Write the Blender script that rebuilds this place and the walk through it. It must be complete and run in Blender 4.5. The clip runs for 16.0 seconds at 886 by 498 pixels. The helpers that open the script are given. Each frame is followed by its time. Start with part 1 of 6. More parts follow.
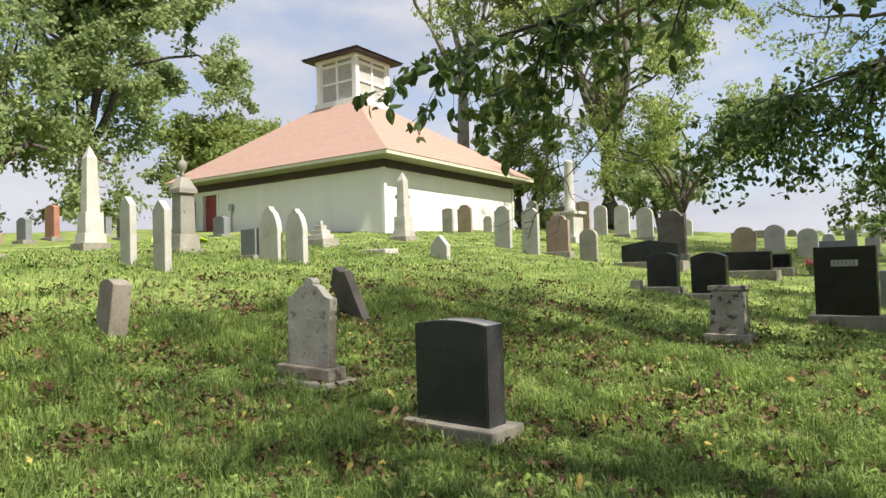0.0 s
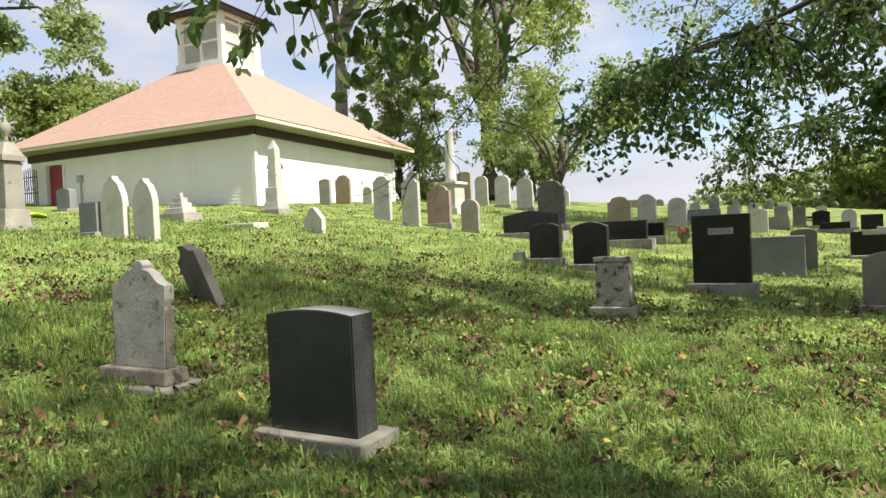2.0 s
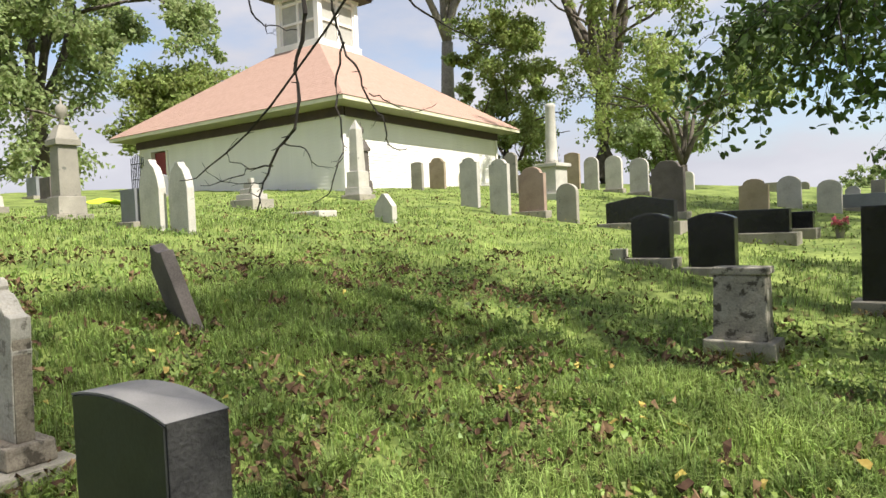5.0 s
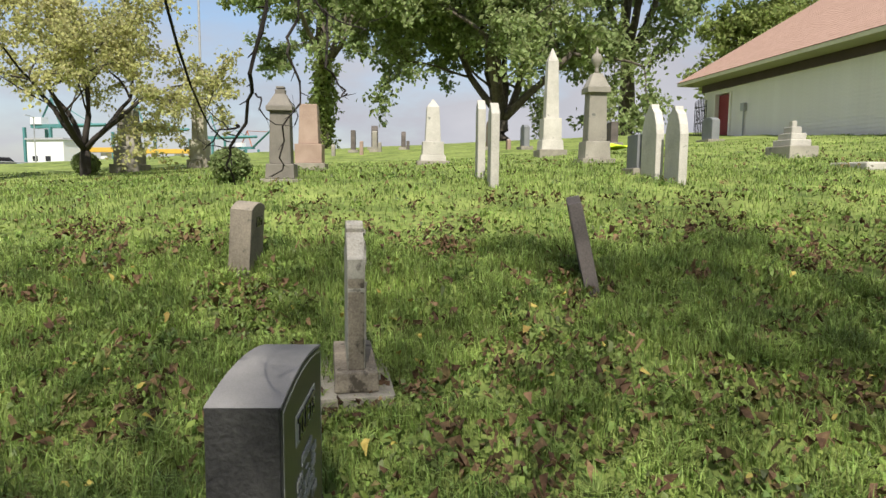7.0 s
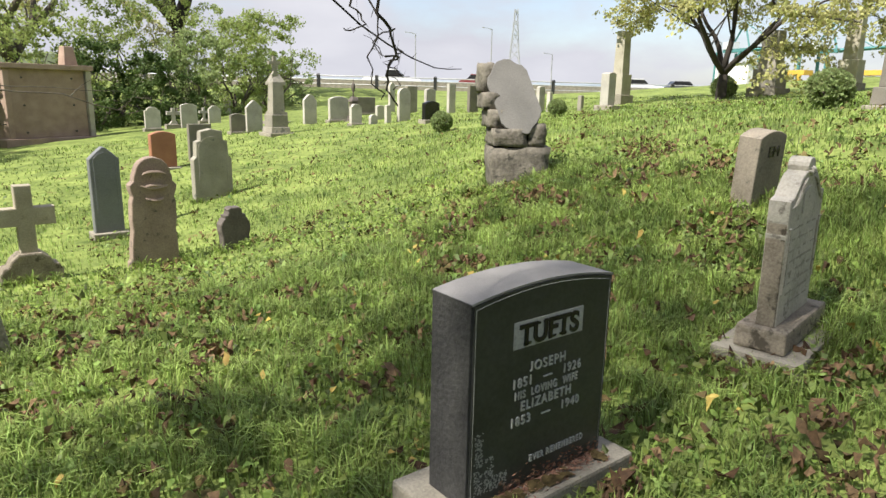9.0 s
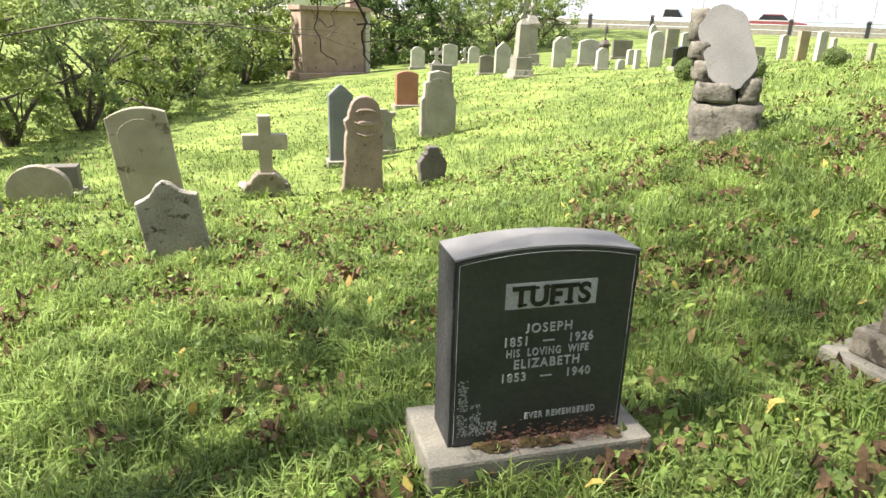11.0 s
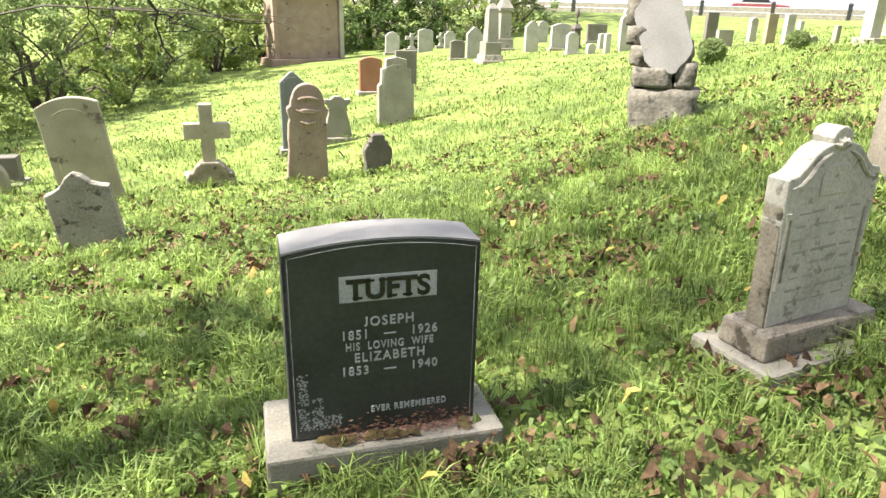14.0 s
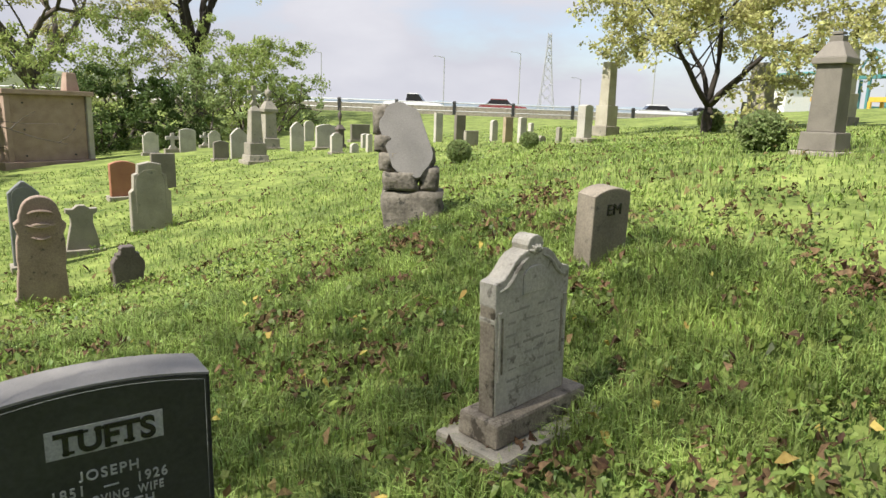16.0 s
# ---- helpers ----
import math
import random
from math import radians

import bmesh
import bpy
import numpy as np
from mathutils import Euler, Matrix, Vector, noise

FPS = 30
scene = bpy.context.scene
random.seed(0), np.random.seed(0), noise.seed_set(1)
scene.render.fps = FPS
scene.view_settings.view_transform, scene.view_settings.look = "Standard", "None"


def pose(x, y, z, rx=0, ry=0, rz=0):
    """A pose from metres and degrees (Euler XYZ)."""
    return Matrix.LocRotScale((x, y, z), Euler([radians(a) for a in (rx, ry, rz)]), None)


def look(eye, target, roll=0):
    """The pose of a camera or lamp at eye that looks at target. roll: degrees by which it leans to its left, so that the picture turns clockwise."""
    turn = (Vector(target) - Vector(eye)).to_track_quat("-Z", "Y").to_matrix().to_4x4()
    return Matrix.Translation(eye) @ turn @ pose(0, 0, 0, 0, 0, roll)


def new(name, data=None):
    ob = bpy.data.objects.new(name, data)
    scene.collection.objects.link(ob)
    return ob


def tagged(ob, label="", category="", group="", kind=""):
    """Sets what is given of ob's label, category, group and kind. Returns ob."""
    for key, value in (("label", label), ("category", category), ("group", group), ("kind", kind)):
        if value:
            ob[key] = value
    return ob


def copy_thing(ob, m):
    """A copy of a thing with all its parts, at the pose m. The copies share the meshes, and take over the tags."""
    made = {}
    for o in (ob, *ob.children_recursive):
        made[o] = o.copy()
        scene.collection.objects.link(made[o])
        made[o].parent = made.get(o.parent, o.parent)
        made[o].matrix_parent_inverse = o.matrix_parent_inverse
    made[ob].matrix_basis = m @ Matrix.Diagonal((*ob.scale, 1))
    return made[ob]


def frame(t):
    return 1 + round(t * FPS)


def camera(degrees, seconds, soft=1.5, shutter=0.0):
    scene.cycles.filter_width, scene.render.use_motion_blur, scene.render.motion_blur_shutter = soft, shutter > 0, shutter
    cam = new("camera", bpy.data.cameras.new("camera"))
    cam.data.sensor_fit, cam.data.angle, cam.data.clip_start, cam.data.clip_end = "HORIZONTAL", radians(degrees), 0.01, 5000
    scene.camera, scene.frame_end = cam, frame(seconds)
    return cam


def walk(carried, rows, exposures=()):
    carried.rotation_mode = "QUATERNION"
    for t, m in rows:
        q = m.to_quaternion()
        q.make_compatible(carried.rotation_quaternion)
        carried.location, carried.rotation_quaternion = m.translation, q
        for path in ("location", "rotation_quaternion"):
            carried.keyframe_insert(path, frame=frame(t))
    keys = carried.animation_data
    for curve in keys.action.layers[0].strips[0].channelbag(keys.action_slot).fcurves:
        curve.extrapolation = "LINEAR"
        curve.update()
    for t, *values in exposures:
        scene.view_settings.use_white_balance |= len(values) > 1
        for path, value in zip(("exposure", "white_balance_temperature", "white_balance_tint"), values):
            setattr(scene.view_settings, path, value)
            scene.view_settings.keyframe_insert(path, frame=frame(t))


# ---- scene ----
cam = camera(67.6, 16.0)
METRES, EYE, TURN = 7.5, 1.5, 41.7
ROWS = [
    (0.0, -0.0060, 0.0, 0.0, 0.05, 1.67, 1.76),
    (0.5, -0.0013, 0.0105, 0.0002, -5.57, 1.22, 2.19),
    (1.0, -0.0044, 0.0419, -0.0031, -10.53, 0.51, 2.42),
    (1.5, -0.0028, 0.0714, 0.0023, -12.19, -0.48, 2.51),
    (2.0, 0.0160, 0.1084, 0.0033, -10.03, -1.15, 2.76),
    (2.5, 0.0385, 0.1573, 0.0086, -7.18, -2.27, 2.89),
    (3.0, 0.0570, 0.2138, 0.0079, -5.18, -3.1, 2.87),
    (5.5, 0.1774, 0.4141, 0.0195, 4.94, -1.0, 2.0),
    (6.0, 0.2163, 0.4536, 0.0215, 15.96, -1.7, 1.25),
    (6.5, 0.2415, 0.4922, 0.022, 31.12, -3.56, 0.13),
    (7.0, 0.2602, 0.5389, 0.0268, 48.14, -6.1, -0.53),
    (7.5, 0.2810, 0.5767, 0.0257, 64.63, -8.45, -0.7),
    (8.0, 0.3003, 0.6161, 0.0223, 80.73, -10.53, -0.93),
    (8.5, 0.3137, 0.6491, 0.0255, 92.14, -12.03, -1.03),
    (9.0, 0.3081, 0.6903, 0.0297, 101.97, -13.37, -1.19),
    (9.5, 0.3012, 0.7169, 0.031, 109.89, -14.87, -1.36),
    (10.0, 0.2991, 0.7452, 0.0356, 116.57, -16.45, -1.53),
    (12.5, 0.2408, 0.8471, 0.0455, 128.54, -20.56, -1.5),
    (13.0, 0.2378, 0.85, 0.0464, 128.6, -20.91, -1.38),
    (13.5, 0.2371, 0.8526, 0.046, 127.38, -20.87, -1.31),
    (14.0, 0.2345, 0.8566, 0.0457, 124.06, -19.95, -1.32),
    (14.5, 0.2320, 0.8656, 0.0511, 118.69, -18.08, -1.49),
    (15.0, 0.2313, 0.8753, 0.0587, 112.86, -15.71, -1.64),
    (15.5, 0.2302, 0.8807, 0.0615, 108.2, -13.45, -1.7),
    (16.0, 0.2309, 0.8845, 0.0646, 105.06, -11.65, -1.74),
]
walk(cam, [(t, pose(0, 0, EYE, 0, 0, TURN) @ pose(METRES * x, METRES * y, METRES * z, 90 + pitch, roll, yaw)) for t, x, y, z, yaw, pitch, roll in ROWS],
     exposures=[(0.0, 0.8), (1.5, 0.9), (3.0, 1.0), (5.5, 0.68), (6.3, 0.42), (7.2, 0.5), (9.0, 0.85), (10.2, 1.15), (12.3, 1.9), (13.5, 1.9), (14.5, 1.6), (15.2, 1.1), (16.0, 0.8)])

# ---- sky and sun ----
SUN_EL, SUN_AZ = 52.0, 2.0   # azimuth counted from +x towards +y
world = bpy.data.worlds.new("sky")
scene.world = world
world.use_nodes = True
wn, wl = world.node_tree.nodes, world.node_tree.links
wn.clear()
sky = wn.new("ShaderNodeTexSky")
sky.sky_type, sky.sun_disc = "NISHITA", False
sky.sun_elevation, sky.sun_rotation = radians(SUN_EL), radians(90 - SUN_AZ)
coord = wn.new("ShaderNodeTexCoord")
stretch = wn.new("ShaderNodeMapping")
stretch.inputs["Scale"].default_value = (1.0, 1.0, 2.6)
stretch.inputs["Location"].default_value = (0.95, 0.4, 0.2)
cloud = wn.new("ShaderNodeTexNoise")
cloud.inputs["Scale"].default_value, cloud.inputs["Detail"].default_value, cloud.inputs["Roughness"].default_value = 1.7, 7.0, 0.55
cover = wn.new("ShaderNodeValToRGB")
cover.color_ramp.elements[0].position, cover.color_ramp.elements[1].position = 0.35, 0.55
grey = wn.new("ShaderNodeTexNoise")
grey.inputs["Scale"].default_value, grey.inputs["Detail"].default_value = 3.4, 6.0
tone = wn.new("ShaderNodeValToRGB")
tone.color_ramp.elements[0].position, tone.color_ramp.elements[1].position = 0.35, 0.7
tone.color_ramp.elements[0].color, tone.color_ramp.elements[1].color = (2.95, 2.98, 3.4, 1), (4.0, 4.0, 4.3, 1)
mixer = wn.new("ShaderNodeMix")
mixer.data_type = "RGBA"
back = wn.new("ShaderNodeBackground")
back.inputs["Strength"].default_value = 0.115
wout = wn.new("ShaderNodeOutputWorld")
wl.new(coord.outputs["Generated"], stretch.inputs["Vector"])
wl.new(stretch.outputs[0], cloud.inputs["Vector"])
wl.new(stretch.outputs[0], grey.inputs["Vector"])
wl.new(cloud.outputs[0], cover.inputs[0])
wl.new(grey.outputs[0], tone.inputs[0])
wl.new(cover.outputs[0], mixer.inputs["Factor"])
wl.new(sky.outputs[0], mixer.inputs["A"])
wl.new(tone.outputs[0], mixer.inputs["B"])
wl.new(mixer.outputs["Result"], back.inputs[0])
wl.new(back.outputs[0], wout.inputs[0])
sun = new("sun", bpy.data.lights.new("sun", "SUN"))
sun.data.energy, sun.data.angle, sun.data.color = 4.9, radians(1.0), (1.0, 0.95, 0.86)
a, b = radians(SUN_AZ), radians(SUN_EL)
sun.matrix_world = look((math.cos(a) * math.cos(b) * 60, math.sin(a) * math.cos(b) * 60, math.sin(b) * 60), (0, 0, 0))

# ---- materials ----
def material(name, low, high, scale=3.0, rough=0.8, bump=0.0, fine=40.0, spots=None, spot_scale=6.0, spot_cut=0.58, metal=0.0, vary=0.0, translucent=0.0, spec=0.5, island=0.0):
    m = bpy.data.materials.new(name)
    m.use_nodes = True
    n, l = m.node_tree.nodes, m.node_tree.links
    s = n["Principled BSDF"]
    s.inputs["Roughness"].default_value, s.inputs["Metallic"].default_value = rough, metal
    s.inputs["Specular IOR Level"].default_value = spec
    c = n.new("ShaderNodeTexCoord")
    big, small = n.new("ShaderNodeTexNoise"), n.new("ShaderNodeTexNoise")
    big.inputs["Scale"].default_value, big.inputs["Detail"].default_value = scale, 6
    small.inputs["Scale"].default_value, small.inputs["Detail"].default_value = fine, 4
    l.new(c.outputs["Object"], big.inputs["Vector"])
    l.new(c.outputs["Object"], small.inputs["Vector"])
    both = n.new("ShaderNodeMath")
    both.operation = "MULTIPLY_ADD"
    both.inputs[1].default_value = 0.45
    l.new(small.outputs[0], both.inputs[0])
    half = n.new("ShaderNodeMath")
    half.operation = "MULTIPLY"
    half.inputs[1].default_value = 0.6
    l.new(big.outputs[0], half.inputs[0])
    l.new(half.outputs[0], both.inputs[2])
    ramp = n.new("ShaderNodeValToRGB")
    ramp.color_ramp.elements[0].position, ramp.color_ramp.elements[1].position = 0.36, 0.68
    ramp.color_ramp.elements[0].color, ramp.color_ramp.elements[1].color = (*low, 1), (*high, 1)
    l.new(both.outputs[0], ramp.inputs[0])
    out = ramp.outputs[0]
    if spots:
        sn = n.new("ShaderNodeTexNoise")
        sn.inputs["Scale"].default_value, sn.inputs["Detail"].default_value, sn.inputs["Roughness"].default_value = spot_scale, 8, 0.65
        l.new(c.outputs["Object"], sn.inputs["Vector"])
        sr = n.new("ShaderNodeValToRGB")
        sr.color_ramp.elements[0].position, sr.color_ramp.elements[1].position = spot_cut, spot_cut + 0.07
        l.new(sn.outputs[0], sr.inputs[0])
        sm = n.new("ShaderNodeMix")
        sm.data_type = "RGBA"
        sm.inputs["B"].default_value = (*spots, 1)
        l.new(sr.outputs[0], sm.inputs["Factor"])
        l.new(out, sm.inputs["A"])
        out = sm.outputs["Result"]
    if vary or island:
        h = n.new("ShaderNodeHueSaturation")
        mr = n.new("ShaderNodeMapRange")
        mr.inputs[3].default_value, mr.inputs[4].default_value = 1 - max(vary, island), 1 + max(vary, island)
        src = n.new("ShaderNodeNewGeometry").outputs["Random Per Island"] if island else n.new("ShaderNodeObjectInfo").outputs["Random"]
        l.new(src, mr.inputs[0])
        l.new(mr.outputs[0], h.inputs["Value"])
        if island:
            hr = n.new("ShaderNodeMapRange")
            hr.inputs[3].default_value, hr.inputs[4].default_value = 0.485, 0.515
            l.new(src, hr.inputs[0])
            l.new(hr.outputs[0], h.inputs["Hue"])
        l.new(out, h.inputs["Color"])
        out = h.outputs[0]
    l.new(out, s.inputs["Base Color"])
    if bump:
        bp = n.new("ShaderNodeBump")
        bp.inputs["Strength"].default_value, bp.inputs["Distance"].default_value = bump, 0.02
        l.new(both.outputs[0], bp.inputs["Height"])
        l.new(bp.outputs[0], s.inputs["Normal"])
    if translucent:
        tr = n.new("ShaderNodeBsdfTranslucent")
        l.new(out, tr.inputs[0])
        ms = n.new("ShaderNodeMixShader")
        ms.inputs[0].default_value = translucent
        l.new(s.outputs[0], ms.inputs[1])
        l.new(tr.outputs[0], ms.inputs[2])
        l.new(ms.outputs[0], n["Material Output"].inputs[0])
    return m

MAT = dict(
    white=material("weathered_marble", (0.32, 0.3, 0.262), (0.55, 0.52, 0.46), 2.5, 0.8, 0.2, 60, spots=(0.2, 0.2, 0.17), spot_scale=5, spot_cut=0.62, vary=0.12),
    pale=material("old_marble", (0.3, 0.275, 0.23), (0.52, 0.485, 0.42), 5, 0.85, 0.35, 70, spots=(0.2, 0.18, 0.15), spot_scale=14, spot_cut=0.57),
    wornmark=material("worn_carving", (0.22, 0.2, 0.17), (0.34, 0.315, 0.275), 6, 0.9, 0.2, 60),
    grey=material("grey_granite", (0.191, 0.175, 0.145), (0.36, 0.33, 0.273), 3, 0.8, 0.2, 120, spots=(0.14, 0.14, 0.12), vary=0.12),
    greydk=material("dark_grey_granite", (0.117, 0.105, 0.088), (0.223, 0.2, 0.167), 3, 0.75, 0.3, 120, vary=0.1),
    slate=material("blue_grey_slate", (0.125, 0.13, 0.135), (0.22, 0.226, 0.232), 2, 0.6, 0.15, 90, vary=0.1),
    tan=material("tan_sandstone", (0.24, 0.185, 0.12), (0.4, 0.32, 0.22), 3, 0.9, 0.4, 60, vary=0.12),
    sand=material("pale_sandstone", (0.3, 0.27, 0.21), (0.45, 0.42, 0.34), 3, 0.9, 0.4, 60),
    sandst=material("stained_sandstone", (0.25, 0.215, 0.16), (0.42, 0.375, 0.285), 3, 0.9, 0.22, 90, spots=(0.12, 0.1, 0.075), spot_scale=5, spot_cut=0.57),
    brown=material("brown_sandstone", (0.24, 0.165, 0.125), (0.38, 0.28, 0.22), 3, 0.9, 0.4, 60, vary=0.1),
    redst=material("red_sandstone", (0.2, 0.145, 0.115), (0.36, 0.275, 0.22), 4, 0.9, 0.3, 80, spots=(0.09, 0.075, 0.065), spot_scale=9, spot_cut=0.58),
    red=material("red_granite", (0.25, 0.1, 0.06), (0.4, 0.18, 0.11), 3, 0.6, 0.2, 120),
    dark=material("dark_stone", (0.0665, 0.0553, 0.0488), (0.142, 0.119, 0.105), 4, 0.8, 0.4, 60, vary=0.1),
    black=material("polished_black_granite", (0.008, 0.008, 0.009), (0.018, 0.018, 0.02), 4, 0.22, 0.0, 300),
    worn=material("worn_black_granite", (0.022, 0.024, 0.023), (0.05, 0.053, 0.05), 3.5, 0.34, 0.05, 60, spots=(0.06, 0.062, 0.055), spot_scale=9, spot_cut=0.66),
    warmgrey=material("warm_grey_stone", (0.15, 0.128, 0.1), (0.28, 0.242, 0.19), 4, 0.9, 0.35, 70, spots=(0.09, 0.085, 0.07), spot_scale=6, spot_cut=0.6),
    lichen=material("lichened_slate", (0.2, 0.18, 0.145), (0.4, 0.365, 0.3), 5, 0.95, 0.5, 60, spots=(0.07, 0.06, 0.045), spot_scale=9, spot_cut=0.53),
    rubble=material("rubble_granite", (0.075, 0.066, 0.052), (0.24, 0.215, 0.175), 5, 0.95, 1.0, 30, spots=(0.05, 0.047, 0.038), spot_scale=6, spot_cut=0.57, vary=0.12),
    plaque=material("worn_slate_plaque", (0.135, 0.128, 0.118), (0.21, 0.2, 0.186), 3, 0.85, 0.3, 80),
    sides=material("hewn_black_granite", (0.016, 0.016, 0.017), (0.05, 0.049, 0.047), 6, 0.9, 0.8, 60),
    stained=material("stained_marble", (0.13, 0.105, 0.08), (0.33, 0.285, 0.22), 6, 0.9, 0.4, 80, spots=(0.075, 0.062, 0.045), spot_scale=8, spot_cut=0.55),
    base=material("concrete_base", (0.18, 0.162, 0.13), (0.33, 0.3, 0.242), 5, 0.9, 0.5, 90, spots=(0.12, 0.12, 0.09), spot_scale=7, spot_cut=0.6, vary=0.1),
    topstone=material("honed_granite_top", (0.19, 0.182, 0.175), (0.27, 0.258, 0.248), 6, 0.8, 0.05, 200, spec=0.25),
    letter=material("pale_lettering", (0.26, 0.265, 0.255), (0.46, 0.465, 0.445), 8, 0.9, 0.2, 100),
    clapboard=material("white_clapboard", (0.75, 0.71, 0.665), (0.85, 0.81, 0.77), 1.2, 0.6, 0.05, 30),
    cream=material("cream_soffit", (0.56, 0.54, 0.38), (0.66, 0.63, 0.46), 1.5, 0.6, 0.05, 30),
    brownpaint=material("dark_brown_paint", (0.035, 0.018, 0.014), (0.06, 0.035, 0.028), 2, 0.6, 0.1, 30),
    shingle=material("red_shingle", (0.34, 0.218, 0.172), (0.42, 0.28, 0.225), 6, 0.95, 0.3, 60, vary=0.02, spec=0.15),
    redpaint=material("red_door_paint", (0.2, 0.02, 0.025), (0.28, 0.04, 0.045), 2, 0.5, 0.05, 30),
    iron=material("black_iron", (0.012, 0.012, 0.012), (0.03, 0.03, 0.03), 8, 0.5, 0.1, 60),
    screen=material("cupola_mesh_panel", (0.34, 0.33, 0.3), (0.46, 0.44, 0.4), 3, 0.8, 0.1, 60),
    bark=material("bark", (0.055, 0.045, 0.035), (0.15, 0.125, 0.1), 6, 0.95, 1.0, 30, spots=(0.19, 0.19, 0.15), spot_scale=5, spot_cut=0.62),
    palebark=material("pale_bark", (0.16, 0.14, 0.115), (0.32, 0.29, 0.25), 6, 0.95, 0.8, 30),
    darkbark=material("dark_twig_bark", (0.02, 0.016, 0.013), (0.05, 0.04, 0.033), 9, 0.95, 0.6, 40),
    leaf=material("green_leaves", (0.21, 0.275, 0.11), (0.38, 0.44, 0.19), 0.6, 0.6, translucent=0.55, island=0.35, spec=0.3),
    leafyellow=material("yellow_green_leaves", (0.24, 0.3, 0.09), (0.42, 0.48, 0.17), 0.6, 0.6, translucent=0.62, island=0.35, spec=0.3),
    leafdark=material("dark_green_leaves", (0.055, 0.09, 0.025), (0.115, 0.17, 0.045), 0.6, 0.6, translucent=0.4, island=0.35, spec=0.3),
    leafpale=material("pale_autumn_leaves", (0.374, 0.381, 0.154), (0.55, 0.515, 0.242), 0.6, 0.6, translucent=0.5, island=0.35, spec=0.3),
    blade=material("grass_blades", (0.08, 0.125, 0.03), (0.37, 0.465, 0.13), 1.9, 0.55, translucent=0.4, island=0.62, fine=5, spec=0.3),
    weed=material("weed_leaves", (0.14, 0.21, 0.042), (0.31, 0.39, 0.085), 1.2, 0.5, translucent=0.4, island=0.4, spec=0.35, fine=5),
    litter=material("fallen_leaves", (0.03, 0.023, 0.011), (0.18, 0.135, 0.06), 3, 0.9, translucent=0.1, island=0.55, spec=0.1),
    rust=material("rusty_litter", (0.16, 0.085, 0.055), (0.34, 0.2, 0.145), 9, 0.95, island=0.35, spec=0.1),
    redleaf=material("reddish_fallen_leaves", (0.045, 0.03, 0.017), (0.22, 0.135, 0.075), 3, 0.85, translucent=0.1, island=0.5, spec=0.2),
    clover=material("broad_weed_leaves", (0.06, 0.105, 0.026), (0.27, 0.35, 0.085), 2.2, 0.5, translucent=0.4, island=0.6, spec=0.35, fine=5),
    yellowleaf=material("yellow_fallen_leaves", (0.33, 0.23, 0.05), (0.5, 0.4, 0.12), 3, 0.8, translucent=0.2, island=0.3, spec=0.2),
    steel=material("galvanised_steel", (0.3, 0.3, 0.3), (0.45, 0.45, 0.45), 3, 0.5, 0.1, 60, metal=0.3),
    asphalt=material("asphalt", (0.04, 0.04, 0.042), (0.065, 0.065, 0.066), 2, 0.9, 0.3, 90),
    teal=material("teal_crane_paint", (0.05, 0.17, 0.17), (0.09, 0.24, 0.24), 2, 0.6),
    yellow=material("yellow_paint", (0.55, 0.33, 0.04), (0.65, 0.42, 0.07), 2, 0.6),
    carwhite=material("white_car_paint", (0.72, 0.72, 0.72), (0.8, 0.8, 0.8), 2, 0.25, fine=10),
    carred=material("dark_red_car_paint", (0.2, 0.05, 0.05), (0.26, 0.08, 0.08), 2, 0.25, fine=10),
    cargrey=material("grey_car_paint", (0.1, 0.1, 0.11), (0.14, 0.14, 0.15), 2, 0.25, fine=10),
    glassdark=material("car_glass", (0.02, 0.02, 0.022), (0.03, 0.03, 0.035), 2, 0.08, fine=10),
    rubber=material("tyre_rubber", (0.012, 0.012, 0.012), (0.022, 0.022, 0.022), 2, 0.8, fine=10),
    pink=material("pink_petals", (0.5, 0.08, 0.12), (0.7, 0.2, 0.25), 9, 0.7, island=0.3, fine=10),
    lime=material("lime_sheet", (0.55, 0.75, 0.02), (0.62, 0.82, 0.04), 2, 0.6, fine=10),
    water=material("harbour_water", (0.05, 0.08, 0.1), (0.08, 0.11, 0.13), 0.05, 0.15, fine=1),
)

# lawn: mown grass, patchy, with thatch and moss
lawn = material("lawn", (0.06, 0.092, 0.022), (0.26, 0.315, 0.085), 1.3, 0.95, 0.9, 9, spots=(0.15, 0.115, 0.05), spot_scale=1.6, spot_cut=0.63, spec=0.2)

# ---- mesh helpers ----
def mesh_object(name, bm, mat, parent=None, label="", smooth=False):
    me = bpy.data.meshes.new(name)
    bm.to_mesh(me)
    bm.free()
    me.materials.append(MAT[mat] if isinstance(mat, str) else mat)
    if smooth:
        me.shade_smooth()
    ob = new(name, me)
    if parent:
        ob.parent = parent
    if label:
        ob["label"] = label
    return ob

def raw_object(name, verts, faces, mat, parent=None, label="", smooth=False):
    me = bpy.data.meshes.new(name)
    me.from_pydata(verts, [], faces)
    me.materials.append(MAT[mat] if isinstance(mat, str) else mat)
    if smooth:
        me.shade_smooth()
    ob = new(name, me)
    if parent:
        ob.parent = parent
    if label:
        ob["label"] = label
    return ob

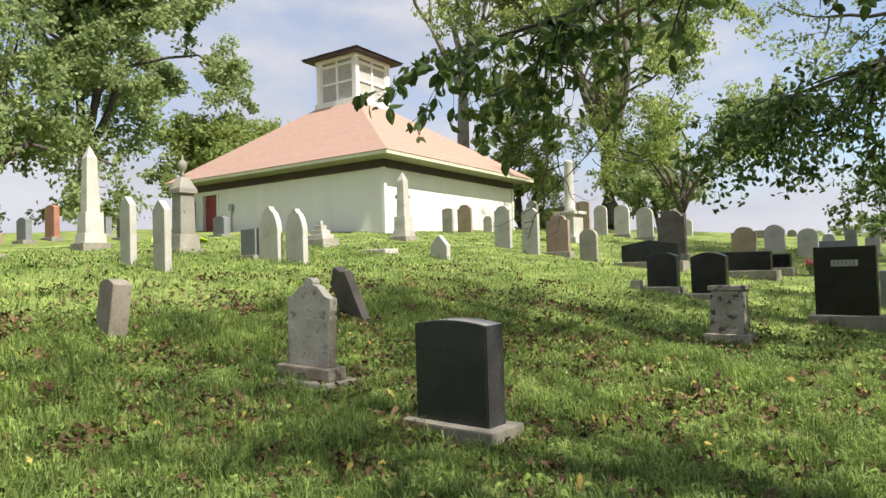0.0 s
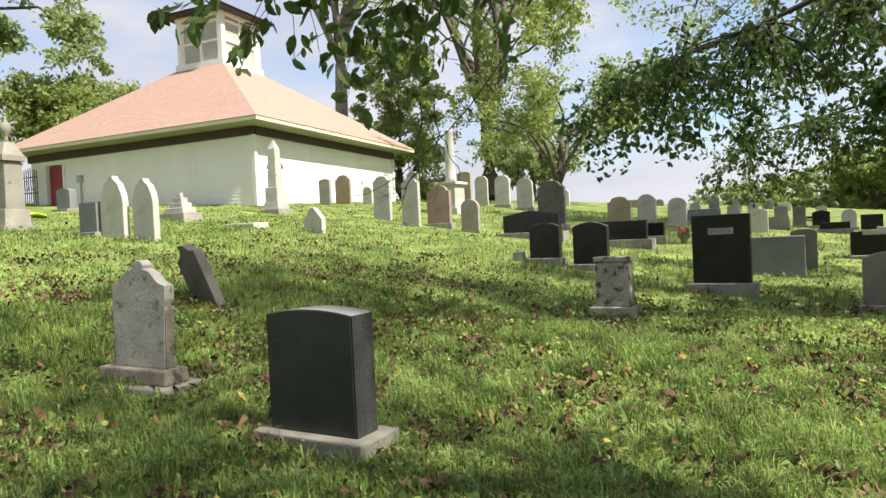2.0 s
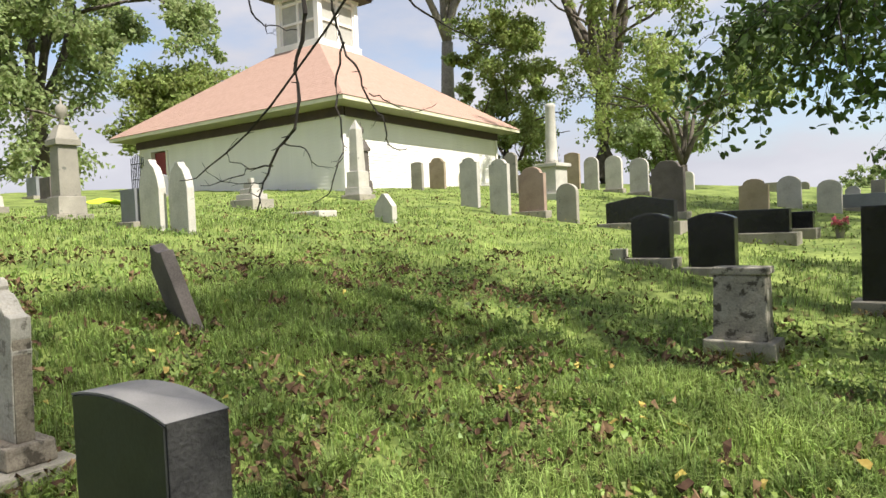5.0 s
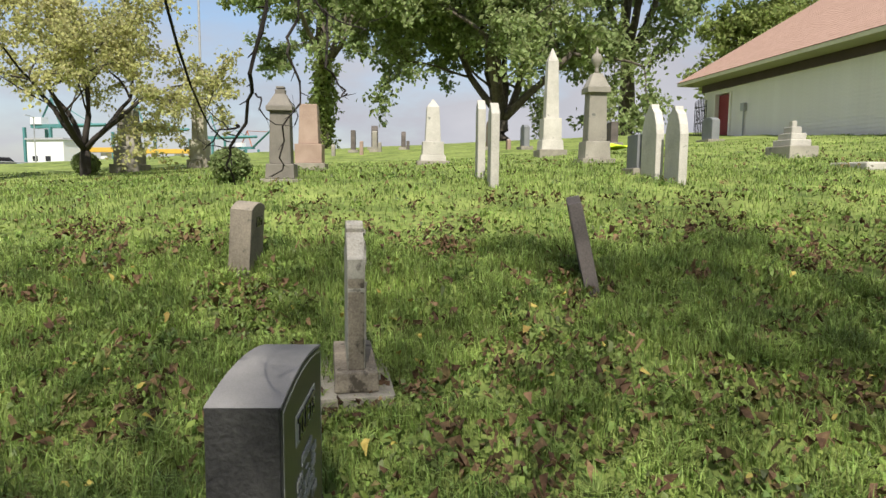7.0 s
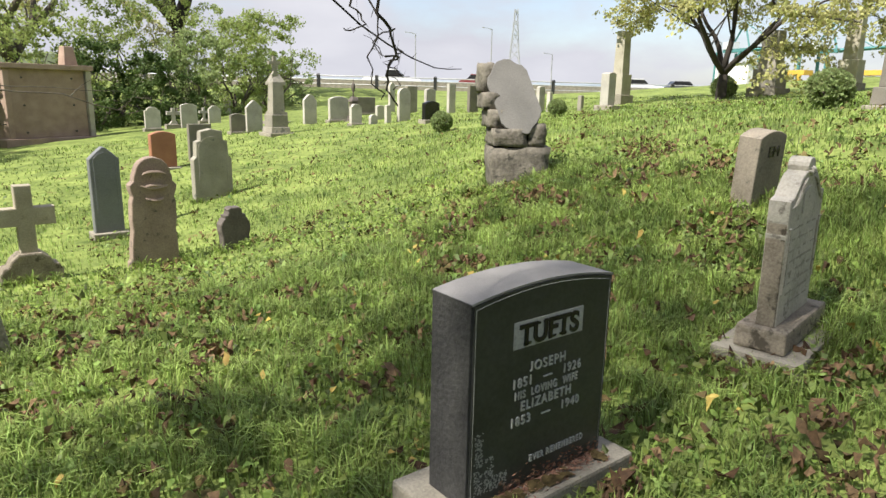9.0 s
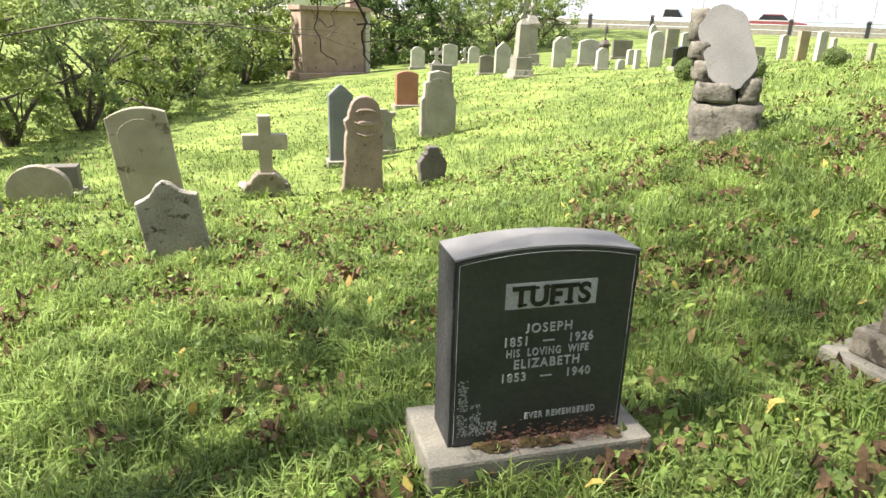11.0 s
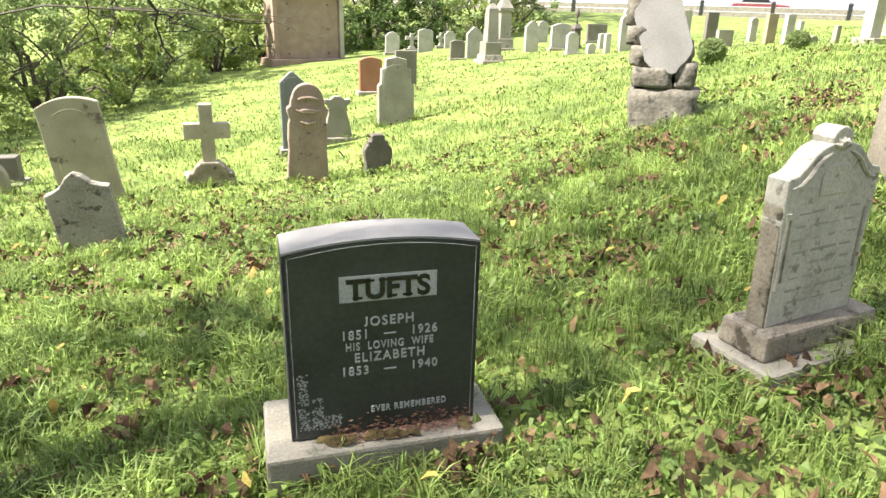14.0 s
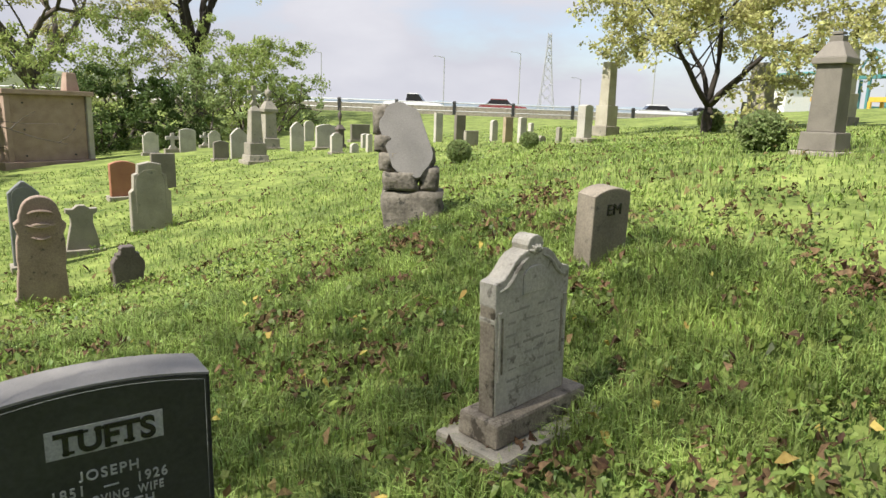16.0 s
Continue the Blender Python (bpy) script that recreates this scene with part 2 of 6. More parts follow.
def box(bm, cx, cy, cz, sx, sy, sz, taper=1.0, bevel=0.0, rz=0.0):
    """A box standing on cz, its top scaled by taper."""
    b = bmesh.new()
    vs = []
    for k, z in ((1.0, 0.0), (taper, sz)):
        for x, y in ((-1, -1), (1, -1), (1, 1), (-1, 1)):
            vs.append(b.verts.new((x * sx / 2 * k, y * sy / 2 * k, z)))
    for f in ((3, 2, 1, 0), (4, 5, 6, 7), (0, 1, 5, 4), (1, 2, 6, 5), (2, 3, 7, 6), (3, 0, 4, 7)):
        b.faces.new([vs[i] for i in f])
    if bevel:
        bmesh.ops.bevel(b, geom=b.edges[:], offset=bevel, segments=2, profile=0.6, affect="EDGES")
    b.transform(pose(cx, cy, cz, 0, 0, rz))
    me = bpy.data.meshes.new("tmp")
    b.to_mesh(me)
    b.free()
    bm.from_mesh(me)
    bpy.data.meshes.remove(me)
    return bm

def a_box(*args, **kw):
    return box(bmesh.new(), *args, **kw)

def lathe(bm, profile, segments=16, cx=0, cy=0, cz=0):
    rings = []
    for r, z in profile:
        rings.append([bm.verts.new((cx + r * math.cos(2 * math.pi * i / segments), cy + r * math.sin(2 * math.pi * i / segments), cz + z)) for i in range(segments)])
    for p, q in zip(rings, rings[1:]):
        for i in range(segments):
            bm.faces.new((p[i], p[(i + 1) % segments], q[(i + 1) % segments], q[i]))
    bm.faces.new(rings[0][::-1])
    bm.faces.new(rings[-1])
    return bm

def tube(bm, points, radii, sides=7):
    """A tapered limb along points."""
    rings = []
    for i, p in enumerate(points):
        p = Vector(p)
        ahead = Vector(points[min(i + 1, len(points) - 1)]) - Vector(points[max(i - 1, 0)])
        q = ahead.to_track_quat("Z", "Y")
        rings.append([bm.verts.new(p + q @ Vector((radii[i] * math.cos(2 * math.pi * k / sides), radii[i] * math.sin(2 * math.pi * k / sides), 0))) for k in range(sides)])
    for p, q in zip(rings, rings[1:]):
        for k in range(sides):
            bm.faces.new((p[k], p[(k + 1) % sides], q[(k + 1) % sides], q[k]))
    bm.faces.new(rings[0][::-1])
    bm.faces.new(rings[-1])
    return bm

def slab(profile, t, bevel=0.012):
    """An upright slab: a profile of (x, z) given thickness t along y."""
    bm = bmesh.new()
    front = [bm.verts.new((x, -t / 2, z)) for x, z in profile]
    rear = [bm.verts.new((x, t / 2, z)) for x, z in profile]
    bm.faces.new(front)
    bm.faces.new(rear[::-1])
    n = len(profile)
    for i in range(n):
        bm.faces.new((front[i], rear[i], rear[(i + 1) % n], front[(i + 1) % n]))
    bmesh.ops.recalc_face_normals(bm, faces=bm.faces)
    if bevel:
        ring = [e for e in bm.edges if len({v.co.y for v in e.verts}) == 1]
        bmesh.ops.bevel(bm, geom=ring, offset=bevel, segments=2, profile=0.6, affect="EDGES", clamp_overlap=True)
    return bm

def outline(style, w, h):
    """Outline of a headstone, from the lower left round by the top."""
    r = w / 2
    arc = lambda cx, cz, rx, rz, a0, a1, k=12: [(cx + rx * math.cos(radians(a0 + (a1 - a0) * i / k)), cz + rz * math.sin(radians(a0 + (a1 - a0) * i / k))) for i in range(k + 1)]
    if style == "flat":
        top = [(r, h), (-r, h)]
    elif style == "segment":
        top = [(r - w * i / 12, h - 0.13 * w * (2 * (i / 12) - 1) ** 2) for i in range(13)]
    elif style == "round":
        top = arc(0, h - 0.42 * w, r, 0.42 * w, 0, 180, 16)
    elif style == "point":
        top = [(r, h - 0.42 * w), (0.28 * w, h - 0.2 * w), (0.05 * w, h), (-0.05 * w, h), (-0.28 * w, h - 0.2 * w), (-r, h - 0.42 * w)]
    elif style == "lancet":
        top = [(r, h - 0.75 * w), (0.44 * w, h - 0.5 * w), (0.3 * w, h - 0.22 * w), (0.13 * w, h - 0.1 * w), (0.08 * w, h), (-0.08 * w, h), (-0.13 * w, h - 0.1 * w), (-0.3 * w, h - 0.22 * w), (-0.44 * w, h - 0.5 * w), (-r, h - 0.75 * w)]
    elif style == "shoulder":
        top = [(r, h - 0.24 * w), (0.4 * w, h - 0.22 * w)] + arc(0, h - 0.2 * w, 0.36 * w, 0.2 * w, 0, 180, 10) + [(-0.4 * w, h - 0.22 * w), (-r, h - 0.24 * w)]
    elif style == "ogee":
        top = [(r, h - 0.3 * w), (0.36 * w, h - 0.26 * w), (0.24 * w, h - 0.2 * w), (0.12 * w, h - 0.06 * w), (0, h), (-0.12 * w, h - 0.06 * w), (-0.24 * w, h - 0.2 * w), (-0.36 * w, h - 0.26 * w), (-r, h - 0.3 * w)]
    elif style == "apex":
        top = [(r, h - 0.08 * w), (0, h), (-r, h - 0.08 * w)]
    elif style == "stepped":
        top = [(r, 0.62 * h), (0.42 * w, 0.66 * h), (0.4 * w, 0.84 * h), (0.3 * w, 0.86 * h), (0.28 * w, 0.97 * h), (0, h), (-0.28 * w, 0.97 * h), (-0.3 * w, 0.86 * h), (-0.4 * w, 0.84 * h), (-0.42 * w, 0.66 * h), (-r, 0.62 * h)]
    elif style == "scroll":
        half = [(r, 0.16 * h), (0.46 * w, 0.18 * h), (0.45 * w, 0.3 * h), (0.42 * w, 0.42 * h), (0.44 * w, 0.5 * h), (0.43 * w, 0.64 * h), (0.4 * w, 0.69 * h), (0.45 * w, 0.745 * h), (0.46 * w, 0.78 * h), (0.38 * w, 0.81 * h), (0.37 * w, 0.85 * h)]
        top = half + arc(0, h - 0.33 * w, 0.34 * w, 0.33 * w, 8, 172, 12) + [(-px, pz) for px, pz in half[::-1]]
    elif style == "bust":
        half = [(0.47 * w, 0.2 * h), (0.44 * w, 0.36 * h), (0.45 * w, 0.48 * h), (r, 0.58 * h), (r, 0.7 * h), (0.4 * w, 0.79 * h), (0.35 * w, 0.81 * h), (0.36 * w, 0.86 * h), (0.25 * w, 0.87 * h), (0.22 * w, 0.93 * h), (0.24 * w, 0.96 * h), (0.16 * w, h)]
        top = half + [(-px, pz) for px, pz in half[::-1]]
    elif style == "vase":
        top = [(0.42 * w, 0.3 * h), (0.32 * w, 0.6 * h), (0.34 * w, 0.78 * h), (0.46 * w, 0.84 * h), (0.46 * w, 0.93 * h), (0.25 * w, 0.92 * h), (0.1 * w, h), (-0.1 * w, h), (-0.25 * w, 0.92 * h), (-0.46 * w, 0.93 * h), (-0.46 * w, 0.84 * h), (-0.34 * w, 0.78 * h), (-0.32 * w, 0.6 * h), (-0.42 * w, 0.3 * h)]
    else:   # cross
        a = 0.13 * w
        top = [(0.32 * w, 0.0), (0.26 * w, 0.1 * h), (a, 0.22 * h), (a, 0.58 * h), (r, 0.58 * h), (r, 0.58 * h + 2 * a), (a, 0.58 * h + 2 * a), (a, h), (-a, h), (-a, 0.58 * h + 2 * a), (-r, 0.58 * h + 2 * a), (-r, 0.58 * h), (-a, 0.58 * h), (-a, 0.22 * h), (-0.26 * w, 0.1 * h), (-0.32 * w, 0.0)]
        return top
    return [(-r, 0), (r, 0)] + top

def words(text, size, depth=0.004, heavy=0.0, apart=1.0):
    """Upright lettering in the xz plane, facing -y, centred."""
    cu = bpy.data.curves.new("lettering", "FONT")
    cu.body, cu.size, cu.extrude, cu.align_x, cu.offset = text, size, depth, "CENTER", heavy
    cu.space_character = apart
    tmp = new("lettering", cu)
    me = bpy.data.meshes.new_from_object(tmp.evaluated_get(bpy.context.evaluated_depsgraph_get()))
    bpy.data.objects.remove(tmp)
    bm = bmesh.new()
    bm.from_mesh(me)
    bpy.data.meshes.remove(me)
    bm.transform(pose(0, 0, 0, 90, 0, 0))
    return bm

def letters(bm, mat, parent, label=""):
    """Cuts a line of lettering into one mesh a letter."""
    left, spans = set(bm.verts), []
    while left:
        todo, isle = [left.pop()], set()
        while todo:
            v = todo.pop()
            isle.add(v)
            for e in v.link_edges:
                o = e.other_vert(v)
                if o in left:
                    left.discard(o)
                    todo.append(o)
        xs = [v.co.x for v in isle]
        spans.append([min(xs), max(xs), isle])
    spans.sort(key=lambda q: q[0])
    joined = []
    for a, b, isle in spans:
        if joined and a < joined[-1][1] - 0.002:
            joined[-1][1] = max(b, joined[-1][1])
            joined[-1][2] |= isle
        else:
            joined.append([a, b, set(isle)])
    for a, b, isle in joined:
        index = {v: i for i, v in enumerate(isle)}
        faces = [[index[v] for v in f.verts] for f in bm.faces if f.verts[0] in isle]
        raw_object("letter", [tuple(v.co) for v in index], faces, mat, parent, label)
    bm.free()

# ---- ground ----
HILL = [(0, -.3, .0), (3, 2, -.25), (1.5, 7, .1), (0, 13, .5), (-5, -8.5, .15), (-2.85, 2.44, .2), (-3.4, 4.3, .2), (-2.9, 6.2, .42), (-4.9, 4, .42), (-6.47, 5.5, .89), (-6.74, 2.68, .92),
        (-6.8, 0, .76), (-10.6, 7.6, 1.68), (-11.8, 5, 1.7), (-10.7, 1.5, 1.58), (-14.6, 7.3, 2.04), (-14.75, 11.4, 2.23), (-20, 7.4, 2.35), (-19.6, 4.1, 2.12), (-18.2, 17, 2.9), (-10.8, 11.9, 1.75),
        (-11.5, 15.5, 2.05), (-8.2, 15.6, 1.55), (-15, 26, 2.85), (-10.4, 22.5, 2.3), (-5.2, 11.6, .95), (-2.87, 8.5, .46), (-3.3, -2, -.2), (-5.6, 3.75, .46), (-5.2, 4.15, .47), (-4.7, 3.8, .44), (-5, -5.2, .0), (-1.65, .9, .1), (-8, -9, .5), (-14.6, -6, 1.3), (-2, -10, -.2)]
_c = np.array(HILL, float)
_r = np.hypot(_c[:, None, 0] - _c[None, :, 0], _c[:, None, 1] - _c[None, :, 1])
_k = np.where(_r > 0, _r * _r * np.log(_r + 1e-9), 0) + 0.6 * np.eye(len(_c))
_p = np.c_[np.ones(len(_c)), _c[:, :2]]
_w = np.linalg.solve(np.block([[_k, _p], [_p.T, np.zeros((3, 3))]]), np.r_[_c[:, 2], 0, 0, 0])
ROAD_A, ROAD_D = np.array((-40.7, -40.7)), np.array((-0.785, 0.62))   # a point of the highway and its direction

def smooth01(v):
    v = np.clip(v, 0, 1)
    return v * v * (3 - 2 * v)

def height(x, y):
    x, y = np.asarray(x, float), np.asarray(y, float)
    r = np.hypot(x[..., None] - _c[:, 0], y[..., None] - _c[:, 1])
    z = np.where(r > 0, r * r * np.log(r + 1e-9), 0) @ _w[:-3] + _w[-3] + _w[-2] * x + _w[-1] * y
    far = np.hypot(x + 9, y - 8)
    z = z + (1.15 - z) * smooth01((far - 27) / 30)
    off = (x - ROAD_A[0]) * -ROAD_D[1] + (y - ROAD_A[1]) * ROAD_D[0]
    along = (x - ROAD_A[0]) * ROAD_D[0] + (y - ROAD_A[1]) * ROAD_D[1]
    road = 1.75 - 0.008 * along
    z = z + (road - z) * smooth01((16 - np.abs(off - (-6))) / 10) * smooth01((160 - np.abs(along)) / 60)
    z = z + 0.012 * np.sin(5.1 * x + 1.3 * y) * np.sin(4.3 * y - 0.7 * x) + 0.02 * np.sin(1.7 * x + 0.4) * np.sin(2.1 * y)
    return z

def on_ground(x, y):
    return float(height(np.array([x]), np.array([y]))[0])

def axis(near0, near1, step):
    mid = list(np.arange(near0, near1 + 1e-6, step))
    out = [near1 + step * 1.22 ** i * 1.8 for i in range(1, 40)]
    inn = [near0 - step * 1.22 ** i * 1.8 for i in range(1, 40)]
    return np.array([v for v in inn[::-1] if v > -2500] + mid + [v for v in out if v < 2500])

gx, gy = axis(-26, 8, 0.25), axis(-24, 30, 0.25)
XX, YY = np.meshgrid(gx, gy)
ZZ = height(XX, YY)
nx, ny = len(gx), len(gy)
gv = np.c_[XX.ravel(), YY.ravel(), ZZ.ravel()].tolist()
gf = [(j * nx + i, j * nx + i + 1, (j + 1) * nx + i + 1, (j + 1) * nx + i) for j in range(ny - 1) for i in range(nx - 1)]
ground = raw_object("ground", gv, gf, lawn, smooth=True)
tagged(ground, "green mown cemetery lawn on a hillside with fallen leaves", "ground", kind="structure")

# ---- headstones ----
STONE_WORDS = dict(white="weathered white marble", pale="lichen-stained pale marble", grey="grey granite", greydk="dark grey granite", slate="grey slate", tan="tan sandstone", sand="pale sandstone",
                   sandst="stained sandstone", brown="brown sandstone", redst="carved red sandstone", red="polished red granite", dark="dark weathered stone", black="polished black granite", lichen="lichen-covered slate")
TOP_WORDS = dict(flat="flat top", segment="low arched top", round="round top", point="pointed top", lancet="stepped lancet top", shoulder="shouldered round top", ogee="ogee top", apex="shallow gabled top",
                 stepped="stepped shoulders", scroll="scroll-carved round head", bust="bust-shaped outline", vase="vase-shaped outline", cross="cross shape")

def headstone(x, y, yaw, w, h, t, style, mat, base=0.0, lean_x=0.0, lean_y=0.0, group="headstones on the hillside", carved=False):
    w, h = max(w, 0.12), max(h, 0.15)
    root = new("headstone" if style != "cross" else "cross_headstone")
    root.matrix_world = pose(x, y, on_ground(x, y) - 0.03, lean_x, lean_y, yaw)
    z0 = 0.0
    if base:
        mesh_object("base", a_box(0, 0, -0.1, w * 1.22, t * 2.2, base + 0.13, bevel=0.012), "base", root, "rough concrete base")
        z0 = base + 0.03
    else:
        z0 = -0.12
    bm = slab(outline(style, w, h + 0.03 - z0), t, min(0.014, t * 0.1))
    bm.transform(pose(0, 0, z0))
    mesh_object("tablet", bm, mat, root)
    if carved:   # a shallow border that follows the head, and worn lines of an inscription, on both faces
        rng = random.Random(int(abs(x * 977 + y * 131)))
        top = h + 0.03
        for side in (-1, 1):
            bm = bmesh.new()
            arch = [(0.36 * w * math.cos(math.pi * i / 12), top - 0.52 * w + 0.32 * w * math.sin(math.pi * i / 12)) for i in range(13)]
            path = [(0.36 * w, 0.3 * h)] + arch + [(-0.36 * w, 0.3 * h)]
            tube(bm, [(px, side * (t / 2 + 0.001), pz) for px, pz in path], [0.005] * len(path), 5)
            mesh_object("carved_border", bm, mat, root)
            bm = bmesh.new()
            for row in range(6):
                for k in range(3):
                    box(bm, (k - 1) * 0.2 * w + rng.uniform(-.02, .02) * w, side * (t / 2 + 0.0005), top - 0.62 * w - row * 0.06, rng.uniform(.08, .17) * w, 0.004, rng.uniform(.006, .014))
            mesh_object("worn_inscription", bm, mat, root)["kind"] = "stuff"
    lean = " leaning" if abs(lean_y) > 3 else ""
    tagged(root, f"{STONE_WORDS[mat]}{lean} headstone with {TOP_WORDS[style]} in the grass", "headstone", group)
    return root

for x, y, yaw, w, h, t, style, mat, base, lx, ly in (
    (-11.79, 4.93, 3, 0.37, 1.21, 0.12, 'point', 'white', 0, 0, 0),
    (-10.80, 5.06, 3, 0.39, 1.18, 0.12, 'point', 'white', 0, 0, 0),
    (-11.32, 7.50, 3, 0.61, 1.07, 0.12, 'lancet', 'white', 0, 0, 0),
    (-10.61, 7.61, 3, 0.53, 1.06, 0.12, 'lancet', 'white', 0, 0, 0),
    (-11.94, 7.43, 3, 0.49, 0.61, 0.12, 'flat', 'slate', 0.08, 0, 0),
    (-10.78, 11.93, -8, 0.62, 0.56, 0.12, 'point', 'white', 0, 0, 0),
    (-16.88, 19.22, 3, 0.49, 0.95, 0.12, 'segment', 'grey', 0, 0, 0),
    (-16.94, 20.32, 3, 0.68, 1.12, 0.12, 'shoulder', 'tan', 0, 0, 0),
    (-16.55, 21.33, 3, 0.42, 0.69, 0.12, 'round', 'white', 0, 0, 0),
    (-11.50, 15.50, 3, 0.53, 1.21, 0.12, 'shoulder', 'white', 0, 0, 0),
    (-10.19, 14.97, 3, 0.50, 1.26, 0.12, 'shoulder', 'white', 0, 0, 0),
    (-13.56, 20.09, 3, 0.44, 1.30, 0.12, 'shoulder', 'grey', 0, 0, 0),
    (-9.60, 15.40, 3, 0.67, 1.10, 0.12, 'shoulder', 'brown', 0.1, 0, 0),
    (-8.52, 15.12, 3, 0.48, 0.82, 0.12, 'round', 'grey', 0, 0, 0),
    (-14.68, 24.18, 3, 0.42, 1.19, 0.12, 'shoulder', 'dark', 0, 0, 0),
    (-14.96, 26.19, 3, 0.66, 1.46, 0.12, 'segment', 'tan', 0, 0, 0),
    (-13.90, 25.82, 3, 0.59, 1.27, 0.12, 'round', 'white', 0, 0, 0),
    (-11.67, 23.33, 3, 0.59, 1.22, 0.12, 'round', 'white', 0.1, 0, 0),
    (-10.36, 22.47, 3, 0.60, 1.17, 0.12, 'round', 'white', 0.1, 0, 0),
    (-7.39, 17.67, 3, 0.75, 1.29, 0.16, 'shoulder', 'dark', 0.1, 0, 0),
    (-11.47, 29.20, 3, 0.46, 0.73, 0.12, 'round', 'white', 0, 0, 0),
    (-6.07, 19.45, 3, 0.66, 0.84, 0.12, 'shoulder', 'tan', 0, 0, 0),
    (-8.34, 29.21, 3, 0.68, 0.34, 0.12, 'flat', 'grey', 0, 0, 0),
    (-5.85, 21.59, 3, 0.57, 0.83, 0.12, 'round', 'white', 0, 0, 0),
):
    headstone(x, y, yaw, w, h, t, style, mat, base, lx, ly, "old headstones on the hill")
for x, y, yaw, w, h, t, style, mat, base, lx, ly in (
    (-6.92, 15.21, 3, 1.39, 0.66, 0.2, 'apex', 'black', 0.14, 0, 0),
    (-5.07, 11.63, 3, 0.55, 0.72, 0.18, 'segment', 'black', 0.1, 0, 0),
    (-4.23, 11.60, 3, 0.59, 0.81, 0.18, 'segment', 'black', 0.1, 0, 0),
    (-4.81, 15.13, 3, 1.22, 0.57, 0.2, 'flat', 'black', 0.16, 0, 0),
    (-4.42, 16.28, 3, 0.64, 0.45, 0.2, 'flat', 'black', 0.14, 0, 0),
    (-5.60, 11.67, 3, 0.20, 0.11, 0.2, 'flat', 'sand', 0, 0, 0),
):
    headstone(x, y, yaw, w, h, t, style, mat, base, lx, ly, "modern headstones on the slope")
for x, y, yaw, w, h, t, style, mat, base, lx, ly in (
    (-2.03, 10.78, 3, 0.77, 1.11, 0.2, 'flat', 'black', 0.14, 0, 0),
    (-1.51, 12.86, 3, 0.83, 0.65, 0.18, 'flat', 'slate', 0, 0, 0),
    (-1.17, 13.89, 3, 0.41, 0.67, 0.12, 'segment', 'grey', 0, 0, 0),
    (-0.04, 10.41, 3, 0.62, 0.72, 0.18, 'segment', 'greydk', 0.07, 0, 0),
    (-0.03, 15.91, 3, 0.91, 0.54, 0.25, 'flat', 'black', 0.08, 0, 0),
    (-4.30, 22.06, 3, 1.03, 0.44, 0.12, 'flat', 'slate', 0.1, 0, 0),
    (-2.57, 20.29, 3, 0.47, 0.63, 0.12, 'segment', 'white', 0, 0, 0),
    (-2.17, 21.34, 3, 0.53, 0.35, 0.12, 'flat', 'grey', 0, 0, 0),
    (-4.80, 20.94, 3, 0.53, 0.81, 0.12, 'round', 'white', 0, 0, 0),
    (-1.69, 25.38, 3, 0.64, 0.10, 0.12, 'flat', 'black', 0.08, 0, 0),
    (-0.83, 21.41, 3, 0.71, 0.28, 0.12, 'flat', 'black', 0.1, 0, 0),
    (-2.84, 32.32, 3, 0.49, 0.38, 0.12, 'segment', 'white', 0, 0, 0),
    (-3.57, 33.26, 3, 0.45, 0.38, 0.12, 'segment', 'slate', 0, 0, 0),
    (0.47, 20.40, 3, 0.76, 0.33, 0.12, 'flat', 'white', 0.1, 0, 0),
    (-1.56, 34.39, 3, 0.46, 0.18, 0.12, 'segment', 'grey', 0, 0, 0),
    (-4.40, 30.14, 3, 0.35, 0.59, 0.12, 'segment', 'grey', 0, 0, 0),
    (-8.29, 33.47, 3, 0.39, 0.34, 0.12, 'round', 'grey', 0, 0, 0),
    (-5.26, 23.07, 3, 0.31, 0.66, 0.14, 'segment', 'tan', 0.06, 0, 0),
    (-4.61, 22.59, 3, 0.34, 0.57, 0.14, 'round', 'white', 0.06, 0, 0),
    (-4.20, 23.54, 3, 0.32, 0.71, 0.14, 'flat', 'grey', 0.06, 0, 0),
    (-3.49, 22.59, 3, 0.38, 0.57, 0.14, 'segment', 'white', 0.06, 0, 0),
    (-3.06, 23.50, 3, 0.31, 0.67, 0.14, 'point', 'white', 0.06, 0, 0),
    (-2.25, 23.17, 3, 0.38, 0.58, 0.14, 'segment', 'grey', 0.06, 0, 0),
    (-1.74, 22.67, 3, 0.34, 0.60, 0.14, 'flat', 'greydk', 0.06, 0, 0),
    (-1.19, 22.67, 3, 0.45, 0.49, 0.14, 'segment', 'black', 0.06, 0, 0),
    (-0.50, 22.79, 3, 0.38, 0.57, 0.14, 'round', 'white', 0.06, 0, 0),
    (0.03, 22.36, 3, 0.52, 0.48, 0.14, 'flat', 'black', 0.06, 0, 0),
):
    headstone(x, y, yaw, w, h, t, style, mat, base, lx, ly, "headstones beyond the slope")
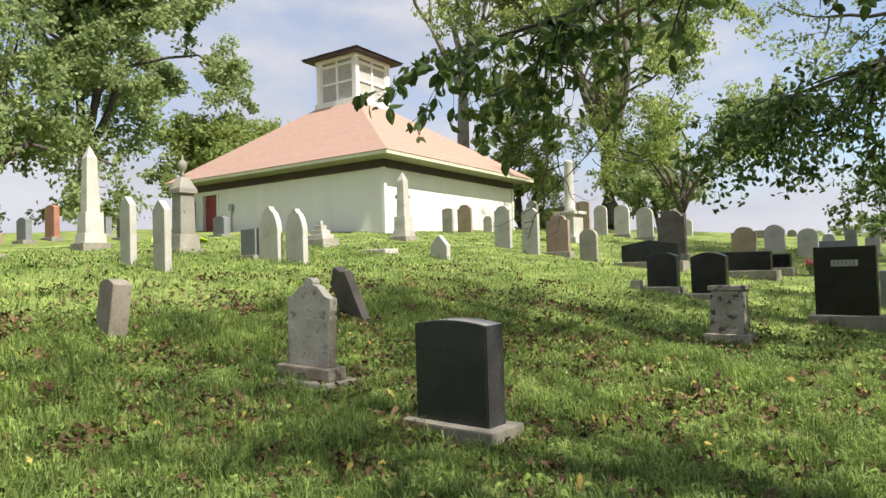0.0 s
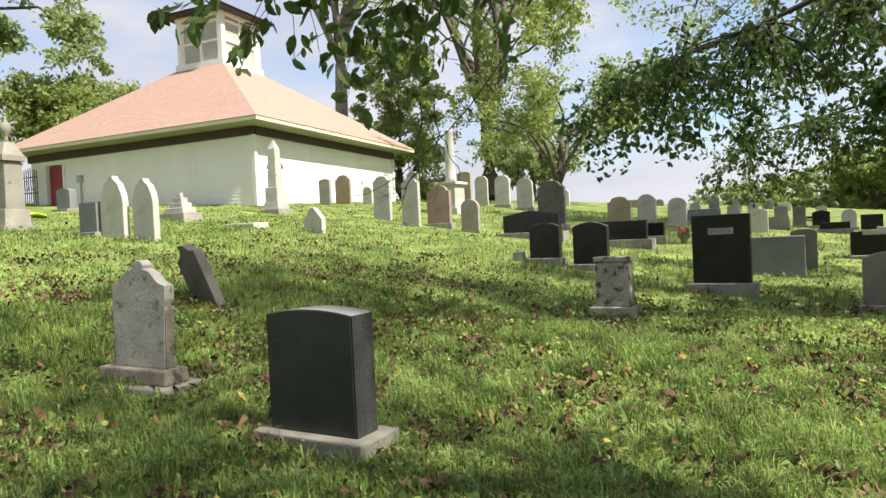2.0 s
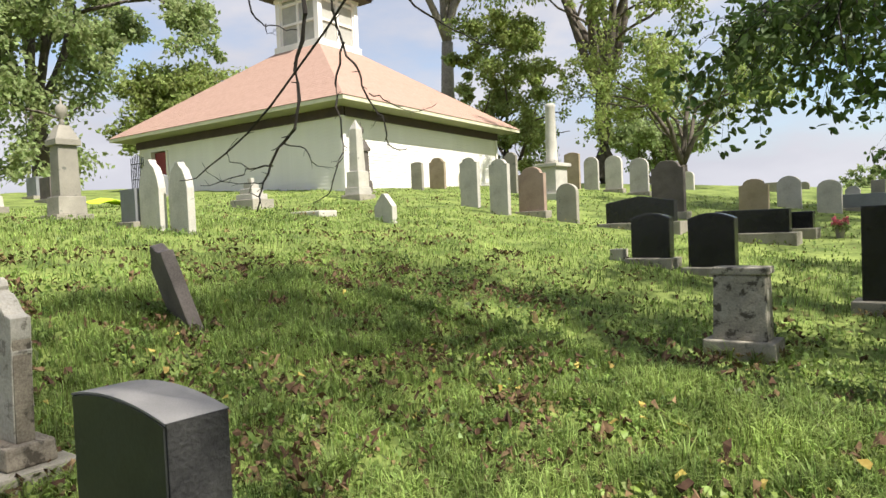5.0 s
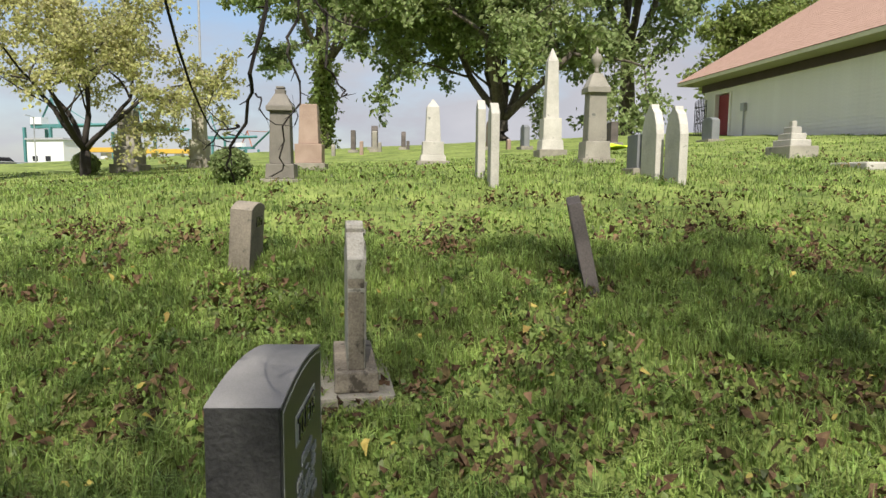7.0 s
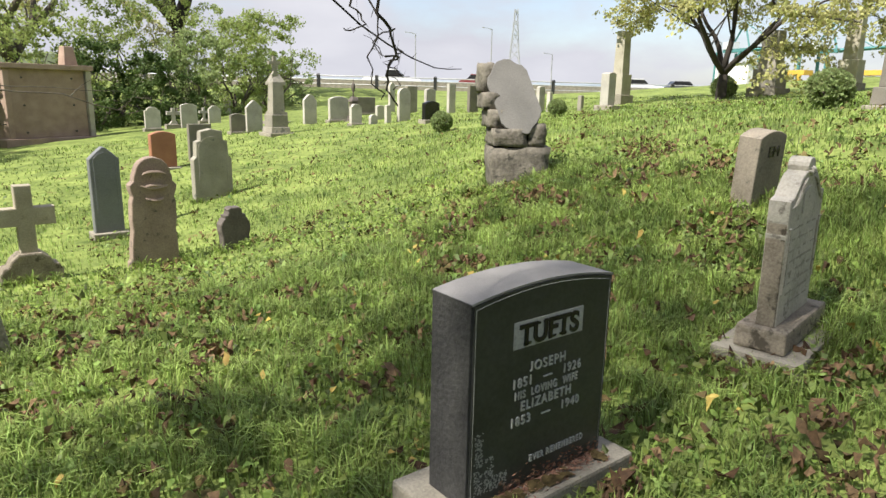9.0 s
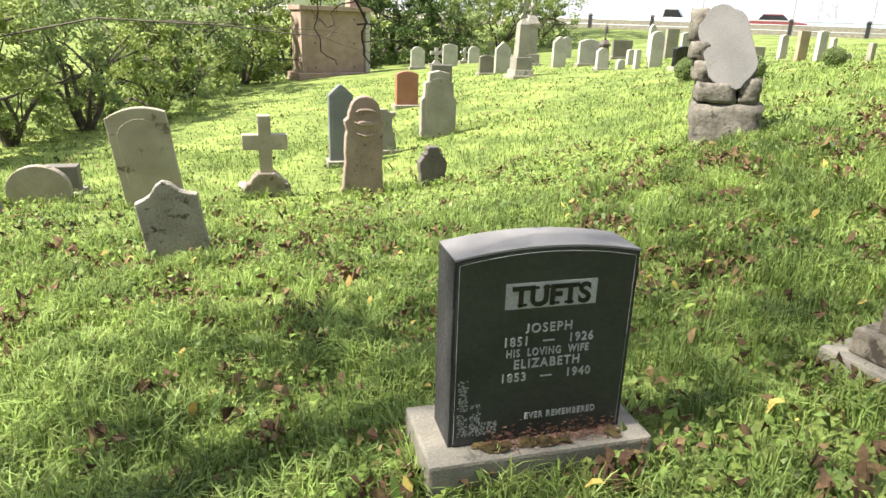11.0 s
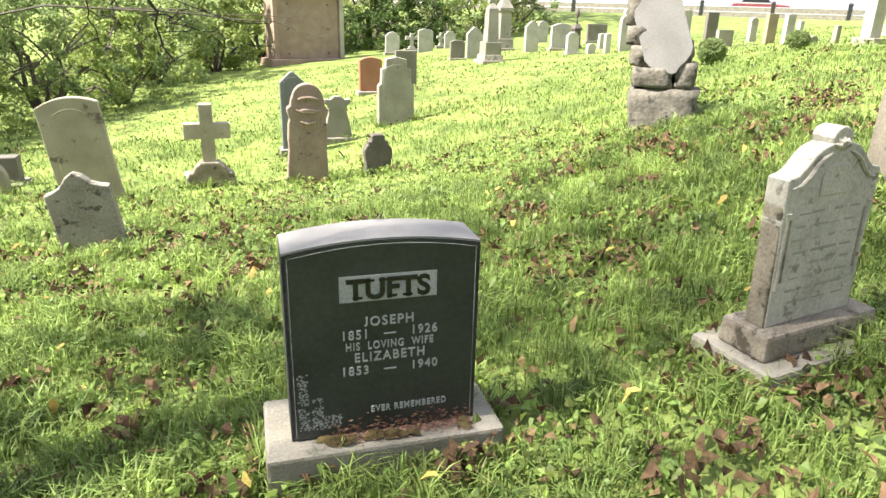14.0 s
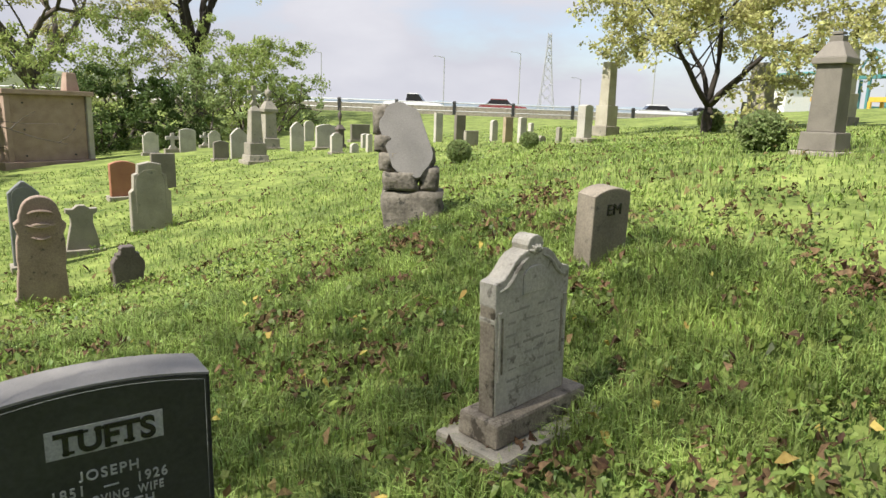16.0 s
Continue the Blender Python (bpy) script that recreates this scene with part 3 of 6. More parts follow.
for x, y, yaw, w, h, t, style, mat, base, lx, ly in (
    (-1.11, -1.45, 3, 0.58, 1.08, 0.11, 'segment', 'sandst', 0, 0, 7),
    (-1.66, 0.89, 3, 0.43, 0.61, 0.1, 'ogee', 'lichen', 0, 0, 8),
    (0.21, -2.08, 3, 0.64, 0.42, 0.12, 'round', 'sandst', 0, 0, 0),
    (0.15, -2.74, 3, 0.36, 0.36, 0.2, 'flat', 'greydk', 0.05, 0, 0),
    (0.52, -1.52, 3, 0.26, 0.56, 0.12, 'segment', 'grey', 0, 0, 9),
    (-3.34, -1.99, 3, 0.52, 1.17, 0.14, 'scroll', 'redst', 0, 0, -2),
    (-4.17, -1.85, 3, 0.34, 0.47, 0.14, 'bust', 'dark', 0, 0, 0),
    (-3.28, -4.13, 3, 0.36, 1.19, 0.14, 'point', 'slate', 0.08, 0, 0),
    (-5.01, -5.23, 3, 0.61, 1.10, 0.16, 'stepped', 'grey', 0, 0, 0),
    (-3.96, -4.50, 3, 0.44, 0.71, 0.12, 'vase', 'grey', 0.08, 0, 0),
    (-5.03, -8.27, 3, 0.47, 0.75, 0.18, 'segment', 'red', 0.06, 0, 0),
    (-5.86, -8.64, 3, 0.47, 0.73, 0.12, 'flat', 'greydk', 0, 0, 0),
    (-7.55, -19.75, 3, 0.53, 0.84, 0.12, 'shoulder', 'white', 0.1, 0, 0),
    (-8.91, -20.13, 3, 0.59, 0.86, 0.12, 'segment', 'white', 0, 0, 0),
    (-8.41, -20.33, 3, 0.49, 0.73, 0.12, 'cross', 'white', 0.15, 0, 0),
    (-9.91, -21.65, 3, 0.37, 0.61, 0.12, 'cross', 'white', 0.1, 0, 0),
    (-10.09, -20.90, 3, 0.46, 0.66, 0.12, 'shoulder', 'white', 0, 0, 0),
    (-8.28, -13.22, 3, 0.43, 0.56, 0.12, 'segment', 'greydk', 0.06, 0, 0),
    (-8.89, -13.57, 3, 0.48, 0.88, 0.12, 'point', 'white', 0, 0, 0),
    (-12.39, -26.17, 3, 0.32, 0.85, 0.12, 'lancet', 'white', 0, 0, 0),
    (-10.82, -13.93, 3, 0.43, 0.91, 0.12, 'point', 'white', 0, 0, 0),
    (-13.51, -19.60, 3, 0.41, 0.81, 0.12, 'round', 'white', 0, 0, 0),
    (-11.67, -13.65, 3, 0.68, 0.78, 0.12, 'segment', 'white', 0.06, 0, 0),
    (-10.93, -11.22, 3, 0.34, 0.58, 0.12, 'shoulder', 'white', 0.05, 0, 0),
    (-14.16, -16.28, 3, 0.76, 0.62, 0.12, 'flat', 'greydk', 0.06, 0, 0),
    (-11.44, -11.13, 3, 0.23, 0.27, 0.12, 'round', 'white', 0, 0, 0),
    (-12.44, -12.43, 3, 0.26, 0.43, 0.12, 'segment', 'white', 0, 0, 0),
    (-11.83, -10.97, 3, 0.16, 0.51, 0.12, 'segment', 'white', 0, 0, 0),
    (-14.66, -11.75, 3, 0.27, 0.91, 0.12, 'flat', 'white', 0, 0, 0),
    (-15.19, -11.32, 3, 0.37, 0.82, 0.12, 'flat', 'greydk', 0, 0, 0),
    (-14.05, -9.11, 3, 0.44, 0.43, 0.12, 'flat', 'grey', 0, 0, 0),
    (-15.45, -9.90, 3, 0.22, 0.62, 0.12, 'round', 'white', 0, 0, 0),
    (-15.19, -8.91, 3, 0.29, 0.71, 0.12, 'flat', 'tan', 0, 0, 0),
    (-15.27, -8.38, 3, 0.24, 0.70, 0.12, 'segment', 'white', 0, 0, 0),
    (-15.31, -8.06, 3, 0.11, 0.54, 0.12, 'segment', 'white', 0, 0, 0),
    (-15.20, -6.81, 3, 0.09, 0.39, 0.12, 'segment', 'grey', 0, 0, 0),
    (-15.34, -7.63, 3, 0.23, 0.18, 0.12, 'round', 'grey', 0, 0, 0),
    (-15.31, -6.02, 3, 0.29, 0.93, 0.25, 'segment', 'white', 0.12, 0, 0),
    (-12.34, -10.93, 3, 0.40, 0.93, 0.12, 'round', 'white', 0, 0, 0),
    (-14.82, -14.26, 3, 0.44, 0.91, 0.12, 'flat', 'grey', 0, 0, 0),
    (-12.95, -10.50, 3, 0.34, 0.84, 0.12, 'segment', 'white', 0, 0, 0),
    (-12.04, -9.16, 3, 0.49, 0.55, 0.14, 'segment', 'black', 0.07, 0, 0),
    (-15.21, -16.17, 3, 0.24, 1.09, 0.12, 'lancet', 'white', 0, 0, 0),
    (-28.00, 1.12, 3, 0.28, 0.54, 0.14, 'segment', 'brown', 0, 0, 0),
    (-30.07, 1.66, 3, 0.40, 0.41, 0.14, 'segment', 'grey', 0, 0, 0),
    (-31.15, 2.82, 3, 0.36, 0.37, 0.14, 'flat', 'dark', 0, 0, 0),
    (-27.06, 6.90, 3, 0.44, 0.39, 0.14, 'segment', 'brown', 0, 0, 0),
    (-27.86, 0.02, 3, 0.28, 0.45, 0.14, 'round', 'grey', 0, 0, 0),
    (-29.71, -1.00, 3, 0.25, 0.37, 0.14, 'segment', 'white', 0, 0, 0),
):
    headstone(x, y, yaw, w, h, t, style, mat, base, lx, ly, "headstones in the lower lawn", carved=h > 1 and y > -6 and style != "scroll")

# ---- the near black granite headstone with lettering ----
def lettered_headstone():
    root = new("headstone")
    root.matrix_world = pose(-3.302, 3.776, -0.012, 0, 0, 181.5)
    mesh_object("base", a_box(0, 0, 0.12, 0.88, 0.4, 0.245, bevel=0.014), "base", root, "rough grey concrete base")
    w, t, z0, zs, za = 0.69, 0.2, 0.362, 1.09, 1.124
    prof = [(-w / 2, z0), (w / 2, z0)] + [(w / 2 * (1 - i / 8), zs + (za - zs) * (1 - (1 - i / 8) ** 2)) for i in range(17)]
    mesh_object("tablet", slab(prof, t, 0.003), "sides", root, "hewn black granite block")
    face = [(-w / 2 + .012, z0 + .01), (w / 2 - .012, z0 + .01)] + [((w / 2 - .012) * (1 - i / 8), zs - .008 + (za - zs) * (1 - (1 - i / 8) ** 2)) for i in range(17)]
    for side, turn in ((-1, 0), (1, 180)):
        bm = slab(face, 0.006, 0.0)
        bm.transform(pose(0, side * (t / 2 + 0.003), 0))
        mesh_object("polished_face", bm, "worn", root, "polished black face, worn")
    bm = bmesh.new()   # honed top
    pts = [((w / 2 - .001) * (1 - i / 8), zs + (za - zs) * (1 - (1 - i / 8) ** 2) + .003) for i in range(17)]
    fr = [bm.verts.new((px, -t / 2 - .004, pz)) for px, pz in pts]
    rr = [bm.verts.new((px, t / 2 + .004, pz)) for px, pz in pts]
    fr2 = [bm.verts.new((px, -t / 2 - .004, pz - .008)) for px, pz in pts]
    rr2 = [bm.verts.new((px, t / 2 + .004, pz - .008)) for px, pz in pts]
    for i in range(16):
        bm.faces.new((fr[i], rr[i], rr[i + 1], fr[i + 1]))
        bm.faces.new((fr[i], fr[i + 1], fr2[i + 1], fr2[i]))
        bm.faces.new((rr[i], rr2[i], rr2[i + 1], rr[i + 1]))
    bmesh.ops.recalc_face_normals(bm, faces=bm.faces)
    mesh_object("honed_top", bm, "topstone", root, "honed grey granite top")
    y = -t / 2 - 0.0085
    # margin line
    bm = bmesh.new()
    edge = [((w / 2 - .018) * (1 - i / 8), zs - .018 + (za - zs) * (1 - (1 - i / 8) ** 2)) for i in range(17)]
    path = [(edge[0][0], z0 + .02)] + edge + [(edge[-1][0], z0 + .02)]
    tube(bm, [(px, y + .002, pz) for px, pz in path], [0.001] * len(path), 4)
    mesh_object("margin_line", bm, "letter", root)
    # name panel: a light panel with dark raised letters
    px, pz, pw, ph = 0.013, 0.9, 0.344, 0.096
    mesh_object("name_panel", a_box(px, y + 0.003, pz, pw, 0.005, ph), "letter", root, "pale frosted name panel")
    for text, z, size, mat, width, dx in (("TUFTS", 0.911, 0.104, "black", 0.297, 0.0), ("JOSEPH", 0.805, 0.05, "letter", 0.177, 0.003), ("1851   \u2014   1926", 0.757, 0.049, "letter", 0.34, 0.003), ("HIS  LOVING  WIFE", 0.714, 0.042, "letter", 0.317, 0.003),
                                          ("ELIZABETH", 0.666, 0.051, "letter", 0.254, 0.003), ("1853   \u2014   1940", 0.615, 0.048, "letter", 0.345, 0.003), ("EVER REMEMBERED", 0.453, 0.036, "letter", 0.284, 0.074)):
        bm = words(text, size, 0.0025, 0.0035 if text == "TUFTS" else 0.0006, 1.0 if text == "TUFTS" else 1.22)
        low, left, right = min(v.co.z for v in bm.verts), min(v.co.x for v in bm.verts), max(v.co.x for v in bm.verts)
        if text.startswith("J"):   # the J stands on the line like the rest
            for v in bm.verts:
                if v.co.x < left + 0.1 * (right - left):
                    v.co.z = (v.co.z - low) * 0.75
        sx = width / max(max(v.co.x for v in bm.verts) - min(v.co.x for v in bm.verts), .01)
        bm.transform(Matrix.Translation((px + dx, y - (0.002 if text == "TUFTS" else 0), z)) @ Matrix.Diagonal((sx, 1, 1, 1)))
        if text == "TUFTS":   # slab serifs
            for gx, top in ((-0.11, 0), (-0.068, 1), (-0.018, 1), (0.012, 0), (0.012, 1), (0.066, 0)):
                box(bm, px + gx, y - 0.002, z + (0.062 if top else 0.0), 0.034, 0.005, 0.008)
        letters(bm, mat, root)
    rng = random.Random(9)   # rusty leaf litter lying on the base
    for i in range(22):
        bm = bmesh.new()
        s = rng.uniform(0.012, 0.03)
        vs = [bm.verts.new((s * math.cos(k * 1.05) * (1.5 if k % 3 == 0 else 0.8), s * math.sin(k * 1.05), 0.3 * s * (k % 2))) for k in range(6)]
        bm.faces.new(vs)
        bm.transform(pose(rng.uniform(-0.25, 0.33), -t / 2 - rng.uniform(0.015, 0.07), 0.371, rng.uniform(-15, 15), rng.uniform(-15, 15), rng.uniform(0, 360)))
        mesh_object("dead_leaf", bm, "litter", root)
    vs, fs = [], []
    for i in range(900):   # crumbled rusty litter along the foot of the face, some of it clinging to the stone
        up = rng.random() < 0.3
        lx = rng.uniform(-0.2, 0.33)
        c = Vector((lx, y - 0.001 - (0.001 if up else abs(rng.gauss(0, 0.03))), 0.368 + (abs(rng.gauss(0, 0.028)) if up else rng.uniform(0, 0.008))))
        q = pose(0, 0, 0, rng.uniform(60, 120) if up else rng.uniform(-25, 25), rng.uniform(-25, 25), rng.uniform(-20, 20) if up else rng.uniform(0, 360)).to_3x3()
        r = rng.uniform(0.003, 0.008)
        k = len(vs)
        vs += [tuple(c + q @ Vector(p)) for p in ((-r * 1.6, 0, 0), (0, -r * .5, r * .2), (r * 1.6, 0, 0), (0, r * .5, r * .2))]
        fs.append((k, k + 1, k + 2, k + 3))
    raw_object("litter", vs, fs, "rust", root, "rusty crumbled leaf litter")["kind"] = "stuff"
    # frosted leaf ornament stepping down from the lower corner, a small cross left clear in it
    rng = random.Random(4)
    vs, fs = [], []
    for i in range(760):
        ox, oz = rng.uniform(0, 0.15), rng.uniform(0, 0.23)
        if oz > (0.23 if ox < 0.036 else 0.13 if ox < 0.085 else 0.055):
            continue
        if (abs(ox - 0.042) < 0.006 and 0.02 < oz < 0.15) or (abs(oz - 0.1) < 0.006 and ox < 0.075):
            continue
        a0 = rng.uniform(0, 6.28)
        r = rng.uniform(0.0025, 0.0055)
        k = len(vs)
        vs += [(-w / 2 + .03 + ox + r * math.cos(a0 + j * 1.57), y + .001, z0 + .045 + oz + r * (0.6 if j % 2 else 1) * math.sin(a0 + j * 1.57)) for j in range(4)]
        fs.append((k, k + 1, k + 2, k + 3))
    raw_object("leaf_ornament", vs, fs, "letter", root, "frosted leaf ornament")["kind"] = "stuff"
    tagged(root, "polished black granite headstone with pale lettering on a concrete base", "headstone", "headstones beside the path")
lettered_headstone()

# ---- the near pale marble headstone ----
def marble_headstone():
    root = new("headstone")
    root.matrix_world = pose(-5.15, 3.8, 0.485, 0, -2.0, 190)
    mesh_object("foundation", a_box(0.03, 0.0, -0.26, 0.83, 0.43, 0.285, bevel=0.02), "base", root, "rough concrete foundation")
    mesh_object("base", a_box(0.02, 0.0, 0.027, 0.69, 0.25, 0.115, taper=0.97, bevel=0.016), "stained", root, "brown-stained marble base")
    w, t, z0, h = 0.535, 0.1, 0.142, 0.965
    knob = [(w * .11 * math.cos(radians(u)), h - .045 + .045 * math.sin(radians(u))) for u in (-25, 5, 30, 50, 70, 85)]
    half = [(w * .475, z0), (w * .485, h - .42), (w * .5, h - .36), (w * .485, h - .33), (w * .5, h - .29), (w * .5, h - .19), (w * .47, h - .183), (w * .4, h - .175), (w * .34, h - .15), (w * .27, h - .108), (w * .2, h - .08), (w * .145, h - .072)] + knob
    prof = half + [(-px, pz) for px, pz in half[::-1]]
    bm = slab(prof, t, 0.008)
    mesh_object("tablet", bm, "pale", root)
    for side in (-1, 1):   # weather-stained edges
        mesh_object("edge", a_box(side * (w / 2 - .009), 0, z0, 0.014, t * .88, h - .205 - z0, bevel=.003), "stained", root, "dark stained edge of the slab")
    for side in (-1, 1):   # raised scroll bands that follow the shoulders
        bm = bmesh.new()
        pts = [(side * w * a, -t / 2 - .001, h - b) for a, b in ((.1, .1), (.17, .115), (.24, .145), (.3, .185), (.37, .215), (.45, .225))]
        tube(bm, pts, [.004, .009, .011, .011, .009, .004], 6)
        mesh_object("carved_scroll", bm, "pale", root)
    bm = bmesh.new()   # carved crest over the panel
    for i in range(5):
        a = math.pi * (0.15 + 0.7 * i / 4)
        tube(bm, [(0, -t / 2, h - .085), (0.03 * math.cos(a), -t / 2 - .006, h - .085 + 0.03 * math.sin(a)), (0.055 * math.cos(a), -t / 2, h - .085 + 0.045 * math.sin(a))], [0.006, 0.012, 0.004], 6)
    mesh_object("carved_crest", bm, "pale", root)
    for side in (-1, 1):   # corner shafts, each beside a flat dark strip coloured as a shaded hollow
        mesh_object("hollow", a_box(side * (w / 2 - 0.05), -t / 2 + .001, z0 + .2, 0.012, 0.006, 0.27), "stained", root, "dark strip coloured as a shaded hollow")
        bm = bmesh.new()
        lathe(bm, [(0.014, 0.0), (0.011, 0.03), (0.011, 0.3), (0.016, 0.33)], 8, side * (w / 2 - 0.03), -t / 2 + .004, z0 + 0.17)
        mesh_object("corner_shaft", bm, "pale", root)
    frame_pts = [(0.085 * math.cos(math.pi * i / 10), 0.045 * math.sin(math.pi * i / 10)) for i in range(11)]
    bm = slab([(-.085, -.085), (.085, -.085)] + frame_pts, 0.014, 0.004)   # arched panel
    bm.transform(pose(0, -t / 2, h - .185))
    mesh_object("carved_panel", bm, "pale", root)
    rng = random.Random(2)
    for row in range(8):   # worn inscription, no longer legible
        for k in range(4):
            mesh_object("worn_inscription", a_box(-.15 + .1 * k + rng.uniform(-.02, .02), -t / 2 + .0005, h - .34 - row * .056, rng.uniform(.03, .08), 0.004, rng.uniform(.005, .014)), "wornmark", root)
    tagged(root, "weathered pale marble headstone with carved crest on a stepped base", "headstone", "headstones beside the path")
marble_headstone()

# ---- dark leaning tablet and small lettered block ----
headstone(-6.44, 5.52, -13, 0.44, 0.76, 0.11, "ogee", "dark", 0, 13, -18, "headstones beside the path")
def initialled_block():
    root = new("headstone")
    root.matrix_world = pose(-6.84, 2.65, on_ground(-6.84, 2.65) - 0.02, 5, -4, 178)
    bm = slab(outline("segment", 0.36, 0.72), 0.18, 0.01)
    bm.transform(pose(0, 0, -0.12))
    mesh_object("tablet", bm, "warmgrey", root)
    bm = words("EM", 0.12, 0.006)
    bm.transform(pose(0.02, -0.093, 0.4))
    letters(bm, "black", root, "dark raised initials")
    tagged(root, "dark grey leaning headstone with initials cut in its face", "headstone", "headstones beside the path")
initialled_block()
def rough_block():
    root = new("headstone")
    root.matrix_world = pose(-2.87, 8.45, on_ground(-2.87, 8.45) - 0.02, 0, 0, 4)
    mesh_object("base", a_box(0, 0, -0.1, 0.55, 0.36, 0.26, bevel=0.012), "base", root, "plain concrete base")
    mesh_object("block", a_box(0, 0, 0.158, 0.42, 0.23, 0.53, taper=0.94, bevel=0.012), "lichen", root, "rough lichened stone block")
    mesh_object("cap", a_box(0, 0, 0.69, 0.44, 0.25, 0.06, bevel=0.012), "lichen", root)
    tagged(root, "rough lichened stone block marker on a concrete base", "headstone", "headstones beside the path")
rough_block()

# ---- rubble cairn with a slanting plaque ----
def rock(name, cx, cy, cz, sx, sy, sz, seed, parent, mat="rubble"):
    bm = bmesh.new()
    bmesh.ops.create_cube(bm, size=1)
    bmesh.ops.subdivide_edges(bm, edges=bm.edges[:], cuts=4, use_grid_fill=True)
    for v in bm.verts:
        p = v.co.copy()
        q = p.normalized() * 0.62
        v.co = p.lerp(q, 0.14)
        n = noise.noise(p * 2.2 + Vector((seed * 3.1, seed, 0))) * 0.1 + noise.noise(p * 7 + Vector((seed, 0, seed))) * 0.05
        v.co += p.normalized() * n
        v.co = Vector((v.co.x * sx, v.co.y * sy, v.co.z * sz))
    bm.transform(pose(cx, cy, cz))
    return mesh_object(name, bm, mat, parent, smooth=True)

def cairn():
    root = new("stone_cairn")
    gz = on_ground(-6.85, -0.15)
    root.matrix_world = pose(-6.8, -0.12, gz - 0.03, 0, 0, 150)
    for k, (x0, x1, z0, z1, dy, deep) in enumerate(((-.3, .37, -.06, .45, .06, .5), (-.3, .095, .44, .64, .04, .46), (.1, .31, .44, .69, .05, .44), (-.35, -.15, .635, .84, .1, .42), (-.4, -.21, .835, 1.02, .14, .4), (-.42, -.26, 1.015, 1.33, .2, .3),
                                            (-.15, .26, .66, .9, .2, .34), (-.2, .14, .9, 1.12, .24, .3), (-.27, .02, 1.12, 1.33, .27, .22))):
        rock("stone", (x0 + x1) / 2, dy, (z0 + z1) / 2, (x1 - x0) * 0.97, deep, (z1 - z0) * 0.97, k + 1, root)
    w, h = 0.46, 0.86
    side = [(0.02, 0.0), (0.07, 0.045), (0.14, 0.085), (0.2, 0.14), (w / 2, 0.2), (w / 2, h - .2), (0.2, h - .13), (0.15, h - .1), (0.1, h - .03), (0.04, h)]
    prof = side + [(-px, pz) for px, pz in side[::-1]]
    bm = slab(prof, 0.07, 0.008)
    bm.transform(pose(0.09, -0.17, 0.58, -17, -20, 0))
    mesh_object("plaque", bm, "plaque", root, "smooth slate plaque with shaped outline")
    tagged(root, "rubble stone cairn monument with a slanting smooth plaque", "monument")
cairn()

# ---- tall monuments ----
def obelisk(x, y, h, w, mat, yaw=5, group="obelisks on the hill", cross=False):
    root = new("obelisk")
    root.matrix_world = pose(x, y, on_ground(x, y) - 0.05, 0, 0, yaw)
    b = h * 0.07
    mesh_object("base", a_box(0, 0, -0.1, w * 1.5, w * 1.5, b + 0.1, bevel=0.015), "base", root)
    mesh_object("plinth", a_box(0, 0, b, w * 1.2, w * 1.2, h * 0.09, taper=0.94, bevel=0.012), mat, root)
    mesh_object("die", a_box(0, 0, b + h * 0.09, w, w, h * 0.2, taper=0.97, bevel=0.012), mat, root)
    bm = a_box(0, 0, b + h * 0.29, w * 0.72, w * 0.72, h * 0.52, taper=0.78, bevel=0.01)
    box(bm, 0, 0, b + h * 0.81, w * 0.56, w * 0.56, h * 0.12, taper=0.08)
    mesh_object("shaft", bm, mat, root)
    if cross:
        top = slab(outline("cross", 0.34, 0.5), 0.09, 0.008)
        top.transform(pose(0, 0, b + h * 0.905))
        mesh_object("cross", top, mat, root, "small stone cross on the tip")
    tagged(root, f"{STONE_WORDS.get(mat, mat)} obelisk monument on a stepped plinth", "obelisk", group)

def urn_column(x, y, h, w, mat, yaw=5, urn=True):
    root = new("urn_monument" if urn else "capped_monument")
    root.matrix_world = pose(x, y, on_ground(x, y) - 0.05, 0, 0, yaw)
    b = h * 0.05
    mesh_object("base", a_box(0, 0, -0.1, w * 1.75, w * 1.75, b + 0.1, bevel=0.015), "base", root)
    mesh_object("plinth", a_box(0, 0, b, w * 1.35, w * 1.35, h * 0.15, taper=0.95, bevel=0.015), mat, root)
    mesh_object("die", a_box(0, 0, b + h * 0.15, w, w, h * (0.42 if urn else 0.52), taper=0.9, bevel=0.012), mat, root)
    z = b + h * (0.57 if urn else 0.67)
    bm = a_box(0, 0, z, w * 1.2, w * 1.2, h * 0.05, bevel=0.01)
    box(bm, 0, 0, z + h * 0.05, w * 1.12, w * 1.12, h * 0.12, taper=0.45, bevel=0.008)
    mesh_object("cap", bm, mat, root, "moulded gabled cap")
    if urn:
        bm = bmesh.new()
        k = w * 0.5
        lathe(bm, [(0.35 * k, 0), (0.16 * k, 0.1), (0.2 * k, 0.14), (0.5 * k, 0.22), (0.56 * k, 0.32), (0.4 * k, 0.38), (0.12 * k, 0.42), (0.1 * k, 0.5), (0.02 * k, 0.54)], 14, 0, 0, z + h * 0.165)
        mesh_object("urn", bm, mat, root, smooth=True)
    else:
        bm = a_box(0, 0, z + h * 0.165, w * 0.45, w * 0.45, h * 0.05, bevel=0.006)
        box(bm, 0, 0, z + h * 0.225, w * 0.38, w * 0.38, h * 0.02, bevel=0.004)
        mesh_object("finial", bm, mat, root)
    tagged(root, f"{STONE_WORDS.get(mat, mat)} pillar monument with {'an urn on its cap' if urn else 'a gabled cap'}", "monument", "tall monuments on the hill")

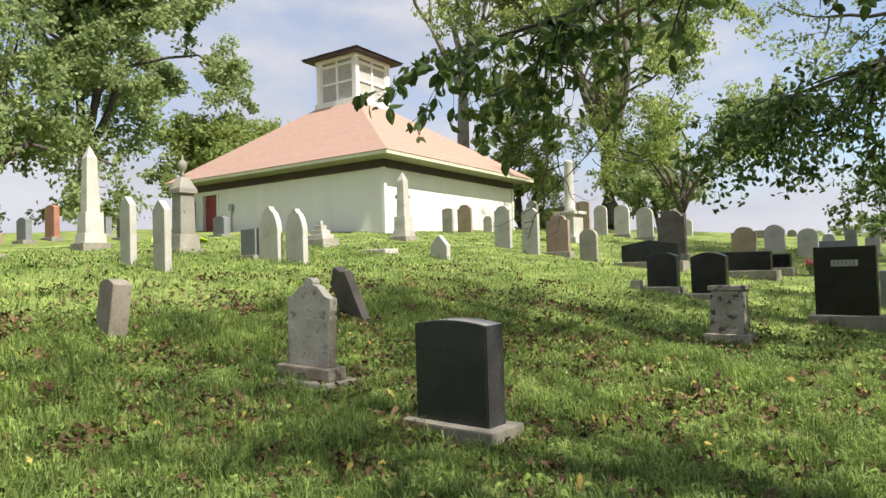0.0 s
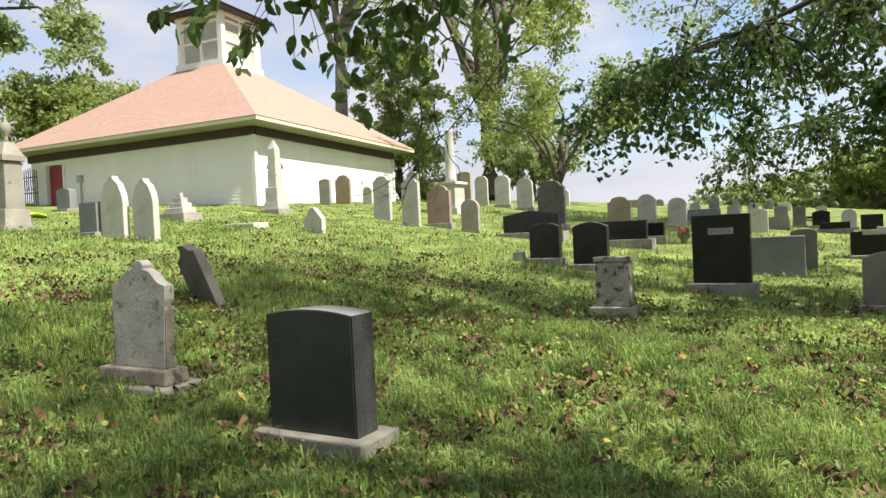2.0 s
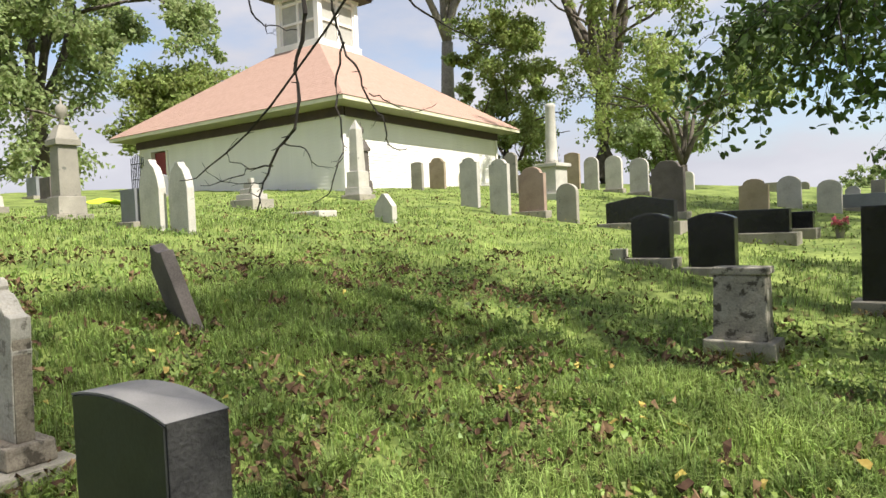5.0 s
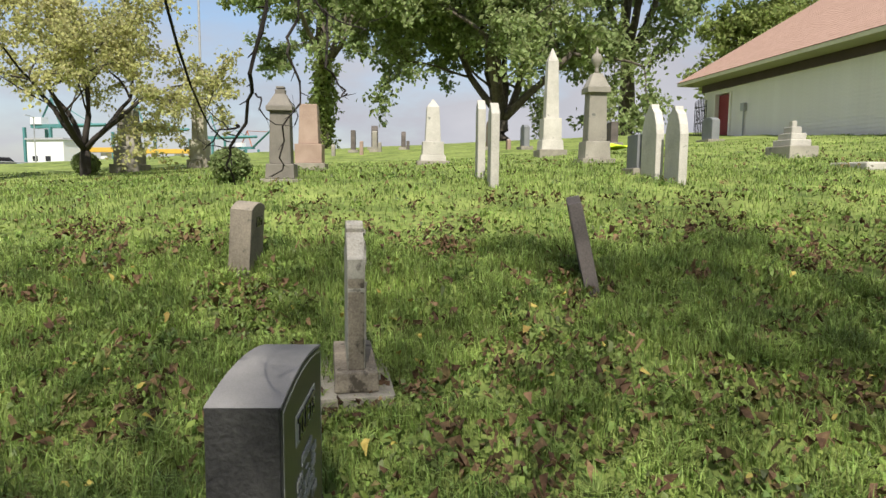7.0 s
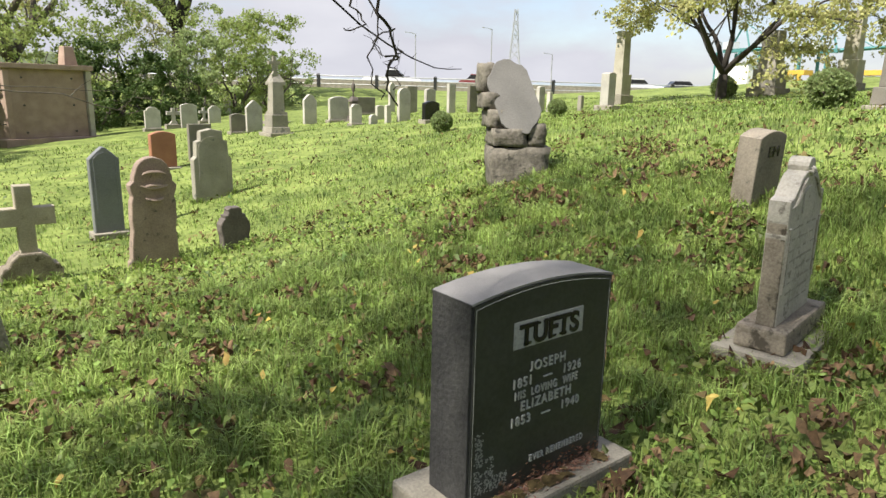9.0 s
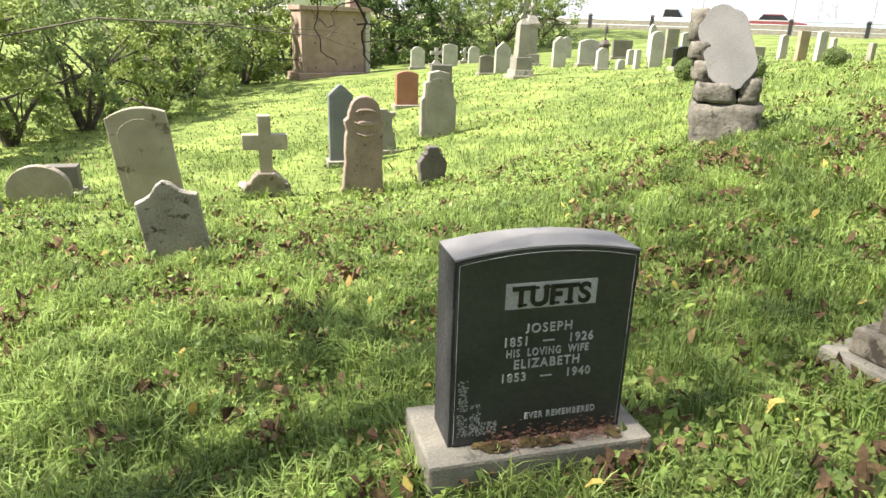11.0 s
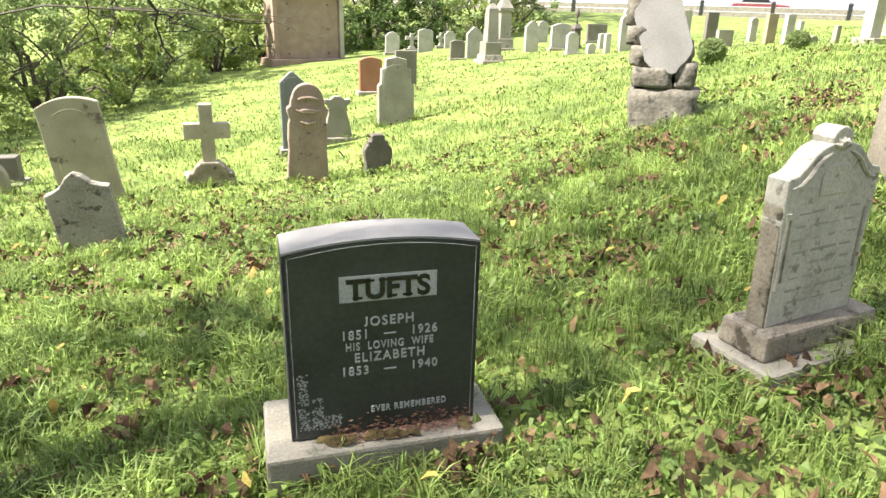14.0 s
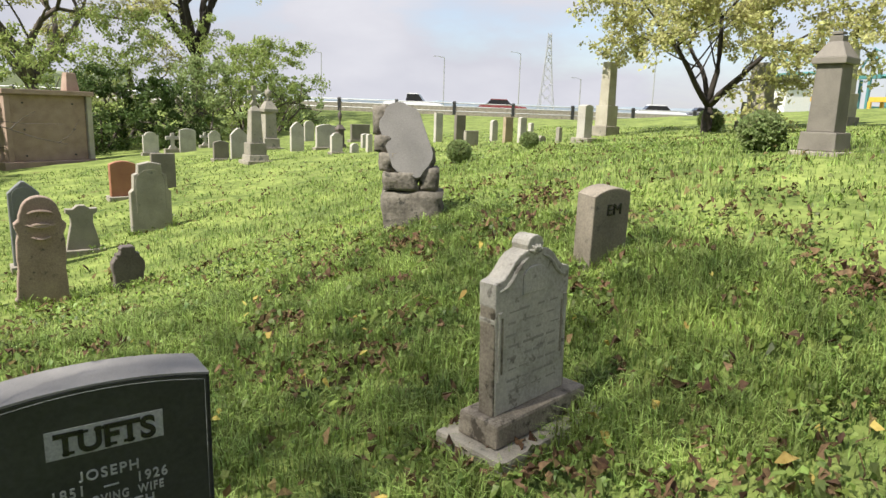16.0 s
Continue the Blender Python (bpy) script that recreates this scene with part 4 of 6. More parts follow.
obelisk(-20.09, 7.38, 3.0, 0.52, "white")
obelisk(-14.93, 14.84, 2.2, 0.44, "white", 8)
obelisk(-17.6, 4.1, 1.6, 0.52, "white")
urn_column(-14.6, 7.37, 2.25, 0.38, "grey")
urn_column(-16.6, 16.5, 2.15, 0.32, "dark", 8)
urn_column(-11.35, 1.9, 1.5, 0.32, "greydk", 4, urn=False)
obelisk(-8.75, -11.6, 1.6, 0.46, "grey", 4, "monuments in the lower lawn", cross=True)
urn_column(-10.8, -16.5, 2.1, 0.42, "grey", 4)
urn_column(-11.9, -13.1, 1.0, 0.22, "dark", 4)

def square_pillar(x, y, w, h, mat, yaw=4, label=""):
    root = new("pillar_monument")
    root.matrix_world = pose(x, y, on_ground(x, y) - 0.05, 0, 0, yaw)
    mesh_object("base", a_box(0, 0, -0.1, w * 1.7, w * 1.5, h * 0.14 + 0.1, bevel=0.015), "base", root)
    mesh_object("plinth", a_box(0, 0, h * 0.14, w * 1.3, w * 1.2, h * 0.28, bevel=0.015), mat, root)
    mesh_object("shaft", a_box(0, 0, h * 0.42, w, w * 0.9, h * 0.58, taper=0.86, bevel=0.02), mat, root)
    tagged(root, label or f"{STONE_WORDS.get(mat, mat)} square pillar monument on a plinth", "monument", "tall monuments on the hill")
square_pillar(-15.2, 1.57, 0.46, 1.4, "brown")
square_pillar(-21.8, -3.1, 0.42, 2.15, "sand")
square_pillar(-17.9, -7.75, 0.36, 2.1, "sand")
square_pillar(-20.6, -4.7, 0.55, 1.8, "grey")
headstone(-32.5, 1.2, 4, 0.6, 1.1, 0.3, "round", "dark", 0.1)
headstone(-31.0, 0.4, 4, 0.5, 0.95, 0.2, "flat", "dark", 0.1)
headstone(-30.5, 1.4, 4, 0.55, 0.9, 0.2, "segment", "grey", 0.1)
headstone(-31.5, 2.6, 4, 0.5, 0.8, 0.2, "round", "dark", 0.1)
headstone(-27.0, 8.6, 4, 0.8, 1.3, 0.2, "segment", "red", 0.1)
headstone(-27.5, 6.2, 4, 0.7, 1.1, 0.2, "round", "brown", 0.1)
headstone(-26.0, 7.4, 4, 0.8, 0.9, 0.2, "segment", "slate", 0.1)
headstone(-28.5, 11.0, 4, 0.9, 0.8, 0.25, "flat", "slate", 0.1)
headstone(-24.5, 10.2, 4, 0.8, 0.8, 0.25, "flat", "dark", 0.1)
headstone(-22.6, 12.9, 4, 0.7, 0.75, 0.25, "segment", "slate", 0.05)

def column_monument(x, y):
    root = new("column_monument")
    root.matrix_world = pose(x, y, on_ground(x, y) - 0.05)
    bm = a_box(0, 0, -0.1, 0.9, 0.9, 0.3, bevel=0.02)
    box(bm, 0, 0, 0.2, 0.62, 0.62, 0.75, bevel=0.015)
    box(bm, 0, 0, 0.95, 0.8, 0.8, 0.1, bevel=0.015)
    mesh_object("pedestal", bm, "white", root)
    bm = bmesh.new()
    lathe(bm, [(0.2, 0), (0.17, 0.12), (0.165, 0.4), (0.14, 1.6), (0.16, 1.66), (0.1, 1.72)], 14, 0, 0, 1.05)
    mesh_object("column", bm, "white", root, smooth=True)
    tagged(root, "white marble broken column monument on a square pedestal", "monument", "tall monuments on the hill")
column_monument(-11.45, 19.17)

def stepped_pedestal(x, y):
    root = new("stepped_monument")
    root.matrix_world = pose(x, y, on_ground(x, y) - 0.05, 0, 0, 5)
    mesh_object("base", a_box(0, 0, -0.1, 0.85, 0.6, 0.33, bevel=0.015), "grey", root)
    for i, (w, h) in enumerate(((0.62, 0.13), (0.46, 0.13), (0.3, 0.13), (0.14, 0.12))):
        mesh_object("step", a_box(0, 0, 0.23 + 0.13 * i, w, w * 0.7, h, bevel=0.02), "white", root)
    tagged(root, "white marble stepped monument with a broken top", "monument")
stepped_pedestal(-14.75, 11.4)

def flat_marker(x, y):
    tagged(mesh_object("flat_marker", a_box(0, 0, -0.08, 0.9, 0.5, 0.14, bevel=0.03), "white", label=""), "low pale stone slab lying in the grass", "grave marker").matrix_world = pose(x, y, on_ground(x, y), 0, 0, 5)
flat_marker(-12.3, 11.3)

def stone_cross(x, y):
    root = new("cross_headstone")
    root.matrix_world = pose(x, y, on_ground(x, y) - 0.03, 0, 0, 3)
    w, h = 0.52, 1.0
    a = 0.075
    prof = [(-0.19, -0.1), (0.19, -0.1), (0.2, 0.08), (0.14, 0.18), (a, 0.3), (a, 0.6), (w / 2, 0.6), (w / 2, 0.78), (a, 0.78), (a, h), (-a, h), (-a, 0.78), (-w / 2, 0.78), (-w / 2, 0.6), (-a, 0.6), (-a, 0.3), (-0.14, 0.18), (-0.2, 0.08)]
    mesh_object("cross", slab(prof, 0.14, 0.012), "sandst", root)
    foot = slab([(-0.27, -0.12), (0.27, -0.12), (0.275, 0.14), (0.24, 0.2), (0.2, 0.21), (0.17, 0.27), (0.1, 0.33), (-0.1, 0.33), (-0.17, 0.27), (-0.2, 0.21), (-0.24, 0.2), (-0.275, 0.14)], 0.22, 0.02)
    mesh_object("foot", foot, "stained", root, "dark rough foot of the cross")
    tagged(root, "stained sandstone cross with a flared foot", "headstone", "headstones in the lower lawn")
stone_cross(-2.22, -2.22)

def carved_scroll(x, y):
    """Relief carving on the head of the red sandstone marker."""
    bm = bmesh.new()
    for k, (z, r) in enumerate(((1.0, 0.13), (0.93, 0.15), (0.86, 0.12), (0.8, 0.1))):
        pts = [(r * math.cos(math.pi * (0.15 + 0.7 * i / 8) + (math.pi if k % 2 else 0)), -0.085, z + 0.05 * math.sin(math.pi * (0.15 + 0.7 * i / 8) + (math.pi if k % 2 else 0))) for i in range(9)]
        tube(bm, pts, [0.008, 0.014, 0.017, 0.018, 0.018, 0.018, 0.017, 0.014, 0.008], 6)
    return bm
for ob in list(scene.objects):
    if "carved red sandstone" in ob.get("label", ""):
        mesh_object("carved_scroll", carved_scroll(0, 0), "redst", ob, "carved scroll relief").matrix_local = pose(0, 0.02, 0.0, 0, 0, 180)
        mesh_object("carved_scroll", carved_scroll(0, 0), "redst", ob, "carved scroll relief").matrix_local = pose(0, -0.02, 0.0)

# ---- large brown monument at the wood's edge ----
def vault_monument():
    root = new("family_monument")
    x, y = -4.35, -20.2
    root.matrix_world = pose(x, y, on_ground(x, y) - 0.05, 0, 0, 200)
    mesh_object("base", a_box(0, 0, -0.2, 3.1, 1.3, 0.42, bevel=0.03), "brown", root)
    mesh_object("panel", a_box(0, 0, 0.22, 2.35, 0.8, 2.15, bevel=0.02), "brown", root, "smooth brown sandstone panel")
    for side in (-1, 1):
        mesh_object("pilaster", a_box(side * 1.28, -0.05, 0.22, 0.17, 0.9, 2.15, bevel=0.02), "sand" if side > 0 else "brown", root)
    mesh_object("cornice", a_box(0, 0, 2.37, 2.85, 1.15, 0.16, bevel=0.02), "brown", root)
    mesh_object("finial", a_box(0.95, 0.1, 2.53, 0.45, 0.45, 0.62, taper=0.7, bevel=0.03), "brown", root, "stub of a broken finial")
    for dx in (-0.8, 0.75):
        for dz in (0.4, 1.25, 2.1):
            bm = bmesh.new()
            lathe(bm, [(0.03, 0), (0.03, 0.03)], 8)
            bm.transform(pose(dx, -0.4, dz, 90, 0, 0))
            mesh_object("bolt", bm, "iron", root)
    tagged(root, "large brown sandstone wall monument with bolted blank panel", "monument")
vault_monument()

# ---- church hall on the hill ----
HALL = pose(-24.65, 21.35, 0, 0, 0, 8)
def hall():
    root = new("church_hall")
    root.matrix_world = HALL
    ex, ey, ov = 6.65, 5.95, 0.8          # half spans of the eaves, and the overhang
    wx, wy, z0, z1, ze = ex - ov, ey - ov, 2.5, 5.38, 5.86
    # walls with a door opening in the front wall (local -y)
    dx0, dx1, dz1 = -wx + 0.95, -wx + 2.0, 5.2
    def wall(name, cx, cy, sx, sy, zb, zt):
        return mesh_object(name, a_box(cx, cy, zb, sx, sy, zt - zb), "clapboard", root)
    wall("wall", wx - 0.1, 0, 0.2, 2 * wy - 0.4, z0, z1)
    wall("wall", -wx + 0.1, 0, 0.2, 2 * wy - 0.4, z0, z1)
    wall("wall", 0, wy - 0.1, 2 * wx, 0.2, z0, z1)
    wall("wall", (dx1 + wx) / 2, -wy + 0.1, wx - dx1, 0.2, z0, z1)
    wall("wall", (-wx + dx0) / 2, -wy + 0.1, dx0 + wx, 0.2, z0, z1)
    wall("wall", (dx0 + dx1) / 2, -wy + 0.1, dx1 - dx0, 0.2, dz1, z1)
    # clapboards: each board a thin wedge
    for cx, cy, ln, turn in ((dx1 / 2 + wx / 2, -wy, wx - dx1, 0), (wx, 0, 2 * wy, 90)):
        bm0 = bmesh.new()
        vs = [bm0.verts.new(p) for p in ((-ln / 2, 0.0, 0), (ln / 2, 0.0, 0), (ln / 2, -0.022, 0), (-ln / 2, -0.022, 0), (-ln / 2, 0.0, 0.12), (ln / 2, 0.0, 0.12), (ln / 2, -0.006, 0.12), (-ln / 2, -0.006, 0.12))]
        for f in ((0, 1, 2, 3), (7, 6, 5, 4), (3, 2, 6, 7), (1, 0, 4, 5), (0, 3, 7, 4), (2, 1, 5, 6)):
            bm0.faces.new([vs[i] for i in f])
        bmesh.ops.recalc_face_normals(bm0, faces=bm0.faces)
        first = mesh_object("clapboard", bm0, "clapboard", root)
        first.matrix_local = pose(cx, cy, z0 + 0.3, 0, 0, turn)
        for i in range(1, 21):
            ob = new("clapboard", first.data)
            ob.parent = root
            ob.matrix_local = pose(cx, cy, z0 + 0.3 + 0.12 * i, 0, 0, turn)
    mesh_object("corner_board", a_box(wx + 0.02, -wy - 0.02, z0, 0.14, 0.14, z1 - z0), "clapboard", root)
    mesh_object("corner_board", a_box(wx + 0.02, wy - 0.05, z0, 0.14, 0.14, z1 - z0), "clapboard", root)
    for cx, cy, sx, sy in ((dx1 / 2 + wx / 2, -wy - 0.03, wx - dx1, 0.08), (wx + 0.03, 0, 0.08, 2 * wy)):
        mesh_object("skirt_board", a_box(cx, cy, z0 + 0.28, sx, sy, 0.14), "clapboard", root)
    # dark frieze under the eaves
    for cx, cy, sx, sy in ((0, -wy - 0.04, 2 * wx + 0.16, 0.1), (wx + 0.04, 0.05, 0.1, 2 * wy - 0.02), (0, wy + 0.04, 2 * wx + 0.16, 0.1), (-wx - 0.04, 0.05, 0.1, 2 * wy - 0.02)):
        mesh_object("frieze", a_box(cx, cy, z1, sx, sy, 0.3), "brownpaint", root, "dark brown frieze band")
    # soffit, sloping from the frieze to the eave edge, and the fascia
    bm = bmesh.new()
    inn = [bm.verts.new((sx * wx, sy * wy, z1 + 0.3)) for sx, sy in ((-1, -1), (1, -1), (1, 1), (-1, 1))]
    out = [bm.verts.new((sx * ex, sy * ey, ze - 0.14)) for sx, sy in ((-1, -1), (1, -1), (1, 1), (-1, 1))]
    for i in range(4):
        bm.faces.new((inn[i], out[i], out[(i + 1) % 4], inn[(i + 1) % 4]))
    bmesh.ops.solidify(bm, geom=bm.faces[:], thickness=0.03)
    mesh_object("soffit", bm, "cream", root, "cream painted soffit")
    for cx, cy, sx, sy in ((0, -ey, 2 * ex + 0.06, 0.06), (0, ey, 2 * ex + 0.06, 0.06), (ex, 0, 0.06, 2 * ey - 0.06), (-ex, 0, 0.06, 2 * ey - 0.06)):
        mesh_object("fascia", a_box(cx, cy, ze - 0.14, sx, sy, 0.13), "cream", root)
    # hipped roof in shingle courses
    top, zt, courses = 1.35, 9.35, 34
    roof = new("roof")
    roof.parent = root
    rng = random.Random(8)
    for k in range(courses):
        u0, u1 = k / courses, (k + 1.15) / courses
        bm = bmesh.new()
        r0 = [(ex + .05 + (top - ex - .05) * u0, ey + .05 + (top - ey - .05) * u0, ze + (zt - ze) * u0 + 0.011), (ex + .05 + (top - ex - .05) * u1, ey + .05 + (top - ey - .05) * u1, ze + (zt - ze) * u1 + 0.005)]
        lo = [bm.verts.new((sx * r0[0][0], sy * r0[0][1], r0[0][2])) for sx, sy in ((-1, -1), (1, -1), (1, 1), (-1, 1))]
        ld = [bm.verts.new((sx * r0[0][0], sy * r0[0][1], r0[0][2] - 0.016)) for sx, sy in ((-1, -1), (1, -1), (1, 1), (-1, 1))]
        hi = [bm.verts.new((sx * r0[1][0], sy * r0[1][1], r0[1][2])) for sx, sy in ((-1, -1), (1, -1), (1, 1), (-1, 1))]
        for i in range(4):
            j = (i + 1) % 4
            bm.faces.new((lo[i], lo[j], hi[j], hi[i]))
            bm.faces.new((ld[i], ld[j], lo[j], lo[i]))
        mesh_object("shingle_course", bm, "shingle", roof)
    # red door, its frame, and the wrought iron gate beside it
    mesh_object("door", a_box((dx0 + dx1) / 2, -wy + 0.12, z0, dx1 - dx0 - 0.1, 0.06, dz1 - z0 - 0.05), "redpaint", root, "dark red painted door")
    for cx, sx, zb, zt2 in ((dx0 - 0.03, 0.1, z0, dz1), (dx1 + 0.03, 0.1, z0, dz1)):
        mesh_object("door_frame", a_box(cx, -wy - 0.03, zb, sx, 0.1, zt2 - zb), "clapboard", root)
    gate = new("iron_gate")
    gate.parent = root
    gx0, gx1, gz = -wx - 0.1, dx0 - 0.15, 5.15
    for i in range(8):
        bm = bmesh.new()
        px = gx0 + (gx1 - gx0) * i / 7
        tube(bm, [(px, -wy - 0.35, 3.0), (px, -wy - 0.35, gz - 0.15 * abs(i - 3.5) / 3.5)], [0.018, 0.018], 6)
        mesh_object("bar", bm, "iron", gate)
    for z in (3.3, 4.1, 4.75):
        bm = bmesh.new()
        tube(bm, [(gx0, -wy - 0.35, z), (gx1, -wy - 0.35, z)], [0.022, 0.022], 6)
        mesh_object("rail", bm, "iron", gate)
    for px in (-0.2, 0.2):
        bm = bmesh.new()
        c = (gx0 + gx1) / 2 + px
        tube(bm, [(c + 0.14 * math.cos(t * 0.6), -wy - 0.36, 4.42 + 0.2 * math.sin(t * 0.6)) for t in range(11)], [0.014] * 11, 5)
        mesh_object("scroll", bm, "iron", gate)
    # meter box with its conduit on the front wall
    bm = a_box(dx1 + 1.0, -wy - 0.09, 4.35, 0.24, 0.14, 0.3, bevel=0.02)
    tube(bm, [(dx1 + 1.0, -wy - 0.07, 4.4), (dx1 + 1.0, -wy - 0.07, 3.0)], [0.03, 0.03], 7)
    mesh_object("meter_box", bm, "steel", root, "grey electric meter with conduit")
    # louvred cupola
    cup = new("cupola")
    cup.parent = root
    s, zb, zc = 1.22, 9.0, 11.55
    mesh_object("curb", a_box(0, 0, zb, 2 * s + 0.24, 2 * s + 0.24, 0.62), "clapboard", cup)
    for sx in (-1, 1):
        for sy in (-1, 1):
            mesh_object("post", a_box(sx * (s - 0.08), sy * (s - 0.08), zb + 0.62, 0.24, 0.24, zc - zb - 0.62), "clapboard", cup)
    for turn in range(4):
        for off in (-0.52, 0.52):
            ob = mesh_object("panel", a_box(off, -s + 0.1, zb + 0.66, 0.92, 0.04, zc - zb - 0.7), "screen", cup, "grey mesh panel")
            ob.matrix_local = pose(0, 0, 0, 0, 0, 90 * turn)
        for off, w in ((0, 0.12), (-1.0, 0.1), (1.0, 0.1)):
            ob = mesh_object("mullion", a_box(off, -s + 0.06, zb + 0.62, w, 0.08, zc - zb - 0.62), "clapboard", cup)
            ob.matrix_local = pose(0, 0, 0, 0, 0, 90 * turn)
        for z in (zb + 1.45, zb + 2.3):
            ob = mesh_object("rail", a_box(0, -s + 0.055, z, 2 * s - 0.3, 0.085, 0.1), "clapboard", cup)
            ob.matrix_local = pose(0, 0, 0, 0, 0, 90 * turn)
    bm = a_box(0, 0, zc, 2 * s + 0.16, 2 * s + 0.16, 0.14)
    mesh_object("cupola_cornice", bm, "clapboard", cup)
    mesh_object("cupola_eave", a_box(0, 0, zc + 0.143, 3.45, 3.45, 0.1), "brownpaint", cup, "dark brown cupola eave")
    mesh_object("cupola_roof", a_box(0, 0, zc + 0.245, 3.6, 3.6, 0.75, taper=0.06), "brownpaint", cup, "dark pyramidal cupola roof")
    tagged(root, "white clapboard church hall with red hipped roof and cupola", "building")
hall()

# ---- trees and shrubs ----
def leaf_cloud(name, centres, spread, count, size, mat, parent, rng, droop=0.0, label="", oval=False):
    """Many small folded leaves scattered round twig ends."""
    c = np.array(centres, float)
    k = rng.integers(0, len(c), count)
    q = rng.normal(0, 1, (count, 3))
    q /= np.linalg.norm(q, axis=1)[:, None]
    fat = rng.uniform(0.35, 1.0, len(c)) ** 1.5
    p = c[k] + q * (rng.uniform(0, 1, (count, 1)) ** 0.45) * (spread * fat[k])[:, None] * np.array((1.0, 1.0, 0.7))
    d = rng.normal(0, 1, (count, 3))
    d[:, 2] -= droop
    d /= np.linalg.norm(d, axis=1)[:, None]
    e = np.cross(d, rng.normal(0, 1, (count, 3)))
    e /= np.linalg.norm(e, axis=1)[:, None] + 1e-9
    s = size * rng.uniform(0.6, 1.35, (count, 1))
    n = np.cross(d, e)
    if oval:
        v = np.stack([p + d * s * u + e * s * w + n * s * c2 for u, w, c2 in ((0, 0, 0), (0.22, 0.2, 0.05), (0.5, 0.27, 0.09), (0.8, 0.16, 0.05), (1, 0, -0.05), (0.8, -0.16, 0.05), (0.5, -0.27, 0.09), (0.22, -0.2, 0.05), (0.5, 0, -0.02))], 1).reshape(-1, 3)
        i = np.arange(count) * 9
        f = np.concatenate([np.stack([i + 8, i + k2, i + (k2 + 1) % 8], 1) for k2 in range(8)])
    else:
        v = np.stack([p, p + d * s * 0.5 + e * s * 0.32 + n * s * 0.1, p + d * s, p + d * s * 0.5 - e * s * 0.32 + n * s * 0.1], 1).reshape(-1, 3)
        i = np.arange(count) * 4
        f = np.concatenate([np.stack([i, i + 1, i + 2], 1), np.stack([i, i + 2, i + 3], 1)])
    me = bpy.data.meshes.new(name)
    me.from_pydata(v.tolist(), [], f.tolist())
    me.materials.append(MAT[mat])
    ob = new(name, me)
    ob.parent = parent
    if label:
        ob["label"] = label
    return ob

def grow(bm, rng, p, d, length, radius, level, ends, spread=0.7, up=0.25, sides=7, min_level=0):
    """A limb that wanders and forks; its twig ends are collected."""
    pts, rad = [p.copy()], [radius]
    n = 5
    for i in range(n):
        d = (d + Vector(rng.normal(0, 0.13, 3)) + Vector((0, 0, up * 0.12))).normalized()
        p = p + d * length / n
        pts.append(p.copy())
        rad.append(radius * (1 - 0.45 * (i + 1) / n))
        if level <= 1:
            ends.append(p.copy())
    tube(bm, pts, rad, max(4, sides))
    if level == 0:
        return
    for k in range(3 if level > 1 else 4):
        at = pts[-1] if k < 2 else pts[rng.integers(2, n)]
        side = Vector(rng.normal(0, 1, 3))
        side = (side - side.dot(d) * d).normalized()
        nd = (d * (1 - spread * 0.5) + side * spread + Vector((0, 0, up * 0.3))).normalized()
        grow(bm, rng, at.copy(), nd, length * rng.uniform(0.6, 0.8), rad[-1] * (0.8 if k < 2 else 0.55), level - 1, ends, spread, up, sides - 1)

def tree(x, y, h, trunk_r, trunk_frac, crown, leaves, leaf_size, leaf_mat, bark, seed, label, spread=0.75, up=0.25, clump=0.7, first=4, levels=3, lean=(0, 0), droop=0.3, ivy=0):
    rng = np.random.default_rng(seed)
    root = new("tree")
    root.matrix_world = pose(x, y, on_ground(x, y) - 0.1)
    bm = bmesh.new()
    ends = []
    th = h * trunk_frac
    tp = [Vector((lean[0] * t * th, lean[1] * t * th, t * th)) + Vector((*rng.normal(0, 0.05 * th * 0.2, 2), 0)) * t for t in (0, 0.08, 0.3, 0.6, 1)]
    tube(bm, tp, [trunk_r * 1.5, trunk_r * 1.1, trunk_r, trunk_r * 0.9, trunk_r * 0.75], 10)
    for i in range(first):
        a = 2 * math.pi * (i + rng.uniform(-0.3, 0.3)) / first
        out = crown / h * 1.1
        d = Vector((math.cos(a) * out, math.sin(a) * out, 0.8)).normalized()
        grow(bm, rng, tp[-1].copy(), d, (h - th) * 0.42, trunk_r * 0.55, levels - 1, ends, spread, up)
    grow(bm, rng, tp[-1].copy(), Vector((lean[0], lean[1], 1)).normalized(), (h - th) * 0.45, trunk_r * 0.6, levels - 1, ends, spread, up)
    mesh_object("trunk", bm, bark, root, smooth=True)
    if ivy:
        wrap = [tuple(tp[0].lerp(tp[-1], float(u)) + Vector((0, 0, 0.3))) for u in np.linspace(0, 1, 24)]
        leaf_cloud("ivy", wrap, trunk_r * 3.2, ivy, leaf_size, "leafyellow", root, rng, 0.6, "yellow-green ivy round the trunk")
    if leaves:
        leaf_cloud("crown", [tuple(e) for e in ends], clump, leaves, leaf_size, leaf_mat, root, rng, droop)
    tagged(root, label, "tree", "trees round the cemetery")
    return root

